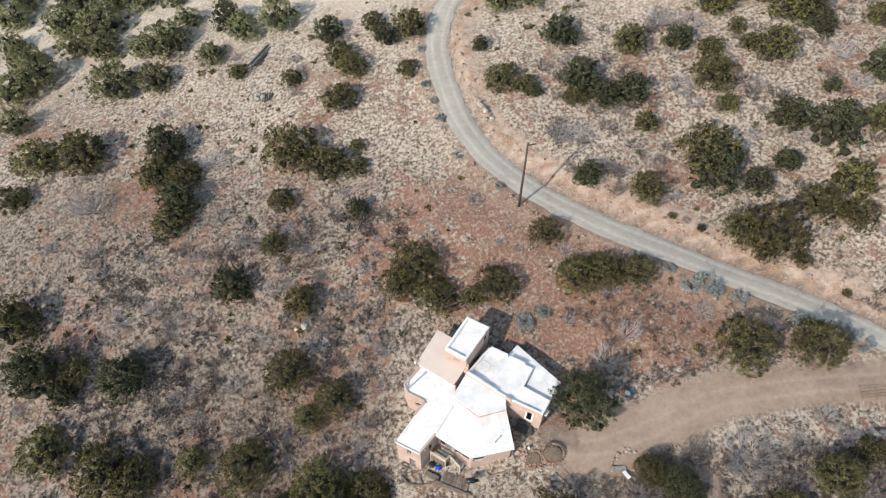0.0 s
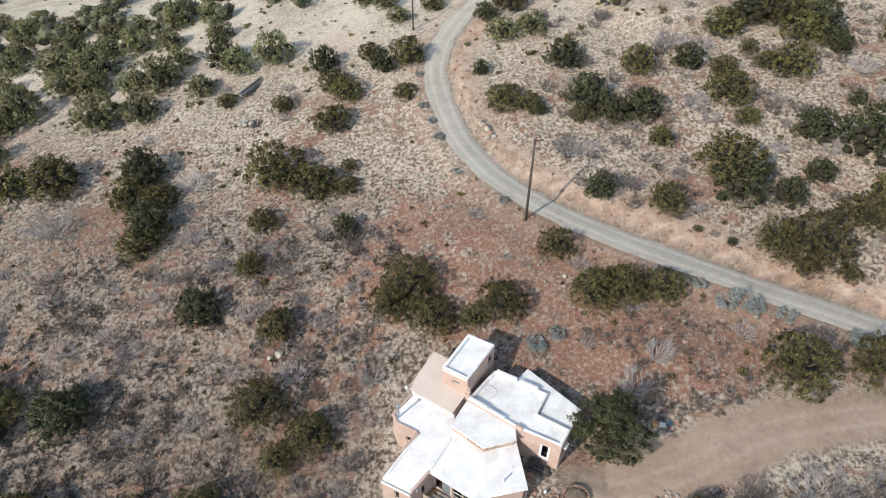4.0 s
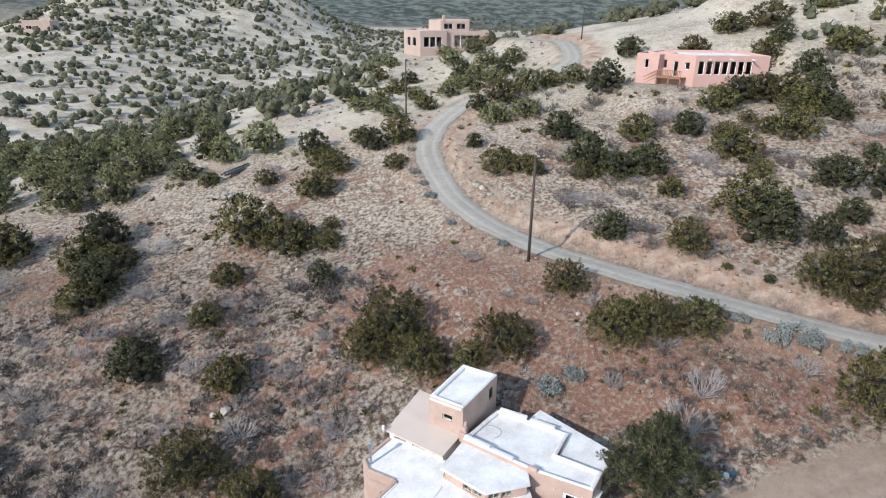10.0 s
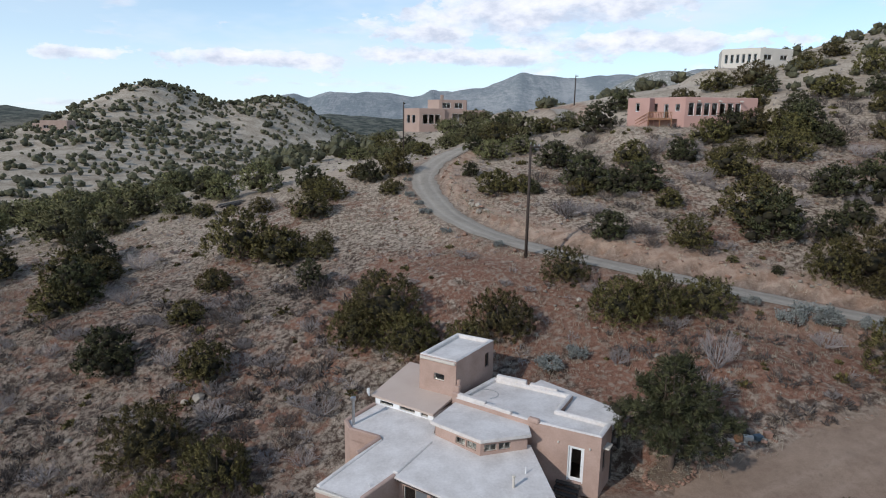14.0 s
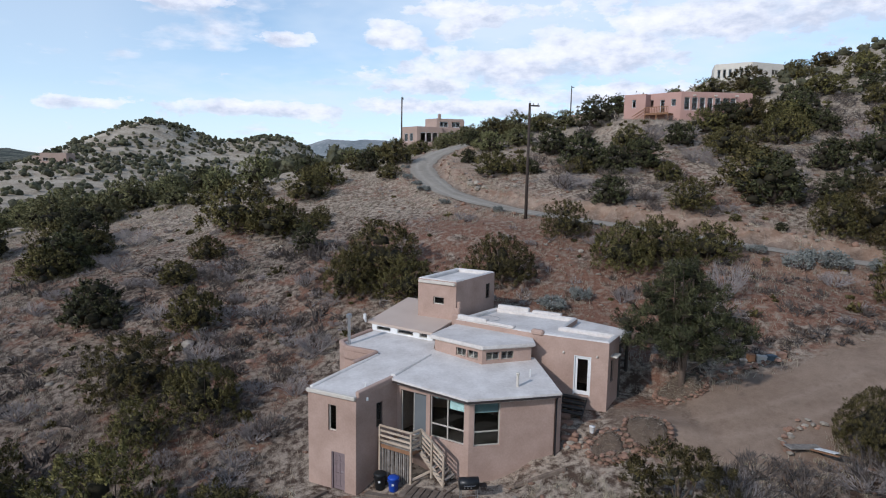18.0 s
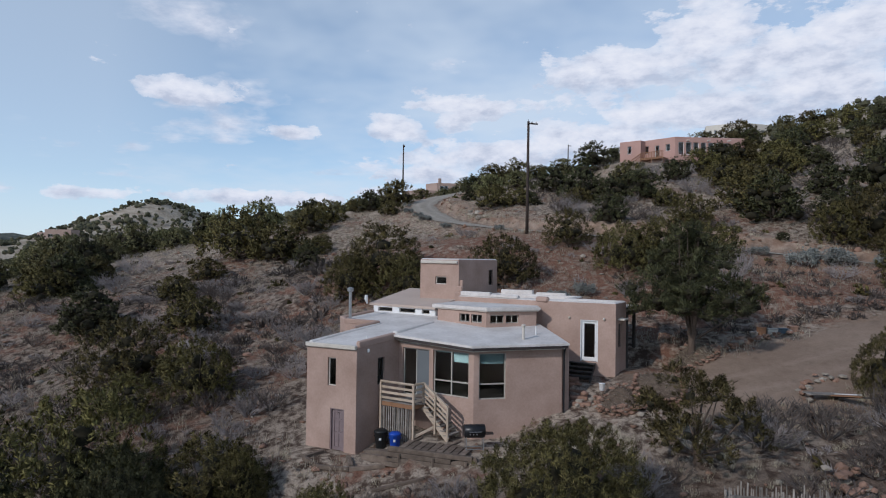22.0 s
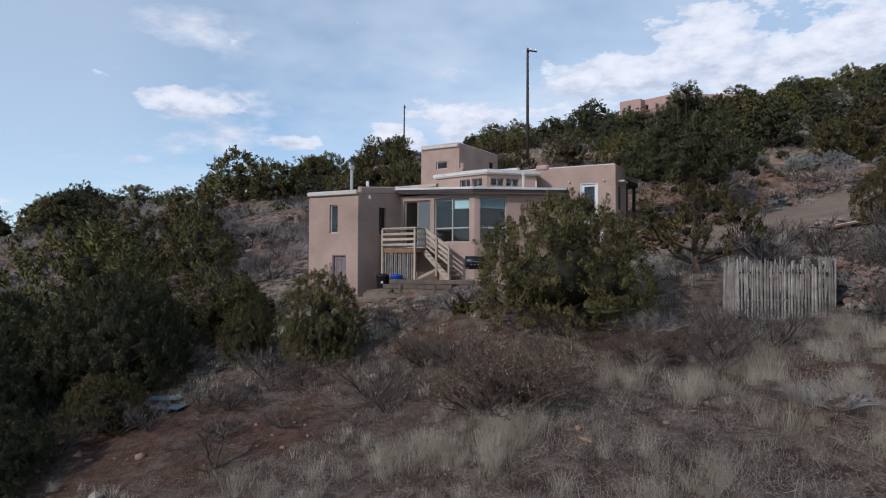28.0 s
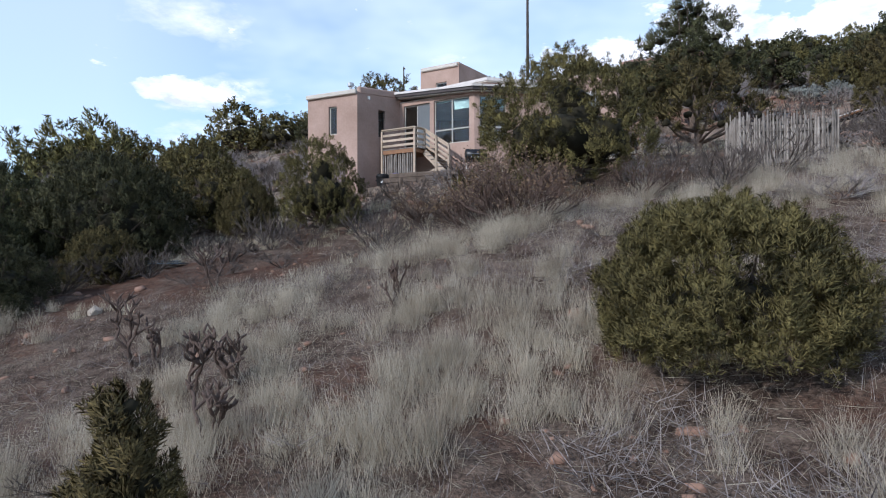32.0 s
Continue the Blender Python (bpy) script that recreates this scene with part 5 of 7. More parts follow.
# x, y, crown width, on the far saddle above the valley
SADDLE_TREES = [
    (-77.3, 101.8, 6.5), (-65.1, 96.8, 7.2), (-57.3, 93.1, 7.9), (-54.9, 87.5, 5.4), (-60.6, 89.6, 5.6), (-65.0, 83.3, 6.7), (-67.6, 80.0, 6.6), (-64.7, 72.6, 4.7), (-50.1, 77.9, 7.0),
    (-43.5, 77.8, 5.3), (-43.3, 85.4, 7.1), (-47.7, 86.0, 4.7), (-41.2, 90.5, 4.2), (-35.3, 81.0, 4.3), (-33.9, 88.4, 5.0), (-30.5, 84.9, 4.8), (-25.1, 86.0, 5.7),
    (-93.0, 127.1, 5.4), (-85.4, 127.7, 5.0), (-71.0, 114.1, 6.2), (-65.2, 117.3, 5.4), (-54.3, 107.4, 5.0), (-47.1, 107.2, 5.6), (-77.6, 107.3, 5.2), (-66.0, 103.8, 5.8), (-60.8, 108.8, 5.0),
    (-45.5, 97.7, 4.8), (-51.8, 99.1, 5.8), (-74.5, 93.2, 5.0), (-39.9, 104.7, 5.0), (-57.6, 100.2, 5.0), (-82.0, 117.0, 5.6), (-88.0, 110.0, 5.2), (-36.4, 97.0, 4.6), (-70.0, 88.6, 5.2),
]
# below the bend of the road
BEND_TREES = [
    (-57.9, 64.4, 6.8), (-51.0, 64.7, 7.0), (-38.4, 64.2, 5.6), (-38.8, 59.9, 5.1), (-35.0, 59.5, 4.6), (-35.0, 55.1, 5.2), (-35.2, 52.0, 4.8), (-20.1, 60.4, 6.9), (-15.4, 58.4, 5.8),
    (-11.2, 58.0, 3.0), (-11.3, 61.2, 2.1), (-10.8, 51.8, 2.7), (-20.9, 54.3, 3.4), (-30.2, 76.6, 2.7), (-21.6, 73.5, 3.0), (-16.7, 81.4, 4.5), (-14.7, 76.1, 4.3), (-12.8, 73.6, 4.2),
    (-14.1, 68.2, 4.8), (-10.2, 81.9, 3.5), (-8.2, 78.2, 3.4), (-4.7, 78.8, 4.7), (-4.8, 71.9, 3.2), (-21.3, 48.3, 3.3),
]
# the open slope west of the house
WEST_TREES = [
    (-26.0, 43.3, 4.9), (-17.0, 40.7, 4.1), (-54.0, 40.4, 6.5), (-60.1, 58.4, 4.8), (-49.0, 33.8, 6.6), (-44.2, 34.3, 3.8), (-37.7, 33.0, 5.6), (-45.1, 31.6, 3.2), (-45.7, 25.5, 5.8),
    (-38.3, 23.0, 6.0), (-34.3, 22.1, 5.1), (-27.8, 23.7, 3.5), (-21.4, 22.5, 6.0), (-17.4, 32.2, 5.7), (-12.1, 29.4, 4.2), (-14.9, 27.4, 3.3), (-13.2, 20.3, 5.8), (-7.8, 20.0, 4.4),
]
# round the house and along the drive
YARD_TREES = [
    (-3.0, 42.6, 6.2), (-5.2, 41.2, 4.6), (-0.9, 39.5, 4.8), (6.1, 40.2, 4.8), (3.3, 39.3, 2.9), (11.9, 45.7, 3.9), (15.3, 40.9, 4.9), (17.8, 41.1, 4.6), (21.8, 40.9, 4.5), (31.8, 32.1, 6.3),
    (39.6, 32.2, 5.5), (37.9, 19.3, 4.6), (33.0, 16.6, 3.8), (28.0, 15.4, 3.6), (42.0, 21.6, 3.4),
]
# above the road
UPPER_TREES = [
    (15.9, 74.5, 4.9), (24.8, 71.7, 4.5), (30.6, 71.3, 3.7), (34.8, 70.1, 3.3), (34.3, 65.4, 5.4), (38.7, 73.3, 2.4), (39.8, 70.2, 2.7), (42.3, 68.6, 5.1), (48.8, 72.2, 3.1), (7.8, 68.3, 4.6),
    (10.8, 66.8, 3.1), (11.8, 66.1, 2.3), (17.8, 66.5, 5.1), (17.0, 64.4, 3.0), (20.6, 64.1, 3.8), (23.9, 64.3, 4.8), (25.3, 60.1, 3.0), (32.0, 54.9, 7.0), (32.3, 52.0, 5.8),
]
BANK_TREES = [
    (42.2, 59.0, 4.8), (46.4, 56.2, 6.2), (41.1, 53.7, 3.1), (17.4, 52.8, 3.5), (24.2, 50.9, 3.9), (37.7, 44.9, 6.8), (34.3, 45.8, 4.3), (43.5, 47.9, 5.3), (47.5, 50.4, 5.2), (47.3, 46.3, 4.2),
    (36.6, 43.2, 2.5), (40.8, 42.4, 2.2), (48.1, 63.1, 2.1), (35.4, 61.5, 2.8), (5.1, 74.4, 2.3), (26.9, 47.9, 1.0), (30.2, 46.5, 1.1), (44.9, 38.5, 1.1),
    (56, 72, 3.8), (60, 79.5, 3.6), (54, 64.5, 4.0), (52.5, 57.5, 4.4), (64, 87, 3.4), (37.4, 51.4, 3.6), (68, 82, 3.4), (54, 51, 4.2), (70, 91, 3.4), (76, 99, 3.6),
]
# on the hill top among the neighbouring houses
CREST_TREES = [
    (8.3, 81.9, 4.4), (12.2, 82.3, 4.4), (23.8, 85.8, 6.1), (20.8, 92.4, 4.1), (40.1, 97.4, 5.0), (48.3, 92.3, 5.3), (50.9, 83.8, 4.6), (39.6, 78.5, 5.0), (36.3, 77.1, 4.9), (42.4, 78.5, 5.1),
    (45.7, 78.6, 5.4), (45.4, 74.2, 5.5), (49.1, 71.4, 2.9), (58.6, 88.7, 6.0), (-1.6, 93.7, 3.6), (2.0, 101.6, 3.9), (5.8, 100.7, 4.8), (9.6, 101.1, 4.4), (31.3, 101.5, 5.0), (48.6, 105.3, 5.5),
    (54.3, 104.2, 6.7), (50.1, 94.1, 5.0), (65.7, 108.6, 4.8), (53.0, 96.8, 4.1), (-6.6, 90.6, 3.5), (-15.7, 111.0, 4.3), (-7.8, 118.0, 4.5), (69.9, 97.3, 5.6), (74.1, 114.9, 5.1), (47.3, 75.0, 5.9),
    (9.5, 88.3, 5.2), (13.6, 91.2, 5.0), (6.2, 86.6, 3.4), (17.2, 93.0, 4.4), (3.6, 108.0, 4.6), (7.6, 112.0, 5.0), (11.8, 108.4, 4.6), (5.0, 121.0, 5.2), (10.0, 127.0, 5.0), (14.4, 118.0, 4.8), (3.0, 134.0, 5.0), (8.0, 139.5, 5.2),
    (-3.4, 104.6, 3.6), (-9.8, 106.5, 4.2), (-12.6, 99.0, 4.0), (-5.6, 125.0, 3.6), (-12.4, 131.0, 4.2), (-9.0, 96.4, 3.8), (1.6, 147.0, 4.2), (-11.0, 146.0, 4.0), (12.0, 149.0, 4.4),
]
rng_trees = random.Random(7)
for patch in (SADDLE_TREES, BEND_TREES, WEST_TREES, YARD_TREES, UPPER_TREES, BANK_TREES, CREST_TREES):
    for x, y, w in patch:
        kind = rng_trees.random()
        proto, base = (rng_trees.choice(mid_trees), 4.9) if kind < 0.78 else (rng_trees.choice(mid_pines), 4.2)
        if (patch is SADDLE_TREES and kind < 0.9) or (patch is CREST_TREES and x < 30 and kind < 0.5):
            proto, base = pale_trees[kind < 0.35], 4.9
        if patch is YARD_TREES or (patch is WEST_TREES and y < 36 and x > -30) or (patch is BANK_TREES and y < 50 and w > 2):
            proto, base = rng_trees.choice(fine_trees), 4.9
        stand(proto, x, y, w, base, rng_trees.uniform(0, 360), rng_trees.uniform(0.88, 1.12) * (0.72 if patch is CREST_TREES else 0.84 if patch in (SADDLE_TREES, BEND_TREES, UPPER_TREES, BANK_TREES) else 0.9))

# junipers close to the last stretch of the flight: x, y, width, kind (2: painted as shaded), turn, height factor
for x, y, w, k, turn, tall in (
    (5.35, 14.0, 5.8, 0, 30, 0.82), (-2.5, 15.0, 2.9, 1, 80, 1.1), (-9.6, 15.6, 5.2, 2, 10, 0.95), (-13.0, 14.6, 5.4, 2, 200, 0.95), (-16.6, 17.5, 5.6, 2, 130, 0.85),
    (-11.2, 19.0, 4.8, 2, 270, 0.9), (-6.6, 19.6, 2.3, 1, 150, 1.1), (-5.4, 16.6, 2.0, 0, 300, 1.2), (-8.2, 12.4, 2.2, 1, 20, 0.8), (20.6, 20.7, 3.2, 1, 250, 1.0), (23.4, 19.0, 4.4, 2, 60, 0.85),
    (-20.5, 13.5, 5.8, 2, 45, 0.9), (-17.8, 10.8, 4.6, 2, 95, 0.8), (-12.2, 11.6, 4.4, 2, 15, 0.85), (-9.4, 9.6, 3.0, 2, 215, 0.8), (-8.9, 8.6, 1.9, 2, 120, 0.75),
):
    stand(near_trees[k], x, y, w, 4.9, turn, tall)


def special_trees():
    """Trees that stand apart by their shape."""
    rng = np.random.default_rng(5)
    # round juniper and a young cone beside the camera
    plumes = []
    for k in range(210):
        t = math.sqrt((k + 0.5) / 210)
        a = k * 2.4
        uneven = 1 + 0.07 * math.sin(2 * a + 1) + 0.05 * math.sin(5 * a)
        dome = 0.95 + 0.8 * (max(0.0, 1 - t**5)) ** 0.5 * uneven * (1 + 0.1 * math.sin(7 * t * math.cos(a) + 1) * math.cos(5 * t * math.sin(a)))
        plumes.append((1.02 * t * uneven * math.cos(a), 1.02 * t * uneven * math.sin(a), dome * rng.uniform(0.84, 1.03) - 0.15, rng.uniform(0.1, 0.16)))
        if t > 0.6:
            for z in (0.2, 0.45, 0.75):
                plumes.append(((1.0 + 0.1 * z) * uneven * math.cos(a + z), (1.0 + 0.1 * z) * uneven * math.sin(a + z), z * rng.uniform(0.7, 1.3), rng.uniform(0.11, 0.16)))
    plumes += [(0.1, 0.0, 0.62, 0.38), (-0.35, 0.2, 0.55, 0.32), (0.35, -0.25, 0.55, 0.32)]
    proto = make_tree("juniper", "low round olive-green juniper bush in dry grass", 101, 2.5, 2.05, 44, 190000, 0.062, JUNIPER_YOUNG, 0.07, 0.06, 1.3, 0.25, lobes=plumes, stretch=1.5, fill=0.8, big=0.3, per=90, plume=0.07)
    stand(proto, 4.6, 1.8, 2.9, 2.5, 40, 0.84)
    drop(proto)
    lobes = [(0.18 * math.cos(k * 2.4) * (1 - k / 16), 0.18 * math.sin(k * 2.4) * (1 - k / 16), 0.18 + 0.085 * k, 0.3 * (1 - k / 19)) for k in range(14)]
    proto = make_tree("juniper", "young cone-shaped juniper seedling in dry grass", 102, 1.2, 1.4, 14, 36000, 0.05, JUNIPER_YOUNG, 0.03, 0.07, 1.2, fork=0.2, lobes=lobes, fill=0.6, per=120, plume=0.05)
    stand(proto, -0.62, -1.1, 1.25, 1.0, 0, 1.0)
    drop(proto)
    # open juniper by the drive, with bare limbs showing
    lobes = [(1.9 * math.cos(a) * f, 1.6 * math.sin(a) * f, z, r) for a, f, z, r in ((0.2, 1, 1.7, 0.55), (1.1, 0.9, 2.2, 0.5), (2.3, 1, 1.8, 0.55), (3.3, 0.95, 2.3, 0.5), (4.2, 1, 1.5, 0.6), (5.2, 0.9, 2.0, 0.55), (0.7, 0.3, 2.9, 0.55), (2.9, 0.4, 3.1, 0.5), (5.0, 0.5, 2.6, 0.5), (5.8, 1.05, 1.2, 0.55), (4.8, 0.9, 0.8, 0.55), (3.6, 0.8, 1.0, 0.6), (2.6, 0.6, 1.4, 0.6), (0.4, 0.5, 2.4, 0.6), (4.0, 0.3, 2.6, 0.6), (1.6, 0.5, 1.6, 0.6))]
    proto = make_tree("juniper", "open-crowned juniper with bare grey limbs beside the drive", 103, 4.3, 3.5, 11, 15000, 0.15, JUNIPER_LEAF, 0.15, slim=0.085, fork=0.8, lobes=lobes, fill=0.3, per=70, plume=0.15)
    stand(proto, 10.9, 17.6, 4.4, 4.3, 0)
    drop(proto)
    # the taller pine beside the house
    lobes = []
    for level in range(9):
        t = level / 8
        for turn in range(12 - level):
            a = turn * 2 * math.pi / (12 - level) + level * 0.9
            reach = 2.85 * (1 - 0.72 * t**1.5) * (1.05, 0.62, 0.95, 0.4)[(turn + level) % 4] * rng.uniform(0.85, 1.12)
            lobes.append((reach * math.cos(a), reach * math.sin(a), 2.3 + 4.1 * t + 0.12 * reach + rng.uniform(-0.2, 0.2), rng.uniform(0.5, 0.66) - 0.12 * t))
    proto = make_tree("pinon_pine", "tall shaggy green pinon pine beside the house", 104, 5.8, 6.6, 46, 46000, 0.19, PINON_AND_SHADED_LEAF, 0.17, fill=0.6, slim=0.07, lift=0.35, stretch=0.6, fork=2.2, lobes=lobes, per=60, plume=0.2)
    stand(proto, 14.45, 26.8, 5.8, 5.6, 0)
    drop(proto)


special_trees()


SEGMENTS = {}


def bare_shrub(name, label, seed, w, h, stems, depth, mat, leaves=None, group="leafless shrubs on the slope", twig=0.022):
    """A many-stemmed shrub of forking twigs, with or without small leaves."""
    rng = random.Random(seed)
    bm, tips, segments = bmesh.new(), [], []

    def grow(p, d, length, r, level):
        q = p + d * length * 0.5 + Vector((rng.uniform(-1, 1), rng.uniform(-1, 1), rng.uniform(-0.4, 0.8))) * length * 0.1
        e = p + d * length
        segments.append((*p, *e, r))
        tube([p, q, e], [r, r * 0.8, r * 0.55], 3, bm, cap=False)
        if level == 0:
            tips.append(e)
            return
        for _ in range(rng.choice((2, 3, 3))):
            turn = Vector((rng.uniform(-1, 1), rng.uniform(-1, 1), rng.uniform(-0.35, 0.9)))
            grow(p + d * length * rng.uniform(0.55, 1.0), (d + turn * 0.75).normalized(), length * rng.uniform(0.55, 0.8), r * 0.6, level - 1)

    for k in range(stems):
        a = 6.28 * k / stems + rng.uniform(-0.3, 0.3)
        d = Vector((math.cos(a) * w / h * 0.55, math.sin(a) * w / h * 0.55, rng.uniform(0.5, 1.1))).normalized()
        grow(Vector((0.1 * math.cos(a), 0.1 * math.sin(a), -0.05)), d, h * rng.uniform(0.38, 0.55), twig, depth)
    SEGMENTS[label] = np.array(segments)
    shrub = empty(name, (0, 0, -500), label, "shrub", group)
    ob = new("branchwork", finish(bm, "branchwork", mat))
    ob.parent = shrub
    if leaves:
        g = np.random.default_rng(seed)
        c = np.repeat(np.array([tuple(t) for t in tips]), leaves[1], 0)
        c = c + g.normal(size=c.shape) * 0.09
        ahead = unit(g.normal(size=c.shape) + np.array([0, 0, 0.6]))
        size = leaves[2] * g.uniform(0.6, 1.4, len(c))
        ob = new("leafage", quads_mesh("leafage", cards(c, ahead, unit(np.cross(ahead, g.normal(size=c.shape))), size, size * 0.35), leaves[0]))
        ob.parent = shrub
    return shrub


grey_shrubs = [bare_shrub("bare_shrub", "leafless grey-brown shrub of fine forking twigs", 20 + k, 3.0, 1.5, 16, 4, TWIG_GREY, group="leafless grey shrubs", twig=0.034) for k in range(3)]
dark_shrubs = [bare_shrub("bare_shrub", "leafless dark grey-brown shrub of fine forking twigs", 25 + k, 2.8, 1.7, 15, 3, TWIG_DARK, group="leafless dark shrubs") for k in range(2)]
sage_shrubs = [bare_shrub("sagebrush", "pale silvery sagebrush with small leaves", 30 + k, 2.6, 1.0, 13, 3, TWIG_GREY, (SAGE, 7, 0.13), "sagebrush along the road") for k in range(2)]
GREY_SHRUBS = [
    (14.4, 58.8, 4.3), (16.7, 59.1, 4.1), (30.2, 64.6, 4.3), (31.5, 62.4, 3.5), (21.6, 53.9, 2.7), (28.8, 75.0, 5.1), (32.8, 74.4, 4.2), (-31.5, 61.5, 4.9), (-47.8, 56.2, 6.6), (-29.0, 52.8, 3.9),
    (28.7, 36.8, 3.0), (30.4, 21.9, 6.7), (38.8, 25.1, 3.1), (40.5, 23.2, 2.8), (-33.1, 39.8, 3.8), (-14.6, 35.9, 3.4), (-9.5, 38.2, 2.7), (-20.8, 42.9, 3.2), (-12.5, 54.8, 2.2), (38.0, 57.5, 2.7),
    (50.4, 68.0, 4.4), (51.4, 63.3, 3.9), (43.5, 56.9, 4.0), (-6.7, 34.7, 3.3), (-40.5, 40.3, 3.9), (-32.1, 45.6, 2.3), (-35.6, 41.4, 3.5), (19.1, 39.8, 3.3), (14.1, 44.2, 2.7), (-44.3, 46.4, 3.3),
]
SAGE_SHRUBS = [
    (29.7, 39.9, 3.8), (27.7, 39.7, 2.8), (9.2, 36.7, 2.9), (39.0, 35.2, 3.2), (44.7, 32.9, 3.3), (-0.3, 63.4, 2.0), (-1.2, 66.3, 1.7), (1.9, 57.6, 1.6), (43.2, 34.6, 2.2), (30.3, 39.0, 2.7),
    (6.9, 52.6, 1.4), (-2.4, 69.0, 1.6), (33.0, 38.0, 2.4), (22.0, 43.0, 2.0), (11.4, 37.6, 2.2), (-3.0, 75.4, 1.5), (25.6, 41.6, 2.0),
]
for x, y, w in GREY_SHRUBS:
    stand(rng_trees.choice(grey_shrubs), x, y, w, 3.2, rng_trees.uniform(0, 360), rng_trees.uniform(0.8, 1.2))
for x, y, w in SAGE_SHRUBS:
    stand(rng_trees.choice(sage_shrubs), x, y, w, 2.8, rng_trees.uniform(0, 360), rng_trees.uniform(0.8, 1.2))
for x, y, w, tall in ((17.7, 31.7, 4.6, 1.5), (20.0, 34.1, 3.4, 1.9), (14.0, 36.4, 2.2, 1.3), (8.3, 16.2, 3.0, 1.2), (13.8, 18.6, 3.0, 1.1), (-8.4, 26.6, 2.6, 1.4), (-7.0, 30.4, 2.4, 1.2), (7.2, 12.2, 2.4, 0.8), (1.8, 17.2, 2.6, 0.8), (9.4, 7.2, 2.2, 0.6)):
    stand(grey_shrubs[1], x, y, w, 3.2, rng_trees.uniform(0, 360), tall)


def thicket(name, label, source, places, mat, seed, thick=1.0):
    """Many small shrubs strewn over the slope, a flat twig for each limb, joined."""
    g = np.random.default_rng(seed)
    seg, out = SEGMENTS[source], []
    for x, y, w, tall in places:
        a, s = g.uniform(0, 6.283), w / 3.0
        c, n = math.cos(a), math.sin(a)
        turn = np.array([[c, -n, 0], [n, c, 0], [0, 0, tall]]) * s
        base = np.array([x, y, ground_z(x, y)])
        p, q = seg[:, :3] @ turn.T + base, seg[:, 3:6] @ turn.T + base
        d = unit(q - p)
        side = unit(np.cross(d, g.normal(size=d.shape))) * (np.maximum(seg[:, 6], 0.009) * s * thick)[:, None]
        out.append(np.stack([p - side, p + side, q + side * 0.6, q - side * 0.6], 1))
    return tagged(new(name, quads_mesh(name, np.concatenate(out), mat)), label, "shrubs", kind="stuff")


def strewn(count, xs, ys, small, big, seed, road=3.6):
    rng, out = random.Random(seed), []
    while len(out) < count:
        x, y = rng.uniform(*xs), rng.uniform(*ys)
        if along(ROAD, np.array(x), np.array(y))[0] > road and along(DRIVE, np.array(x), np.array(y))[0] > 3.0 and not (-7 < x < 14 and 18.5 < y < 36) and not (27 < x < 48 and y > 82):
            out.append((x, y, rng.uniform(small, big), rng.uniform(0.6, 1.2)))
    return out


GREY, DARK = "leafless grey-brown shrub of fine forking twigs", "leafless dark grey-brown shrub of fine forking twigs"
thicket("low_brush", "low grey leafless brush strewn over the dry slope", GREY, strewn(90, (-55, 52), (14, 82), 0.9, 2.4, 1), TWIG_GREY, 1, 1.3)
thicket("low_brush", "low grey leafless brush on the western slope", GREY, strewn(80, (-46, -5), (13, 52), 1.0, 2.6, 2), TWIG_GREY, 2, 1.3)
thicket("dark_brush", "dark leafless brush on the western slope", DARK, strewn(110, (-46, -5), (13, 50), 1.2, 2.8, 3), TWIG_DARK, 3, 1.6)
thicket("dark_brush", "dark leafless brush above the road", DARK, strewn(170, (13, 60), (47, 90), 1.2, 3.0, 4), TWIG_DARK, 4, 1.8)
thicket("dark_brush", "dark leafless brush below the drive", DARK, strewn(120, (13, 46), (8, 22.5), 1.2, 3.2, 5), TWIG_DARK, 5, 1.6)
thicket("low_brush", "grey leafless brush below the drive", GREY, strewn(50, (14, 46), (9, 23), 1.4, 3.0, 15), TWIG_GREY, 15, 1.0)
thicket("dark_brush", "dark leafless oak brush on the lower slope", DARK, strewn(46, (-11, 10), (9.5, 18), 1.0, 2.4, 17), TWIG_DARK, 17, 1.2)
thicket("low_brush", "low tangled grey-purple brush in the dry grass", DARK, [(x, y, w, 0.55) for x, y, w, _ in strewn(60, (-8, 13), (0, 15), 0.7, 1.6, 16)], TWIG_DARK, 16, 0.5)
proto = bare_shrub("bare_shrub", "large leafless shrub with spreading red-brown twigs", 33, 4.4, 2.6, 14, 4, TWIG_RED, (leaf_material("withered_leaves", (0.1, 0.06, 0.04), (0.24, 0.16, 0.1), 0.1), 2, 0.07), twig=0.05)
stand(proto, 2.9, 8.7, 3.6, 4.4, 20, 0.9)
stand(proto, 3.4, 9.3, 3.4, 4.4, 140, 0.85)
stand(proto, 2.3, 9.2, 2.8, 4.4, 260, 0.8)
stand(proto, 0.9, 13.6, 2.4, 4.4, 120, 0.8)
stand(proto, 6.6, 10.6, 2.6, 4.4, 220, 0.7)
drop(proto)


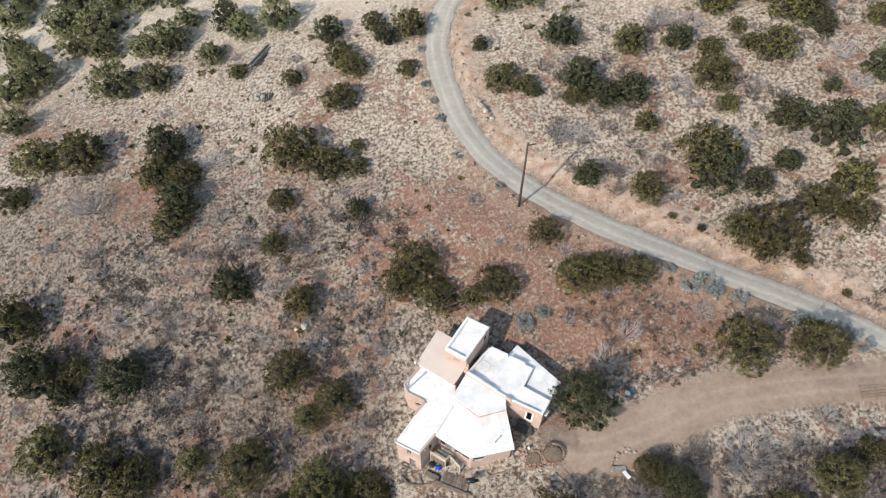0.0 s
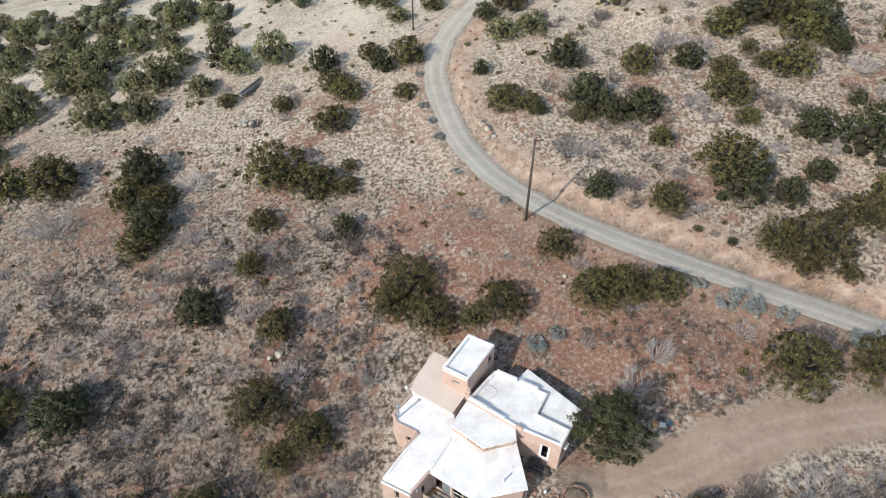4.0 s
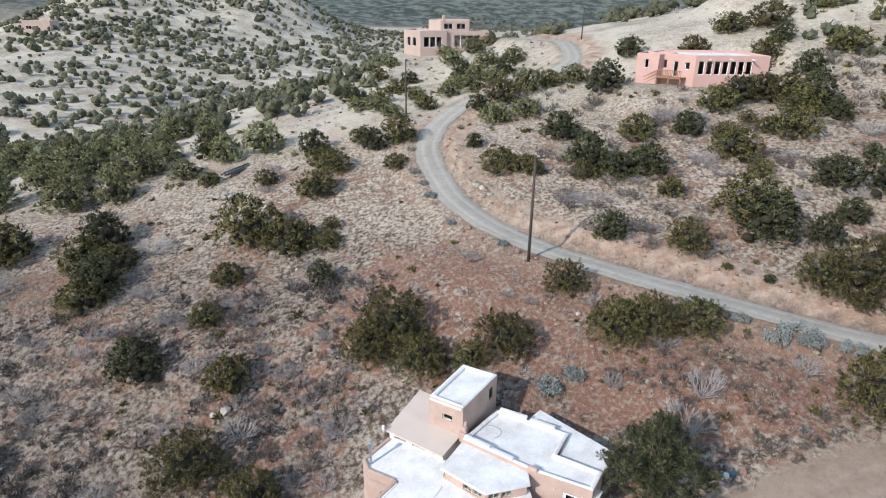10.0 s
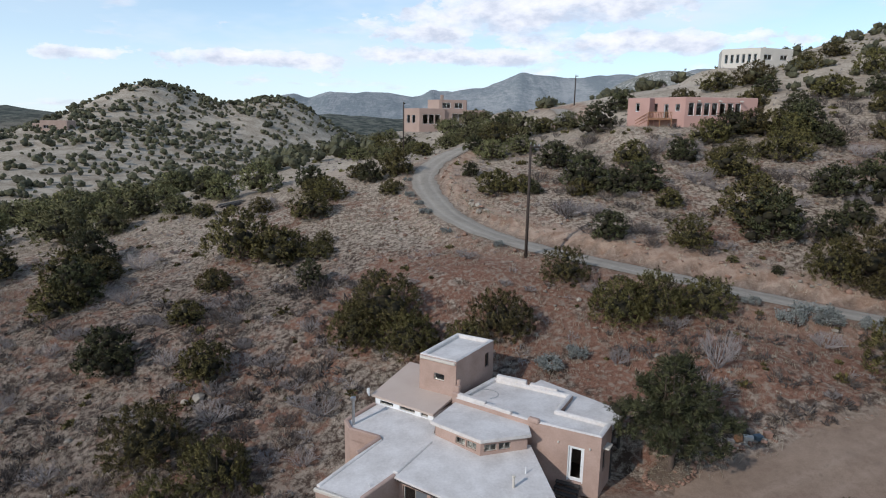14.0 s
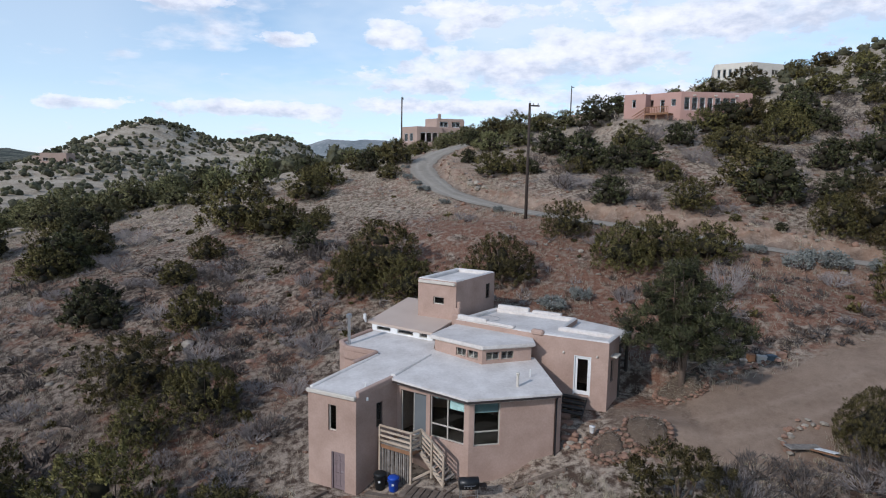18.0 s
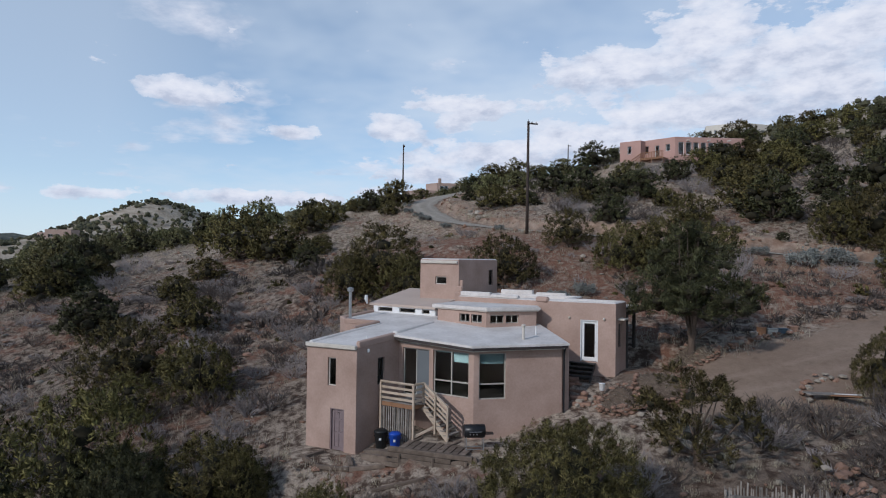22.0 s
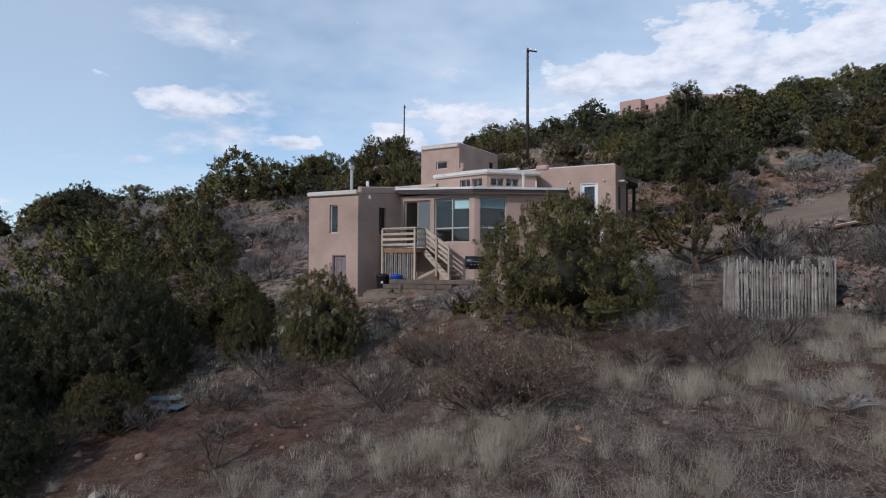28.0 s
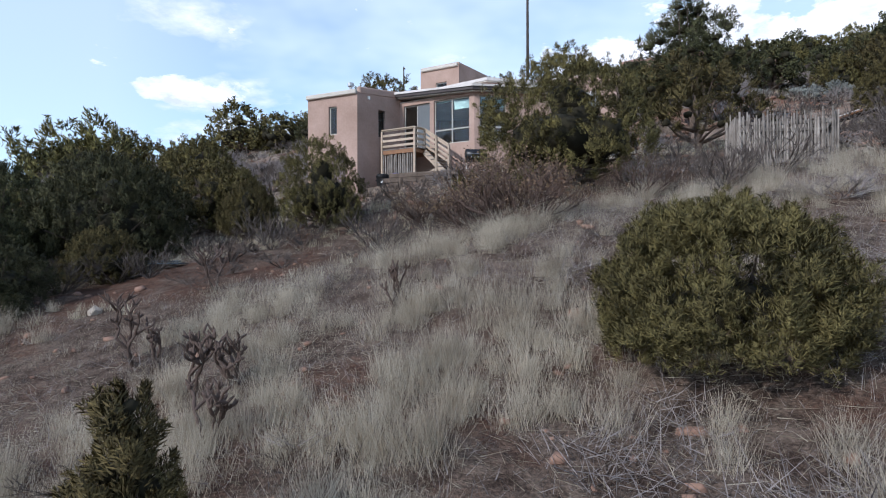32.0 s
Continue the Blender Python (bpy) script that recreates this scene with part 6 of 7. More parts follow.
def scrub(name, label, count, xs, ys, small, big, per, slim, mat, seed, flat=0.7, keep=None):
    """Low clumps of sprays strewn over the slope, joined."""
    g = np.random.default_rng(seed)
    x, y = g.uniform(*xs, count), g.uniform(*ys, count)
    ok = (along(ROAD, x, y)[0] > 2.8) & (along(DRIVE, x, y)[0] > 2.8) & ~((x > -7) & (x < 14) & (y > 18.5) & (y < 36)) & ~((x > 27) & (x < 48) & (y > 82))
    ok &= fbm(x, y, 11.0, 3, seed) > g.uniform(-0.8, 0.6, count)
    if keep is not None:
        ok &= keep(x, y)
    x, y = x[ok], y[ok]
    z, n = height(x, y), len(x)
    w = small * (big / small) ** (g.uniform(0, 1, n) ** 1.6)
    k = np.repeat(np.arange(n), per)
    m = len(k)
    u = unit(g.normal(size=(m, 3)) * np.array([1, 1, 0.8]))
    u[:, 2] = np.abs(u[:, 2])
    lump = 0.75 + 0.35 * np.sin(5 * u[:, 0] + k) * np.cos(4 * u[:, 1] + 1.7 * k)
    at = np.stack([x[k], y[k], z[k] - 0.05 * w[k]], -1) + u * (0.5 * w[k] * lump * g.uniform(0.5, 1.05, m))[:, None] * np.array([1, 1, flat * 1.4])
    ahead = unit(u + 0.6 * g.normal(size=(m, 3)) + np.array([0, 0, 0.5]))
    length = (0.1 + 0.16 * w[k]) * g.uniform(0.7, 1.5, m)
    return tagged(new(name, quads_mesh(name, cards(at - ahead * (length * 0.5)[:, None], ahead, unit(np.cross(ahead, g.normal(size=(m, 3)))), length, length * slim), mat)), label, "shrubs", kind="stuff")


scrub("low_scrub", "small dark green shrubs dotting the slope", 620, (-58, 56), (13, 84), 0.4, 1.5, 70, 0.26, JUNIPER_LEAF, 91)
scrub("grey_scrub", "grey-brown dry shrubs dotting the slope", 1500, (-58, 56), (13, 84), 0.4, 1.7, 60, 0.07, TWIG_GREY, 92)
scrub("grey_scrub", "grey-brown dry shrubs on the hill top", 1500, (-80, 95), (84, 150), 0.5, 2.0, 40, 0.1, TWIG_GREY, 97)
scrub("low_scrub", "small dark green shrubs on the hill top", 900, (-95, 95), (78, 150), 0.6, 1.8, 60, 0.26, JUNIPER_LEAF, 98)
scrub("dark_scrub", "dark dry shrubs on the western slope", 1500, (-46, -4), (12, 52), 0.7, 2.8, 66, 0.12, TWIG_DARK, 93)
scrub("dark_scrub", "dark dry shrubs above the drive", 420, (14, 50), (29, 47), 0.6, 2.4, 60, 0.1, TWIG_DARK, 95)
scrub("dark_scrub", "dark dry shrubs below the drive", 620, (13, 46), (8, 22.5), 0.7, 2.4, 60, 0.12, TWIG_DARK, 96)
scrub("pale_tussocks", "pale straw tussocks on the slope", 1600, (-56, 54), (14, 84), 0.3, 0.9, 36, 0.07, GRASS, 94, 0.55)


def cholla(seed, h):
    """A jointed cane cactus, joint by joint."""
    rng = random.Random(seed)
    cactus = empty("cholla_cactus", (0, 0, 0), "withered brown cane cholla cactus in dry grass", "cactus", "cane cacti")

    def grow(p, d, length, r, level):
        e = p + d * length
        q = (p + e) / 2 + Vector((rng.uniform(-1, 1), rng.uniform(-1, 1), 0)) * r * 0.6
        part("cane_joint", tube([p, p + (q - p) * 0.3, q, e], [r * 0.6, r, r * 1.05, r * 0.5], 7), CACTUS, cactus)
        if level:
            for _ in range(rng.choice((1, 2, 2, 3))):
                t = Vector((rng.uniform(-1, 1), rng.uniform(-1, 1), rng.uniform(0.0, 1.0)))
                grow(e - d * r * 0.4, (d * 0.65 + t).normalized(), length * rng.uniform(0.55, 0.9), r * 0.86, level - 1)

    for k in range(2):
        grow(Vector((0, 0, -0.05)), Vector((rng.uniform(-0.45, 0.45), rng.uniform(-0.45, 0.45), 1)).normalized(), h * 0.33, 0.029, 4)
    return cactus


for n, (x, y, h) in enumerate(((-1.84, 3.0, 1.15), (-3.45, 4.7, 1.2), (0.57, 4.5, 1.05), (-3.84, 9.2, 1.3), (-1.3, 2.9, 0.95), (-2.9, 4.4, 0.8), (-1.03, 1.3, 0.95))):
    c = cholla(50 + n, h)
    c.location = (x, y, ground_z(x, y) - 0.03)


def grass(name, label, count, xs, ys, blades, tall, wide, seed, keep=None, clump=0.12, mat=None, sprawl=0.38):
    """Tufts of dry blades strewn over a stretch of ground, joined."""
    g = np.random.default_rng(seed)
    x, y = g.uniform(*xs, count), g.uniform(*ys, count)
    patchy = fbm(x, y, 7.0, 3, seed)
    ok = patchy > g.uniform(-0.9, 0.5, count)
    road, _ = along(ROAD, x, y)
    drive, _ = along(DRIVE, x, y)
    ok &= (road > 2.3) & (drive > 2.4) & ~((x > -5.2) & (x < 12.6) & (y > 21) & (y < 35))
    ok &= ~((x > -2.5) & (x < 5) & (y > 19.5) & (y < 24)) & (((x + 5) / 4.2) ** 2 + ((y - 11) / 2.0) ** 2 > 1)
    if keep is not None:
        ok &= keep(x, y)
    x, y = x[ok], y[ok]
    z = height(x, y) - 0.02
    n = len(x)
    size = g.uniform(0.55, 1.35, n)
    k = np.repeat(np.arange(n), blades)
    m = len(k)
    a, spread = g.uniform(0, 6.283, m), g.uniform(0.03, sprawl, m)
    root = np.stack([x[k] + clump * size[k] * g.normal(size=m) * 0.5, y[k] + clump * size[k] * g.normal(size=m) * 0.5, z[k]], -1)
    ahead = unit(np.stack([np.cos(a) * spread, np.sin(a) * spread, np.ones(m)], -1))
    length = tall * size[k] * g.uniform(0.5, 1.2, m)
    side = unit(np.cross(ahead, g.normal(size=(m, 3))))
    bend = np.stack([np.cos(a), np.sin(a), -0.3 * np.ones(m)], -1) * (length * g.uniform(0.0, 0.35, m))[:, None]
    w = wide * g.uniform(0.7, 1.3, m)
    quads = np.stack([root - side * w[:, None], root + side * w[:, None], root + ahead * (length * 0.6)[:, None] + side * (w * 0.6)[:, None] + bend * 0.6, root + ahead * length[:, None] + bend], 1)
    return tagged(new(name, quads_mesh(name, quads, mat or GRASS)), label, "grass", kind="stuff")


grass("dry_grass", "tufts of straw-coloured dry bunch grass", 900, (-11, 13), (-3.5, 11), 210, 0.55, 0.0021, 3, clump=0.24, sprawl=0.42, keep=lambda x, y: fbm(x, y, 2.6, 2, 77) > 0.05 * y - 0.4)
grass("dry_grass", "pale bunch grass in a dense drift on the open slope", 300, (-3.5, 4.5), (0.5, 8.5), 200, 0.5, 0.0021, 13, clump=0.22, sprawl=0.36, keep=lambda x, y: fbm(x, y, 1.8, 2, 78) > 0.0)
grass("dry_grass", "thin greyish bunch grass between the tufts", 1500, (-11, 13), (-3.5, 13), 40, 0.34, 0.0019, 11, clump=0.34, sprawl=0.8, mat=GRASS_GREY, keep=lambda x, y: fbm(x, y, 1.5, 2, 79) > -0.1)
grass("dry_grass", "short straw-coloured grass between the tufts", 2600, (-11, 13), (-3.5, 12), 14, 0.2, 0.002, 8, clump=0.3, sprawl=1.2, keep=lambda x, y: fbm(x, y, 1.5, 2, 80) > -0.1)
grass("straw_litter", "flattened straw and broken stems on the ground", 7000, (-11, 13), (-4, 14), 12, 0.24, 0.0028, 9, clump=0.7, sprawl=9.0, mat=GRASS_GREY)
grass("weed_stems", "brown brittle weed stems standing in the grass", 3000, (-11, 14), (-3.5, 14), 14, 0.36, 0.0022, 12, clump=0.3, sprawl=0.9, mat=TWIG_RED)
# heaps of dead branches in the grass: x, y, radius
HEAPS = [(7.1, 5.4, 1.0), (3.5, 4.6, 0.8), (-1.1, 7.7, 0.9), (6.4, 6.5, 0.8), (3.3, 0.6, 0.9), (0.0, 1.2, 0.7), (4.0, -1.0, 0.9), (2.0, -0.6, 0.6), (-1.2, 0.0, 0.5), (8.3, 3.6, 1.0), (-3.2, 4.4, 0.7)]
in_heap = lambda x, y: np.min([np.hypot(x - hx, y - hy) / r for hx, hy, r in HEAPS], 0) < 0.7 + 0.5 * fbm(x, y, 0.8, 2, 81)
grass("fallen_twigs", "tangled grey dead branches lying in the grass", 9000, (-5, 11), (-3, 10), 7, 0.5, 0.0045, 14, clump=0.6, sprawl=3.2, mat=TWIG_GREY, keep=in_heap)
grass("fallen_twigs", "dark broken twigs under the dead branches", 9000, (-5, 11), (-3, 10), 6, 0.34, 0.0035, 15, clump=0.6, sprawl=4.0, mat=TWIG_DARK, keep=in_heap)
grass("dry_grass", "tufts of straw-coloured dry bunch grass", 1900, (-22, 24), (8, 23), 34, 0.36, 0.004, 4, clump=0.2)
grass("dry_grass", "grey straw-coloured dry grass over the slope", 24000, (-62, 56), (20, 84), 9, 0.38, 0.014, 5, clump=0.36, mat=GRASS_GREY)
grass("verge_grass", "pale dry grass along the edges of the road", 9000, (-8, 46), (34, 96), 16, 0.34, 0.012, 7, lambda x, y: along(ROAD, x, y)[0] < 3.6, clump=0.3)
grass("dead_stalks", "thin grey dead stalks and litter in the grass", 5200, (-13, 16), (-4, 14), 12, 0.26, 0.0028, 6, clump=0.5, sprawl=2.0, mat=TWIG_GREY)


def scatter_stones(name, label, count, xs, ys, small, big, seed, mat, keep=None):
    """Angular stones strewn over the ground, joined."""
    g = np.random.default_rng(seed)
    x, y = g.uniform(*xs, count), g.uniform(*ys, count)
    ok = (along(ROAD, x, y)[0] > 2.0) & (along(DRIVE, x, y)[0] > 2.3) & ~((x > -5) & (x < 12.5) & (y > 21.5) & (y < 35))
    if keep is not None:
        ok &= keep(x, y, g)
    x, y = x[ok], y[ok]
    z = height(x, y)
    n = len(x)
    t = (1 + math.sqrt(5)) / 2
    ico = unit(np.array([(-1, t, 0), (1, t, 0), (-1, -t, 0), (1, -t, 0), (0, -1, t), (0, 1, t), (0, -1, -t), (0, 1, -t), (t, 0, -1), (t, 0, 1), (-t, 0, -1), (-t, 0, 1)], float))
    faces = np.array([(0, 11, 5), (0, 5, 1), (0, 1, 7), (0, 7, 10), (0, 10, 11), (1, 5, 9), (5, 11, 4), (11, 10, 2), (10, 7, 6), (7, 1, 8), (3, 9, 4), (3, 4, 2), (3, 2, 6), (3, 6, 8), (3, 8, 9), (4, 9, 5), (2, 4, 11), (6, 2, 10), (8, 6, 7), (9, 8, 1)])
    size = small * (big / small) ** (g.uniform(0, 1, n) ** 2.2)
    shape = ico[None] * (1 + 0.3 * g.normal(size=(n, 12, 1))) * np.stack([g.uniform(0.7, 1.3, n), g.uniform(0.7, 1.3, n), g.uniform(0.35, 0.8, n)], -1)[:, None]
    co = shape * size[:, None, None] * 0.5 + np.stack([x, y, z + size * 0.08], -1)[:, None]
    me = bpy.data.meshes.new(name)
    tri = (faces[None] + (np.arange(n) * 12)[:, None, None]).reshape(-1, 3)
    me.vertices.add(n * 12), me.loops.add(tri.size), me.polygons.add(len(tri))
    me.vertices.foreach_set("co", co.ravel().astype(np.float32))
    me.loops.foreach_set("vertex_index", tri.ravel())
    me.polygons.foreach_set("loop_start", np.arange(0, tri.size, 3))
    me.update(calc_edges=True)
    me.materials.append(mat)
    return tagged(new(name, me), label, "stones", kind="stuff")


scatter_stones("loose_stones", "small reddish stones strewn over the slope", 4200, (-48, 50), (14, 78), 0.1, 0.5, 61, STONE_RED)
scatter_stones("loose_stones", "pale broken stones on the slope", 1500, (-48, 50), (14, 78), 0.1, 0.5, 62, STONE_PALE)
scatter_stones("loose_stones", "small reddish stones in the grass", 900, (-13, 18), (-3, 16), 0.04, 0.25, 63, STONE_RED)
scatter_stones("bank_stones", "pale red stones along the road cut", 1500, (-6, 50), (36, 92), 0.12, 0.7, 64, STONE_RED, lambda x, y, g: (along(ROAD, x, y)[0] < 4.2))


def far_woods():
    """Distant junipers on the valley's far side and the crest, joined."""
    g = np.random.default_rng(9)
    corners, faces, total = [], [], 0
    sprays = []
    for count, lumps, per, xs, ys, size, keep in (
        (9500, 2, 0, (-420, 40), (190, 560), 3.3, lambda x, y: np.hypot(x, y) > 190),
        (380, 9, 90, (-150, 60), (84, 190), 4.1, lambda x, y: (y > 100) & ((x < -14) | (y > 140)) & ~((np.abs(x + 1) < 13) & (np.abs(y - 158) < 14))),
        (460, 7, 60, (54, 190), (60, 230), 2.7, lambda x, y: ~((x < 82) & (y > 116) & (y < 140)) & (np.hypot(x - 37, y - 88) > 14)),
        (2600, 2, 8, (-20, 520), (190, 1050), 4.4, lambda x, y: x > -20),
    ):
        x, y = g.uniform(*xs, count), g.uniform(*ys, count)
        ok = keep(x, y) & (along(ROAD, x, y)[0] > 4) & (fbm(x, y, 45, 3, 77) > g.uniform(-1.2, 0.6, count))
        x, y = x[ok], y[ok]
        z, n = height(x, y), len(x)
        w = size * g.uniform(0.5, 1.3, n)
        # rounded masses
        k = np.repeat(np.arange(n), lumps)
        m = len(k)
        off = g.normal(size=(m, 3)) * np.array([0.24, 0.24, 0.13]) * (0 if lumps == 1 else 1)
        r = w[k] * g.uniform(0.24, 0.42, m) * (1.15 if lumps < 3 else 0.8)
        heart = np.stack([x[k], y[k], z[k] + 0.34 * w[k]], -1) + off * w[k][:, None]
        co = heart[:, None] + LUMP[None] * (r[:, None] * g.uniform(0.7, 1.2, (m, len(LUMP))))[..., None] * np.array([1, 1, 0.9])
        faces.append((LUMP_FACES[None] + (np.arange(m) * len(LUMP))[:, None, None]).reshape(-1, 3) + total)
        corners.append(co.reshape(-1, 3))
        total += m * len(LUMP)
        if per:
            k = np.repeat(np.arange(m), max(1, per // lumps))
            u = unit(g.normal(size=(len(k), 3)))
            u[:, 2] = np.abs(u[:, 2])
            at = heart[k] + u * (r[k] * g.uniform(0.8, 1.15, len(k)))[:, None]
            ahead = unit(u + 0.7 * g.normal(size=u.shape) + np.array([0, 0, 0.6]))
            length = r[k] * g.uniform(0.35, 0.7, len(k))
            sprays.append(cards(at - ahead * (length * 0.4)[:, None], ahead, unit(np.cross(ahead, g.normal(size=u.shape))), length, length * 0.25))
    me = bpy.data.meshes.new("far_junipers")
    me.from_pydata(np.concatenate(corners), [], np.concatenate(faces))
    me.materials.append(HAZED_LEAF)
    tagged(new("far_junipers", me), "distant rounded dark junipers dotting pale dry hills", "trees", kind="stuff")
    tagged(new("far_sprays", quads_mesh("far_sprays", np.concatenate(sprays), HAZED_LEAF)), "ragged outer foliage of the distant junipers", "trees", kind="stuff")


far_woods()
for proto in (*mid_trees, *pale_trees, *fine_trees, *mid_pines, *near_trees, *grey_shrubs, *sage_shrubs, *dark_shrubs):
    drop(proto)

# ---- poles, fences and the neighbouring houses ----


def utility_pole(x, y, top, r=0.15, arm=0.9, yaw=0.3):
    z = ground_z(x, y)
    ob = empty("utility_pole", (x, y, z), "tall dark wooden utility pole with a short crossarm", "pole", "utility poles along the road")
    part("pole", tube([(x, y, z - 0.6), (x + 0.02, y, (z + top) / 2), (x + 0.03, y, top)], [r, r * 0.85, r * 0.68], 12), POLE_WOOD, ob, smooth_faces=True)
    d = Vector((math.cos(yaw), math.sin(yaw), 0))
    c = Vector((x + 0.03, y - 0.14, top - 0.22))
    part("crossarm", beam(c - d * 0.12, c + d * arm, 0.1, 0.12), POLE_WOOD, ob)
    for k in (0.35, 0.85):
        p = c + d * arm * k
        part("insulator", tube([p + Vector((0, 0, 0.05)), p + Vector((0, 0, 0.12)), p + Vector((0, 0, 0.2)), p + Vector((0, 0, 0.24))], [0.03, 0.055, 0.05, 0.02], 8), METAL_GREY, ob)
    part("pole_pin", tube([(x + 0.03, y, top - 0.02), (x + 0.03, y, top + 0.18)], [0.03, 0.025], 7), METAL_GREY, ob)
    return ob


utility_pole(9.1, 49.8, 21.3)
utility_pole(-4.3, 87.3, 25.9, 0.13, 0.5, 1.2)
utility_pole(27.6, 121.5, 32.6, 0.13, 0.5, 0.2)


def coyote_fence():
    ob = empty("coyote_fence", (11.75, 13.5, 0.2), "square enclosure of upright weathered juniper poles", "fence")
    rng = random.Random(12)
    corners = [(10.42, 14.4), (10.25, 13.15), (12.9, 12.7), (13.45, 13.95)]
    sides = list(zip(corners, corners[1:])) + [(corners[3], corners[0])]
    for p, q in sides:
        d = Vector(q) - Vector(p)
        n = int(d.length / 0.092)
        for k in range(n):
            at = Vector(p) + d * ((k + 0.5) / n)
            x, y = at.x + rng.uniform(-0.012, 0.012), at.y + rng.uniform(-0.012, 0.012)
            r, top = rng.uniform(0.022, 0.046), 1.78 + rng.choice((0.0, 0.0, 0.1)) + rng.uniform(-0.16, 0.14)
            z = ground_z(x, y)
            a, b = rng.uniform(-0.03, 0.03), rng.uniform(-0.03, 0.03)
            part("fence_pole", tube([(x, y, z - 0.15), (x + a * 0.5, y + b * 0.5, (z + top) / 2), (x + a, y + b, top)], [r, r * 0.95, r * 0.7], 7), WOOD_GREY, ob)
    for p, q in sides:
        inward = (Vector((11.75, 13.6)) - (Vector(p) + Vector(q)) / 2).normalized() * 0.09
        for z in (0.6, 1.55):
            part("rail", beam((p[0] + inward.x, p[1] + inward.y, z), (q[0] + inward.x, q[1] + inward.y, z), 0.07, 0.09), WOOD_GREY, ob)


coyote_fence()
z = ground_z(12.3, 12.62)
block = empty("concrete_block", (12.3, 12.62, z), "grey concrete block at the foot of the pole fence", "block")
part("block_body", box((12.3, 12.62, z + 0.09), (0.36, 0.2, 0.2), 0.1, 0, 0, 0.015), STONE_PALE, block)


def far_house(name, label, blocks, mat, place, openings, glass_frame=PAINT_WHITE):
    """A flat-roofed house of stepped blocks, each with a parapet; openings by block and side."""
    house = empty(name, place, label, "house", "neighbouring houses")
    ats = []
    for n, (outline, z0, z1) in enumerate(blocks):
        at, _, _ = shell(house, outline, z0, z1, {s: [o[:4] for o in spans] for s, spans in openings.get(n, {}).items()}, parapet=0.3, mat=mat, roof_mat=ROOF_WHITE, depth=0.25)
        for s, spans in openings.get(n, {}).items():
            for o in spans:
                window(house, at[s], *o[:4], columns=o[4] if len(o) > 4 else 1, frame_mat=glass_frame, depth=0.15, bar=0.07)
        ats.append(at)
    return house, ats


def pink_house():
    main = [(30.6, 89.2), (35.4, 84.0), (45.8, 84.6), (45.4, 93.5), (34, 94)]
    left = [(28.7, 88.6), (31.2, 86.5), (35, 90), (31.5, 93.5)]
    row = [(0.5 + 1.12 * k, 1.35 + 1.12 * k, 24.5, 26.3) for k in range(7)]
    house, ats = far_house(
        "pink_house", "long low pink stucco house with dark windows and red deck",
        [(main, 21.8, 27.0), (left, 21.8, 26.9)], STUCCO_PINK, (37, 88, 22.9),
        {0: {1: row, 0: [(2.2, 2.9, 25.0, 26.2), (3.9, 4.6, 24.0, 26.1), (5.6, 6.3, 25.1, 26.1)]}, 1: {0: [(1.2, 1.8, 25.0, 26.2)]}},
    )
    for x in (37.2, 40.2, 43.2):
        part("canale", tube([(x, 84.2, 26.55), (x, 83.4, 26.5)], [0.12, 0.1], 8), TRIM_PALE, house)
    a, b = Vector((31.1, 86.3, 0)), Vector((33.9, 83.3, 0))
    d = (b - a).normalized()
    out = Vector((-d.y, d.x, 0)) * -1
    a, b = Vector((32.2, 87.3, 0)), Vector((34.6, 84.7, 0))
    d = (b - a).normalized()
    out = Vector((d.y, -d.x, 0))
    c = (a + b) / 2 + out * 0.75
    part("deck_floor", box(c + Vector((0, 0, 23.95)), (3.6, 1.6, 0.18), math.atan2(d.y, d.x), 0, 0, 0.01), WOOD_RED, house, "red-brown timber deck")
    e0, e1 = a + out * 1.5, b + out * 1.5
    for k in range(15):
        p = e0.lerp(e1, k / 14)
        part("baluster", box(p + Vector((0, 0, 24.45)), (0.07, 0.07, 0.95), math.atan2(d.y, d.x)), WOOD_RED, house)
    for z in (24.1, 24.95):
        part("deck_rail", beam((e0.x, e0.y, z), (e1.x, e1.y, z), 0.07, 0.1), WOOD_RED, house)
    for k in (0, 0.5, 1):
        p = e0.lerp(e1, k)
        part("deck_post", box(p + Vector((0, 0, 23.2)), (0.14, 0.14, 1.6)), WOOD_RED, house)
    for k in range(7):
        p = e0 - d * (0.25 + 0.3 * k)
        part("stair_tread", box(p + Vector((0, 0, 23.85 - 0.17 * k)) - out * 0.5, (0.3, 1.0, 0.06), math.atan2(d.y, d.x)), WOOD_RED, house)
    q = e0 - d * 2.2
    for z in (0.45, 0.9):
        part("stair_rail", beam((e0.x, e0.y, 24.0 + z), (q.x, q.y, 22.75 + z), 0.06, 0.09), WOOD_RED, house)


pink_house()


def white_house():
    main = [(60.0, 130.6), (66.0, 126.4), (74.0, 128.9), (71.5, 137), (62.6, 138)]
    house, ats = far_house(
        "white_house", "pale two-level stucco house on the hill crest", [(main, 32.0, 38.9)], STUCCO_WHITE, (66, 130, 34.6),
        {0: {0: [(0.6 + 1.1 * k, 1.25 + 1.1 * k, 36.0, 37.8) for k in range(6)], 1: [(1.0, 3.0, 36.6, 37.7, 2), (5.2, 7.0, 36.6, 37.7, 2)]}},
    )
    part("chimney", box((70, 133, 39.3), (0.5, 0.5, 1.2), 0.3, 0, 0, 0.05), STUCCO_WHITE, house)


white_house()


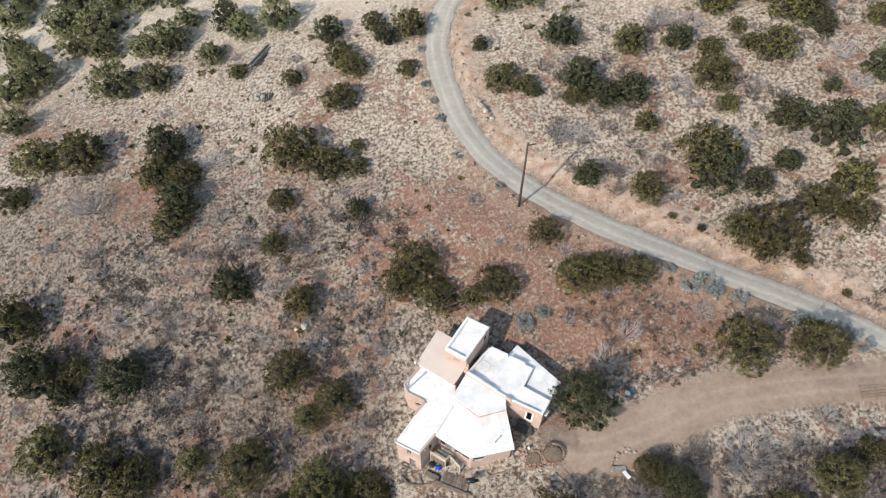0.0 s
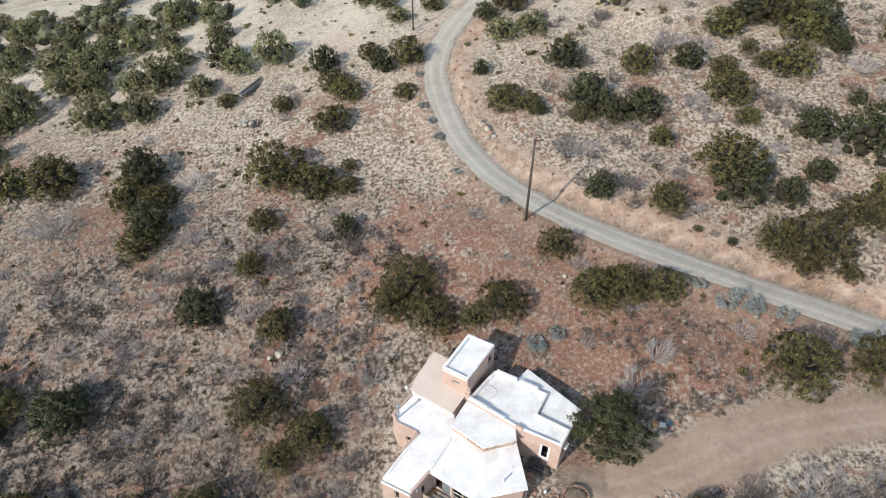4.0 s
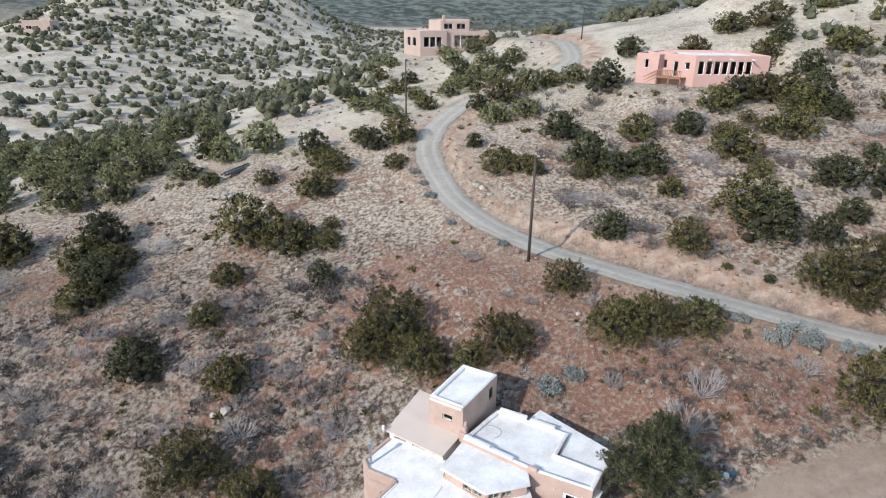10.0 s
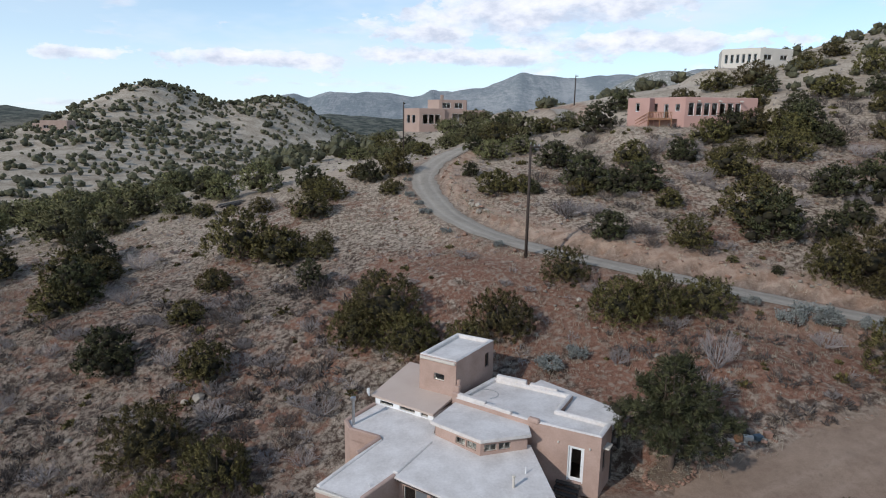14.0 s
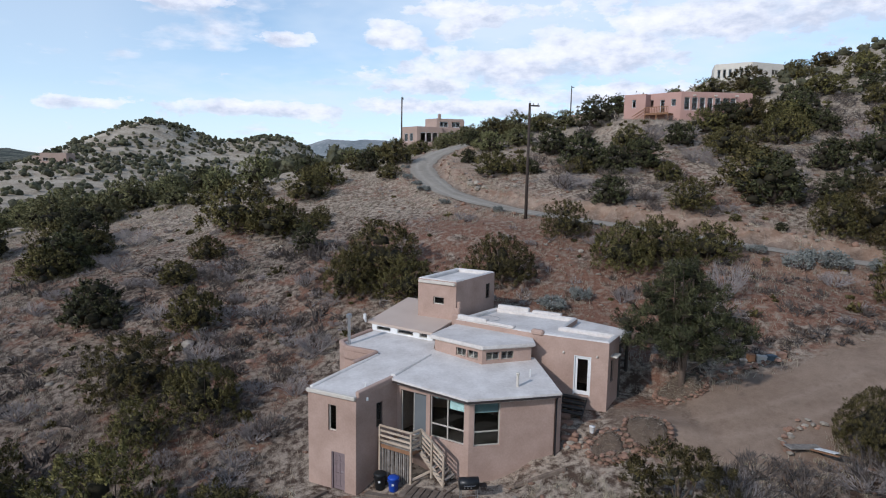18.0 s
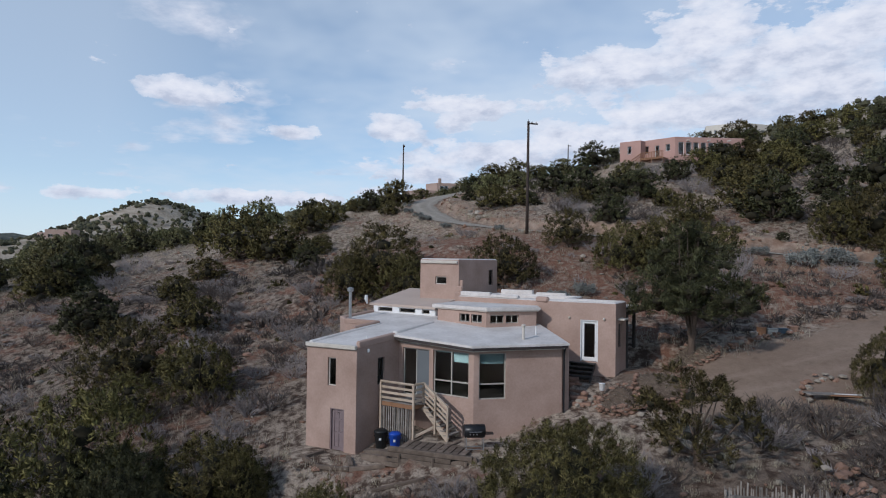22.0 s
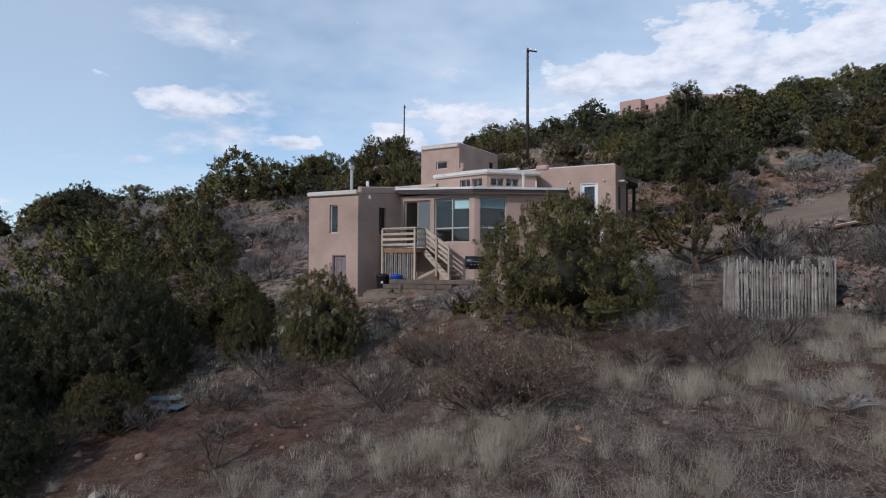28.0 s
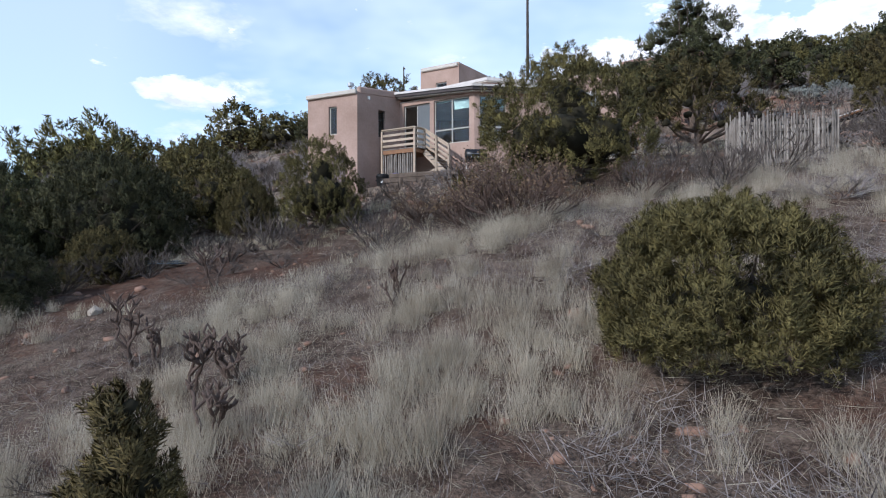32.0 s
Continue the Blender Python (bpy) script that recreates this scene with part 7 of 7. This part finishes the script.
def tan_house():
    low = [(-8.6, 158.5), (-4.4, 153.6), (2.0, 155.6), (2.4, 164), (-6, 165)]
    high = [(-2.5, 160.0), (0.5, 157.2), (7.5, 158.5), (8, 166), (-1, 166)]
    east = [(1.9, 156.4), (12.5, 158.8), (12.5, 165), (3, 165)]
    house, _ = far_house(
        "tan_house", "stepped terracotta stucco house at the end of the ridge", [(low, 18.0, 26.4), (high, 20, 28.7), (east, 19, 26.2)], STUCCO_TAN, (0, 158, 20.6),
        {0: {1: [(0.9, 2.3, 22.6, 25.0), (2.5, 3.9, 22.6, 25.0), (4.1, 5.5, 22.6, 25.0)], 0: [(1.2, 2.6, 22.8, 24.8), (3.4, 4.8, 22.8, 24.8)]}, 1: {1: [(0.8, 3.0, 26.6, 28.0, 2), (4.0, 6.2, 26.6, 28.0, 2)]}, 2: {0: [(2.0, 8.5, 22.5, 25.3, 4)]}},
    )
    part("chimney", box((1.2, 157.6, 29.2), (0.7, 0.7, 1.5), 0.3, 0, 0, 0.06), STUCCO_TAN, house)


tan_house()


def hill_houses():
    for x, y, w, h, name, mat, label in ((-197, 316, 13, 5.2, "hill_house", STUCCO_TAN, "small terracotta house high on the far hill"), (-46, 291, 9, 3.4, "valley_house", STUCCO_WHITE, "small white house far down in the valley")):
        g = ground_z(x, y)
        outline = [(x - w / 2, y), (x + w / 2, y + 1), (x + w / 2, y + 9), (x - w / 2, y + 8)]
        house, _ = far_house(name, label, [(outline, g - 3, g + h), ([(x - w * 0.9, y + 2), (x - w / 2 - 0.05, y + 2), (x - w / 2 - 0.05, y + 8), (x - w * 0.9, y + 8)], g - 3, g + h * 0.7)], mat, (x, y + 4, g), {0: {0: [(1.5, 4.0, g + 1.2, g + 2.8, 2), (5.0, 7.5, g + 1.2, g + 2.8, 2)]}})


hill_houses()

# ---- yard things ----


def lathe(profile, sides, place):
    """A turned body from (radius, height) pairs."""
    bm = bmesh.new()
    x, y, z = place
    return tube([(x, y, z + h) for _, h in profile], [max(r, 0.002) for r, _ in profile], sides, bm)


def rubbish_bin(x, y, z, mat, label, r=0.27, h=0.78):
    ob = empty("rubbish_bin", (x, y, z), label, "bin", "bins beside the deck")
    part("bin_body", lathe([(r * 0.78, 0), (r * 0.82, 0.03), (r, h * 0.9), (r * 1.06, h * 0.92), (r * 1.06, h), (r * 0.98, h)], 20, (x, y, z)), mat, ob, smooth_faces=True)
    part("lid", lathe([(r * 1.1, h - 0.02), (r * 1.1, h + 0.03), (r * 0.8, h + 0.09), (r * 0.3, h + 0.11)], 20, (x, y, z)), mat, ob, smooth_faces=True)
    for s in (-1, 1):
        part("bin_handle", box((x + s * r * 1.02, y, z + h * 0.75), (0.05, 0.14, 0.04), 0, 0, 0, 0.012), mat, ob)
    part("recycling_mark", box((x - 0.01, y - r * 0.97, z + h * 0.62), (0.1, 0.012, 0.1), 0, 0, 0, 0.004), PAINT_WHITE, ob, "small pale mark")
    return ob


yard = ground_z(-0.55, 22.0)
rubbish_bin(-0.55, 22.0, yard, PLASTIC_BLUE, "bright blue round plastic bin beside the deck screen", 0.25, 0.62)
rubbish_bin(-1.2, 22.35, ground_z(-1.2, 22.35), PLASTIC_BLACK, "black plastic bin in the shade under the deck", 0.28, 0.72)


def grill():
    x, y = 2.85, 20.45
    z = ground_z(x, y)
    ob = empty("barbecue_grill", (x, y, z), "black barrel barbecue grill on a metal stand", "grill")
    yaw = 0.1
    c, s = math.cos(yaw), math.sin(yaw)

    def at(u, v, w):
        return (x + c * u - s * v, y + s * u + c * v, z + w)

    body = tube([at(-0.42, 0, 0.78), at(-0.4, 0, 0.78), at(0.4, 0, 0.78), at(0.42, 0, 0.78)], [0.18, 0.24, 0.24, 0.18], 18)
    part("firebox", body, METAL_BLACK, ob, smooth_faces=True)
    lid = tube([at(-0.44, 0.0, 0.83), at(-0.42, 0.0, 0.83), at(0.42, 0.0, 0.83), at(0.44, 0.0, 0.83)], [0.2, 0.265, 0.265, 0.2], 18)
    part("hood", lid, METAL_BLACK, ob, "domed black hood", smooth_faces=True)
    part("hood_handle", tube([at(-0.25, -0.28, 0.86), at(-0.25, -0.33, 0.86), at(0.25, -0.33, 0.86), at(0.25, -0.28, 0.86)], [0.012] * 4, 6), METAL_GREY, ob)
    for u in (-0.14, 0.0, 0.14):
        part("dial", tube([at(u - 0.08, -0.25, 0.74), at(u - 0.08, -0.28, 0.74)], [0.03, 0.03], 10), METAL_GREY, ob)
    for u, v in ((-0.36, -0.2), (-0.36, 0.2), (0.36, -0.2), (0.36, 0.2)):
        part("stand_leg", tube([at(u, v, 0.62), at(u, v, 0.0)], [0.018, 0.018], 7), METAL_GREY, ob)
    for v in (-0.2, 0.2):
        part("stand_rail", tube([at(-0.36, v, 0.12), at(0.36, v, 0.12)], [0.015, 0.015], 7), METAL_GREY, ob)
    part("side_shelf", box(at(0.62, 0, 0.72), (0.34, 0.36, 0.03), yaw, 0, 0, 0.008), METAL_BLACK, ob)


grill()


def timber(points, w=0.16, h=0.17, lift=0.0):
    """A run of squared retaining timbers lying on the ground."""
    for p, q in zip(points, points[1:]):
        za, zb = ground_z(*p) + lift, ground_z(*q) + lift
        ob = empty("retaining_timber", (*p, za), "weathered grey retaining timber on the terrace edge", "timber", "terrace edging timbers")
        part("timber_beam", beam((*p, za + h * 0.3), (*q, zb + h * 0.3), w, h, 0.015), WOOD_BROWN, ob)


timber([(-3.75, 22.3), (-4.44, 21.44), (-3.62, 20.62), (-2.32, 20.45), (-0.85, 20.6)])
timber([(-2.55, 21.6), (-2.26, 20.6)])
timber([(-1.93, 21.55), (-0.54, 20.8)], 0.2, 0.3)
timber([(-1.8, 21.8), (-0.4, 21.05)], 0.3, 0.3, 0.1)
def stacked_timbers():
    """Squared timbers stacked on edge to hold the terrace."""
    ob = empty("terrace_wall", (1.5, 19.9, 0.3), "stacked weathered timbers holding the terrace", "retaining wall")
    for k, (u0, u1, out) in enumerate(((-0.2, 3.5, 0.0), (-0.5, 2.6, 0.03), (0.0, 3.7, 0.06), (-0.35, 3.0, 0.1))):
        z = 0.99 - 0.2 * k
        p, q = (-0.54 + 0.933 * u0, 20.55 - 0.36 * u0 - out), (-0.54 + 0.933 * u1, 20.55 - 0.36 * u1 - out)
        part("timber_beam", beam((*p, z), (*q, z + 0.01), 0.2, 0.19, 0.02), WOOD_BROWN, ob)
    for u in (0.3, 1.8, 3.2):
        part("stake", box((-0.54 + 0.933 * u, 20.38 - 0.36 * u, 0.4), (0.1, 0.1, 1.0), 0.3, 0, 0, 0.015), WOOD_BROWN, ob)


stacked_timbers()
for k in range(9):
    u = 0.25 + 0.33 * k
    plank = empty("patio_plank", (-0.4 + 0.93 * u, 21.0 - 0.36 * u, 1.0), "weathered plank laid flat on the terrace", "plank", "terrace planks")
    part("plank_board", beam((-0.4 + 0.93 * u, 20.72 - 0.36 * u, 1.02), (0.0 + 0.93 * u, 21.75 - 0.36 * u, 1.02), 0.28, 0.04), WOOD_BROWN, plank)
timber([(0.2, 20.2), (1.6, 19.7), (2.9, 19.3)], 0.16, 0.18)
timber([(1.33, 20.3), (2.3, 21.6)], 0.1, 0.1)
timber([(0.06, 21.1), (0.65, 22.15)], 0.1, 0.1)
timber([(4.85, 21.0), (6.0, 21.25), (7.3, 21.6)])
timber([(4.6, 21.5), (4.95, 20.95)])
timber([(12.2, 21.6), (13.3, 20.5)], 0.12, 0.1)
timber([(11.5, 21.1), (12.9, 19.85)], 0.12, 0.1)
timber([(-1.2, 18.9), (0.8, 19.1)], 0.14, 0.12)


def stone(x, y, z, size, seed, mat, parent, flat=0.6):
    rng = random.Random(seed)
    bm = bmesh.new()
    bmesh.ops.create_icosphere(bm, subdivisions=1, radius=0.5)
    stretch = (rng.uniform(0.75, 1.3), rng.uniform(0.7, 1.2), flat * rng.uniform(0.7, 1.2))
    for v in bm.verts:
        k = rng.uniform(0.78, 1.15)
        v.co = Vector((v.co.x * stretch[0], v.co.y * stretch[1], v.co.z * stretch[2])) * k * size
    bmesh.ops.rotate(bm, verts=bm.verts, cent=(0, 0, 0), matrix=Matrix.Rotation(rng.uniform(0, 6.28), 3, "Z"))
    bmesh.ops.translate(bm, verts=bm.verts, vec=(x, y, z))
    return part("stone", bm, mat, parent)


def stone_rows(name, label, points, size, rows, seed, mats, category="stone wall", jitter=0.1, step=0.8):
    """A low dry-laid border of stones along a line."""
    rng = random.Random(seed)
    ob = empty(name, (*points[0], ground_z(*points[0])), label, category)
    for p, q in zip(points, points[1:]):
        d = Vector(q) - Vector(p)
        n = max(1, int(d.length / (size * step)))
        for k in range(n):
            for r in range(rows):
                at = Vector(p) + d * ((k + rng.random()) / n)
                s = size * rng.uniform(0.6, 1.35)
                x, y = at.x + rng.uniform(-jitter, jitter), at.y + rng.uniform(-jitter, jitter)
                stone(x, y, ground_z(x, y) + s * 0.15 + r * size * 0.42, s, rng.random(), rng.choice(mats), ob)
    return ob




def planting_mound(x, y, rx, ry, rise, rows, seed, label):
    """A heaped bed of dry grass held by a ring of stacked stones."""
    rng = random.Random(seed)
    z = ground_z(x, y)
    ob = empty("planting_bed", (x, y, z), label, "planting bed", "stone-edged planting beds")
    n = int(2 * math.pi * max(rx, ry) / 0.3)
    for r in range(rows):
        for k in range(n):
            a = 2 * math.pi * (k + 0.5 * (r % 2) + rng.uniform(-0.15, 0.15)) / n
            px, py = x + rx * (1 - 0.04 * r) * math.cos(a), y + ry * (1 - 0.04 * r) * math.sin(a)
            stone(px, py, ground_z(px, py) + 0.08 + 0.16 * r, rng.uniform(0.22, 0.34), rng.random(), STONE_RED, ob, 0.55)
    bm, rings = bmesh.new(), []
    for q in range(5):
        f = 1 - q / 5
        rings.append([bm.verts.new((x + rx * 0.97 * f * math.cos(a), y + ry * 0.97 * f * math.sin(a), ground_z(x + rx * 0.97 * f * math.cos(a), y + ry * 0.97 * f * math.sin(a)) + rise * (1 - 0.45 * f * f) + rng.uniform(-0.03, 0.03) - (0.3 if q == 0 else 0))) for a in (2 * math.pi * k / 18 for k in range(18))])
    for u, v in zip(rings, rings[1:]):
        for k in range(18):
            bm.faces.new((u[k], u[(k + 1) % 18], v[(k + 1) % 18], v[k]))
    bm.faces.new(rings[-1])
    part("soil", bm, GARDEN_SOIL, ob, "dark garden soil", smooth_faces=True)
    g = np.random.default_rng(seed)
    m = int(700 * rx * ry)
    a, f = g.uniform(0, 6.283, m), np.sqrt(g.uniform(0, 1, m)) * 0.95
    at = np.stack([x + rx * f * np.cos(a), y + ry * f * np.sin(a), height(x + rx * f * np.cos(a), y + ry * f * np.sin(a)) + rise * (1 - 0.45 * f * f) - 0.03], -1)
    ahead = unit(g.normal(size=(m, 3)) * np.array([1, 1, 0.25]) + np.array([0, 0, 0.35]))
    length = g.uniform(0.15, 0.4, m)
    part("dead_stalk", quads_mesh("dead_stalk", cards(at, ahead, unit(np.cross(ahead, g.normal(size=(m, 3)))), length, length * 0.03), GRASS_GREY), GRASS_GREY, ob, "matted dry grass")


GARDEN_SOIL = material("garden_soil", (0.17, 0.125, 0.09), (0.08, 0.055, 0.04), 3.0, 30, 0.95, bump=0.6, bump_size=0.03)
planting_mound(11.35, 22.75, 1.15, 0.95, 0.55, 3, 1, "round bed of matted dry grass edged with stacked red stones")
planting_mound(9.35, 22.3, 0.85, 0.8, 0.35, 2, 2, "smaller stone-edged bed of dry grass beside the house corner")
planting_mound(14.5, 26.9, 1.35, 1.15, 0.35, 2, 3, "ring of flat stones round the foot of the pine")
stone_rows("stone_border", "rubble wall of red stones below the entrance path", [(7.9, 23.6), (8.6, 22.6), (9.2, 21.8), (10.3, 21.6)], 0.3, 3, 2, [STONE_RED, STONE_RED, STONE_PALE], jitter=0.35)
stone_rows("stone_border", "low dry-laid stones along the drive", [(13.2, 26.6), (14.4, 26.5), (16.0, 26.9), (17.4, 27.5), (19.2, 28.1), (21.0, 28.5)], 0.32, 2, 3, [STONE_RED, STONE_PALE, STONE_RED], jitter=0.2)
stone_rows("stone_border", "stones round a planted heap beside the drive", [(17.2, 20.9), (17.3, 21.8), (17.9, 22.6), (18.8, 22.9), (19.6, 22.6)], 0.3, 2, 5, [STONE_RED, STONE_PALE], jitter=0.2)
stone_rows("stone_border", "stones round a planted heap beside the drive", [(22.1, 21.9), (22.6, 22.9), (23.6, 23.2), (24.2, 22.5)], 0.3, 2, 6, [STONE_PALE, STONE_RED], jitter=0.2)
stone_rows("stone_border", "broken stones below the terrace timbers", [(-1.2, 20.0), (-0.4, 19.9), (0.3, 20.1)], 0.22, 2, 7, [STONE_RED], jitter=0.2)
stone_rows("stone_steps", "flat sandstone slabs banked beside the pole fence", [(13.3, 12.4), (14.3, 13.4), (15.2, 15.0), (15.4, 16.4)], 0.42, 3, 8, [STONE_RED, STONE_RED, STONE_RED, STONE_PALE], jitter=0.55, step=0.5)
stone_rows("stone_border", "rubble at the foot of the garden slope", [(-4.3, 20.8), (-3.3, 20.2), (-2.2, 20.1)], 0.22, 1, 9, [STONE_RED], jitter=0.2)
stone_rows("roadside_rocks", "pale red boulders in the road cut", [(4.4, 66.5), (5.6, 64.4), (6.4, 62.6)], 0.9, 2, 10, [STONE_RED, STONE_PALE], "boulders", 0.5, 0.9)


def flagstones():
    rng = random.Random(3)
    ob = empty("stone_steps", (7.6, 24.2, 2.6), "rough red flagstone steps beside the house wall", "steps")
    for k in range(5):
        x, y = 7.75 + 0.05 * k, 24.9 - 0.42 * k
        part("flagstone", box((x, y, 3.12 - 0.2 * k), (0.9 + rng.uniform(-0.1, 0.1), 0.42, 0.2), -0.3 + rng.uniform(-0.1, 0.1), 0, 0, 0.04), STONE_RED, ob)


flagstones()


def scrap_heap():
    x, y = 18.35, 20.9
    z = ground_z(x, y)
    ob = empty("scrap_boards", (x, y, z), "pale sheet and dark boards lying on rubble", "boards")
    part("pale_sheet", box((x + 0.1, y - 0.4, z + 0.42), (0.42, 0.9, 0.03), 0.5, 0.1, -0.15, 0.008), PAINT_WHITE, ob, "weathered pale sheet")
    part("dark_board", box((x - 0.55, y + 0.25, z + 0.3), (1.6, 0.5, 0.05), 0.12, 0.05, 0, 0.008), WOOD_GREY, ob)
    part("dark_board", box((x + 0.25, y - 0.5, z + 0.32), (0.22, 1.6, 0.06), 0.55, 0.1, -0.15, 0.008), WOOD_DARK, ob)
    part("dark_board", box((x - 0.1, y - 0.35, z + 0.34), (0.16, 1.5, 0.06), 0.45, 0.1, -0.15, 0.008), WOOD_RED, ob)


scrap_heap()


def pipe_rack():
    x, y = 44.6, 27.6
    z = ground_z(x, y)
    ob = empty("steel_gate", (x, y, z), "rusty brown tube gate lying beside the drive", "gate")
    for k in range(5):
        part("gate_bar", tube([(x - 1.6, y - 0.6 + 0.28 * k, z + 0.25 + 0.06 * k), (x + 1.6, y - 0.3 + 0.28 * k, z + 0.3 + 0.06 * k)], [0.025, 0.025], 7), WOOD_RED, ob)
    for u in (-1.6, 0, 1.6):
        part("gate_upright", tube([(x + u, y - 0.62, z + 0.22), (x + u, y + 0.75, z + 0.52)], [0.028, 0.028], 7), WOOD_RED, ob)


pipe_rack()


def timber_stack():
    x, y = -27.2, 79.8
    z = ground_z(x, y)
    ob = empty("log_stack", (x, y, z), "stack of long dark weathered poles on bare ground", "logs")
    rng = random.Random(8)
    for k in range(8):
        u = (k % 5) * 0.32 - 0.64 + (0.16 if k > 4 else 0)
        h = 0.14 + (0.24 if k > 4 else 0)
        part("log", tube([(x + u - 0.9, y - 2.2 + rng.uniform(-0.3, 0.3), z + h), (x + u + 0.9, y + 2.2 + rng.uniform(-0.3, 0.3), z + h + 0.15)], [0.12, 0.09], 8), WOOD_GREY if k % 2 else WOOD_DARK, ob)
    x, y = -25.9, 71.6
    z = ground_z(x, y)
    ob = empty("scrap_pile", (x, y, z), "heap of pale boulders and dark scrap timbers", "heap")
    for k in range(7):
        stone(x - 0.6 + rng.uniform(-0.8, 0.8), y + 0.2 + rng.uniform(-0.6, 0.6), z + rng.uniform(0.1, 0.5), rng.uniform(0.5, 1.1), k, STONE_PALE, ob)
    for k in range(5):
        part("scrap_timber", beam((x + 0.3 + 0.25 * k, y - 1.0 + 0.1 * k, z + 0.2), (x + 0.1 + 0.35 * k, y + 0.8, z + 0.35 + 0.05 * k), 0.1, 0.12), WOOD_DARK, ob)


timber_stack()


def boulders():
    """Single stones that stand out of the grass."""
    for n, (x, y, s, mat) in enumerate(((-16.6, 38.4, 1.0, STONE_PALE), (-17.5, 38.0, 0.7, STONE_PALE), (-11.0, 34.8, 0.6, STONE_RED), (-9.2, 56.6, 0.7, STONE_RED), (-14.9, 55.8, 0.7, STONE_PALE), (-14.0, 55.2, 0.5, STONE_PALE), (25.4, 37.6, 0.6, STONE_RED), (27.5, 37.0, 0.5, STONE_RED), (30.4, 38.4, 0.6, STONE_PALE), (23.0, 35.6, 0.6, STONE_RED), (7.3, 13.2, 0.4, STONE_PALE), (-6.28, 8.6, 0.38, STONE_PALE), (-0.6, 13.4, 0.45, STONE_PALE), (6.6, 3.4, 0.35, STONE_RED), (5.3, 2.9, 0.3, STONE_RED), (9.0, 4.0, 0.4, STONE_PALE), (21.0, 37.0, 0.5, STONE_RED), (13.8, 42.6, 0.7, STONE_RED), (12.6, 43.2, 0.6, STONE_PALE))):
        z = ground_z(x, y)
        ob = empty("boulder", (x, y, z), "weathered stone half sunk in dry grass", "stone", "single boulders")
        stone(x, y, z + s * 0.12, s, n, mat, ob, 0.7)


boulders()


def yard_oddments():
    """Small things lying about the yard."""
    x, y = 8.9, 23.35
    z = ground_z(x, y) + 0.28
    ob = empty("bucket", (x, y, z), "small white plastic bucket on the stone-edged bed", "bucket")
    part("bucket_body", lathe([(0.1, 0), (0.11, 0.02), (0.14, 0.3), (0.15, 0.31), (0.15, 0.33), (0.13, 0.33)], 16, (x, y, z)), PAINT_WHITE, ob, smooth_faces=True)
    part("bail", tube([(x - 0.14, y, z + 0.3), (x - 0.1, y - 0.06, z + 0.22), (x + 0.1, y - 0.06, z + 0.22), (x + 0.14, y, z + 0.3)], [0.006] * 4, 5), METAL_GREY, ob, "thin wire handle")
    for n, (sx, sy, yaw) in enumerate(((-7.1, 13.9, 0.2), (-6.6, 13.0, -0.1))):
        z = max(ground_z(sx + dx, sy + dy) for dx in (-0.4, 0, 0.4) for dy in (-0.3, 0, 0.3))
        ob = empty("metal_sheet", (sx, sy, z), "dull blue-grey sheet lying flat on bare soil", "sheet", "sheets on the soil")
        part("sheet_panel", box((sx, sy, z + 0.02), (0.95, 0.6, 0.03), yaw, 0, 0, 0.01), SHEET_BLUE, ob)
    rng = random.Random(21)
    for n, (dx, dy, w, d, h, mat, label) in enumerate((
        (0, 0, 0.5, 0.35, 0.35, TRIM_PALE, "pale box standing beside the drive"), (0.62, 0.12, 0.45, 0.35, 0.28, SHEET_BLUE, "grey-blue box standing beside the drive"),
        (-0.55, 0.1, 0.4, 0.3, 0.4, WOOD_RED, "brown wooden box standing beside the drive"), (1.25, 0.25, 0.4, 0.4, 0.3, STONE_RED, "reddish box standing beside the drive"),
        (-1.1, -0.15, 0.35, 0.35, 0.3, WOOD_GREY, "grey wooden box standing beside the drive"),
    )):
        x, y = 19.6 + dx, 28.5 + dy
        z = ground_z(x, y)
        ob = empty("storage_box", (x, y, z), label, "box", "boxes beside the drive")
        yaw = rng.uniform(-0.5, 0.5)
        part("box_body", box((x, y, z + h / 2 - 0.04), (w, d, h), yaw, 0, 0, 0.015), mat, ob)
        part("box_lid", box((x, y, z + h - 0.02), (w + 0.04, d + 0.04, 0.05), yaw, 0, 0, 0.012), mat, ob)


SHEET_BLUE = material("faded_blue_sheet", (0.13, 0.17, 0.2), (0.08, 0.11, 0.13), 3.0, 30, 0.6)
yard_oddments()
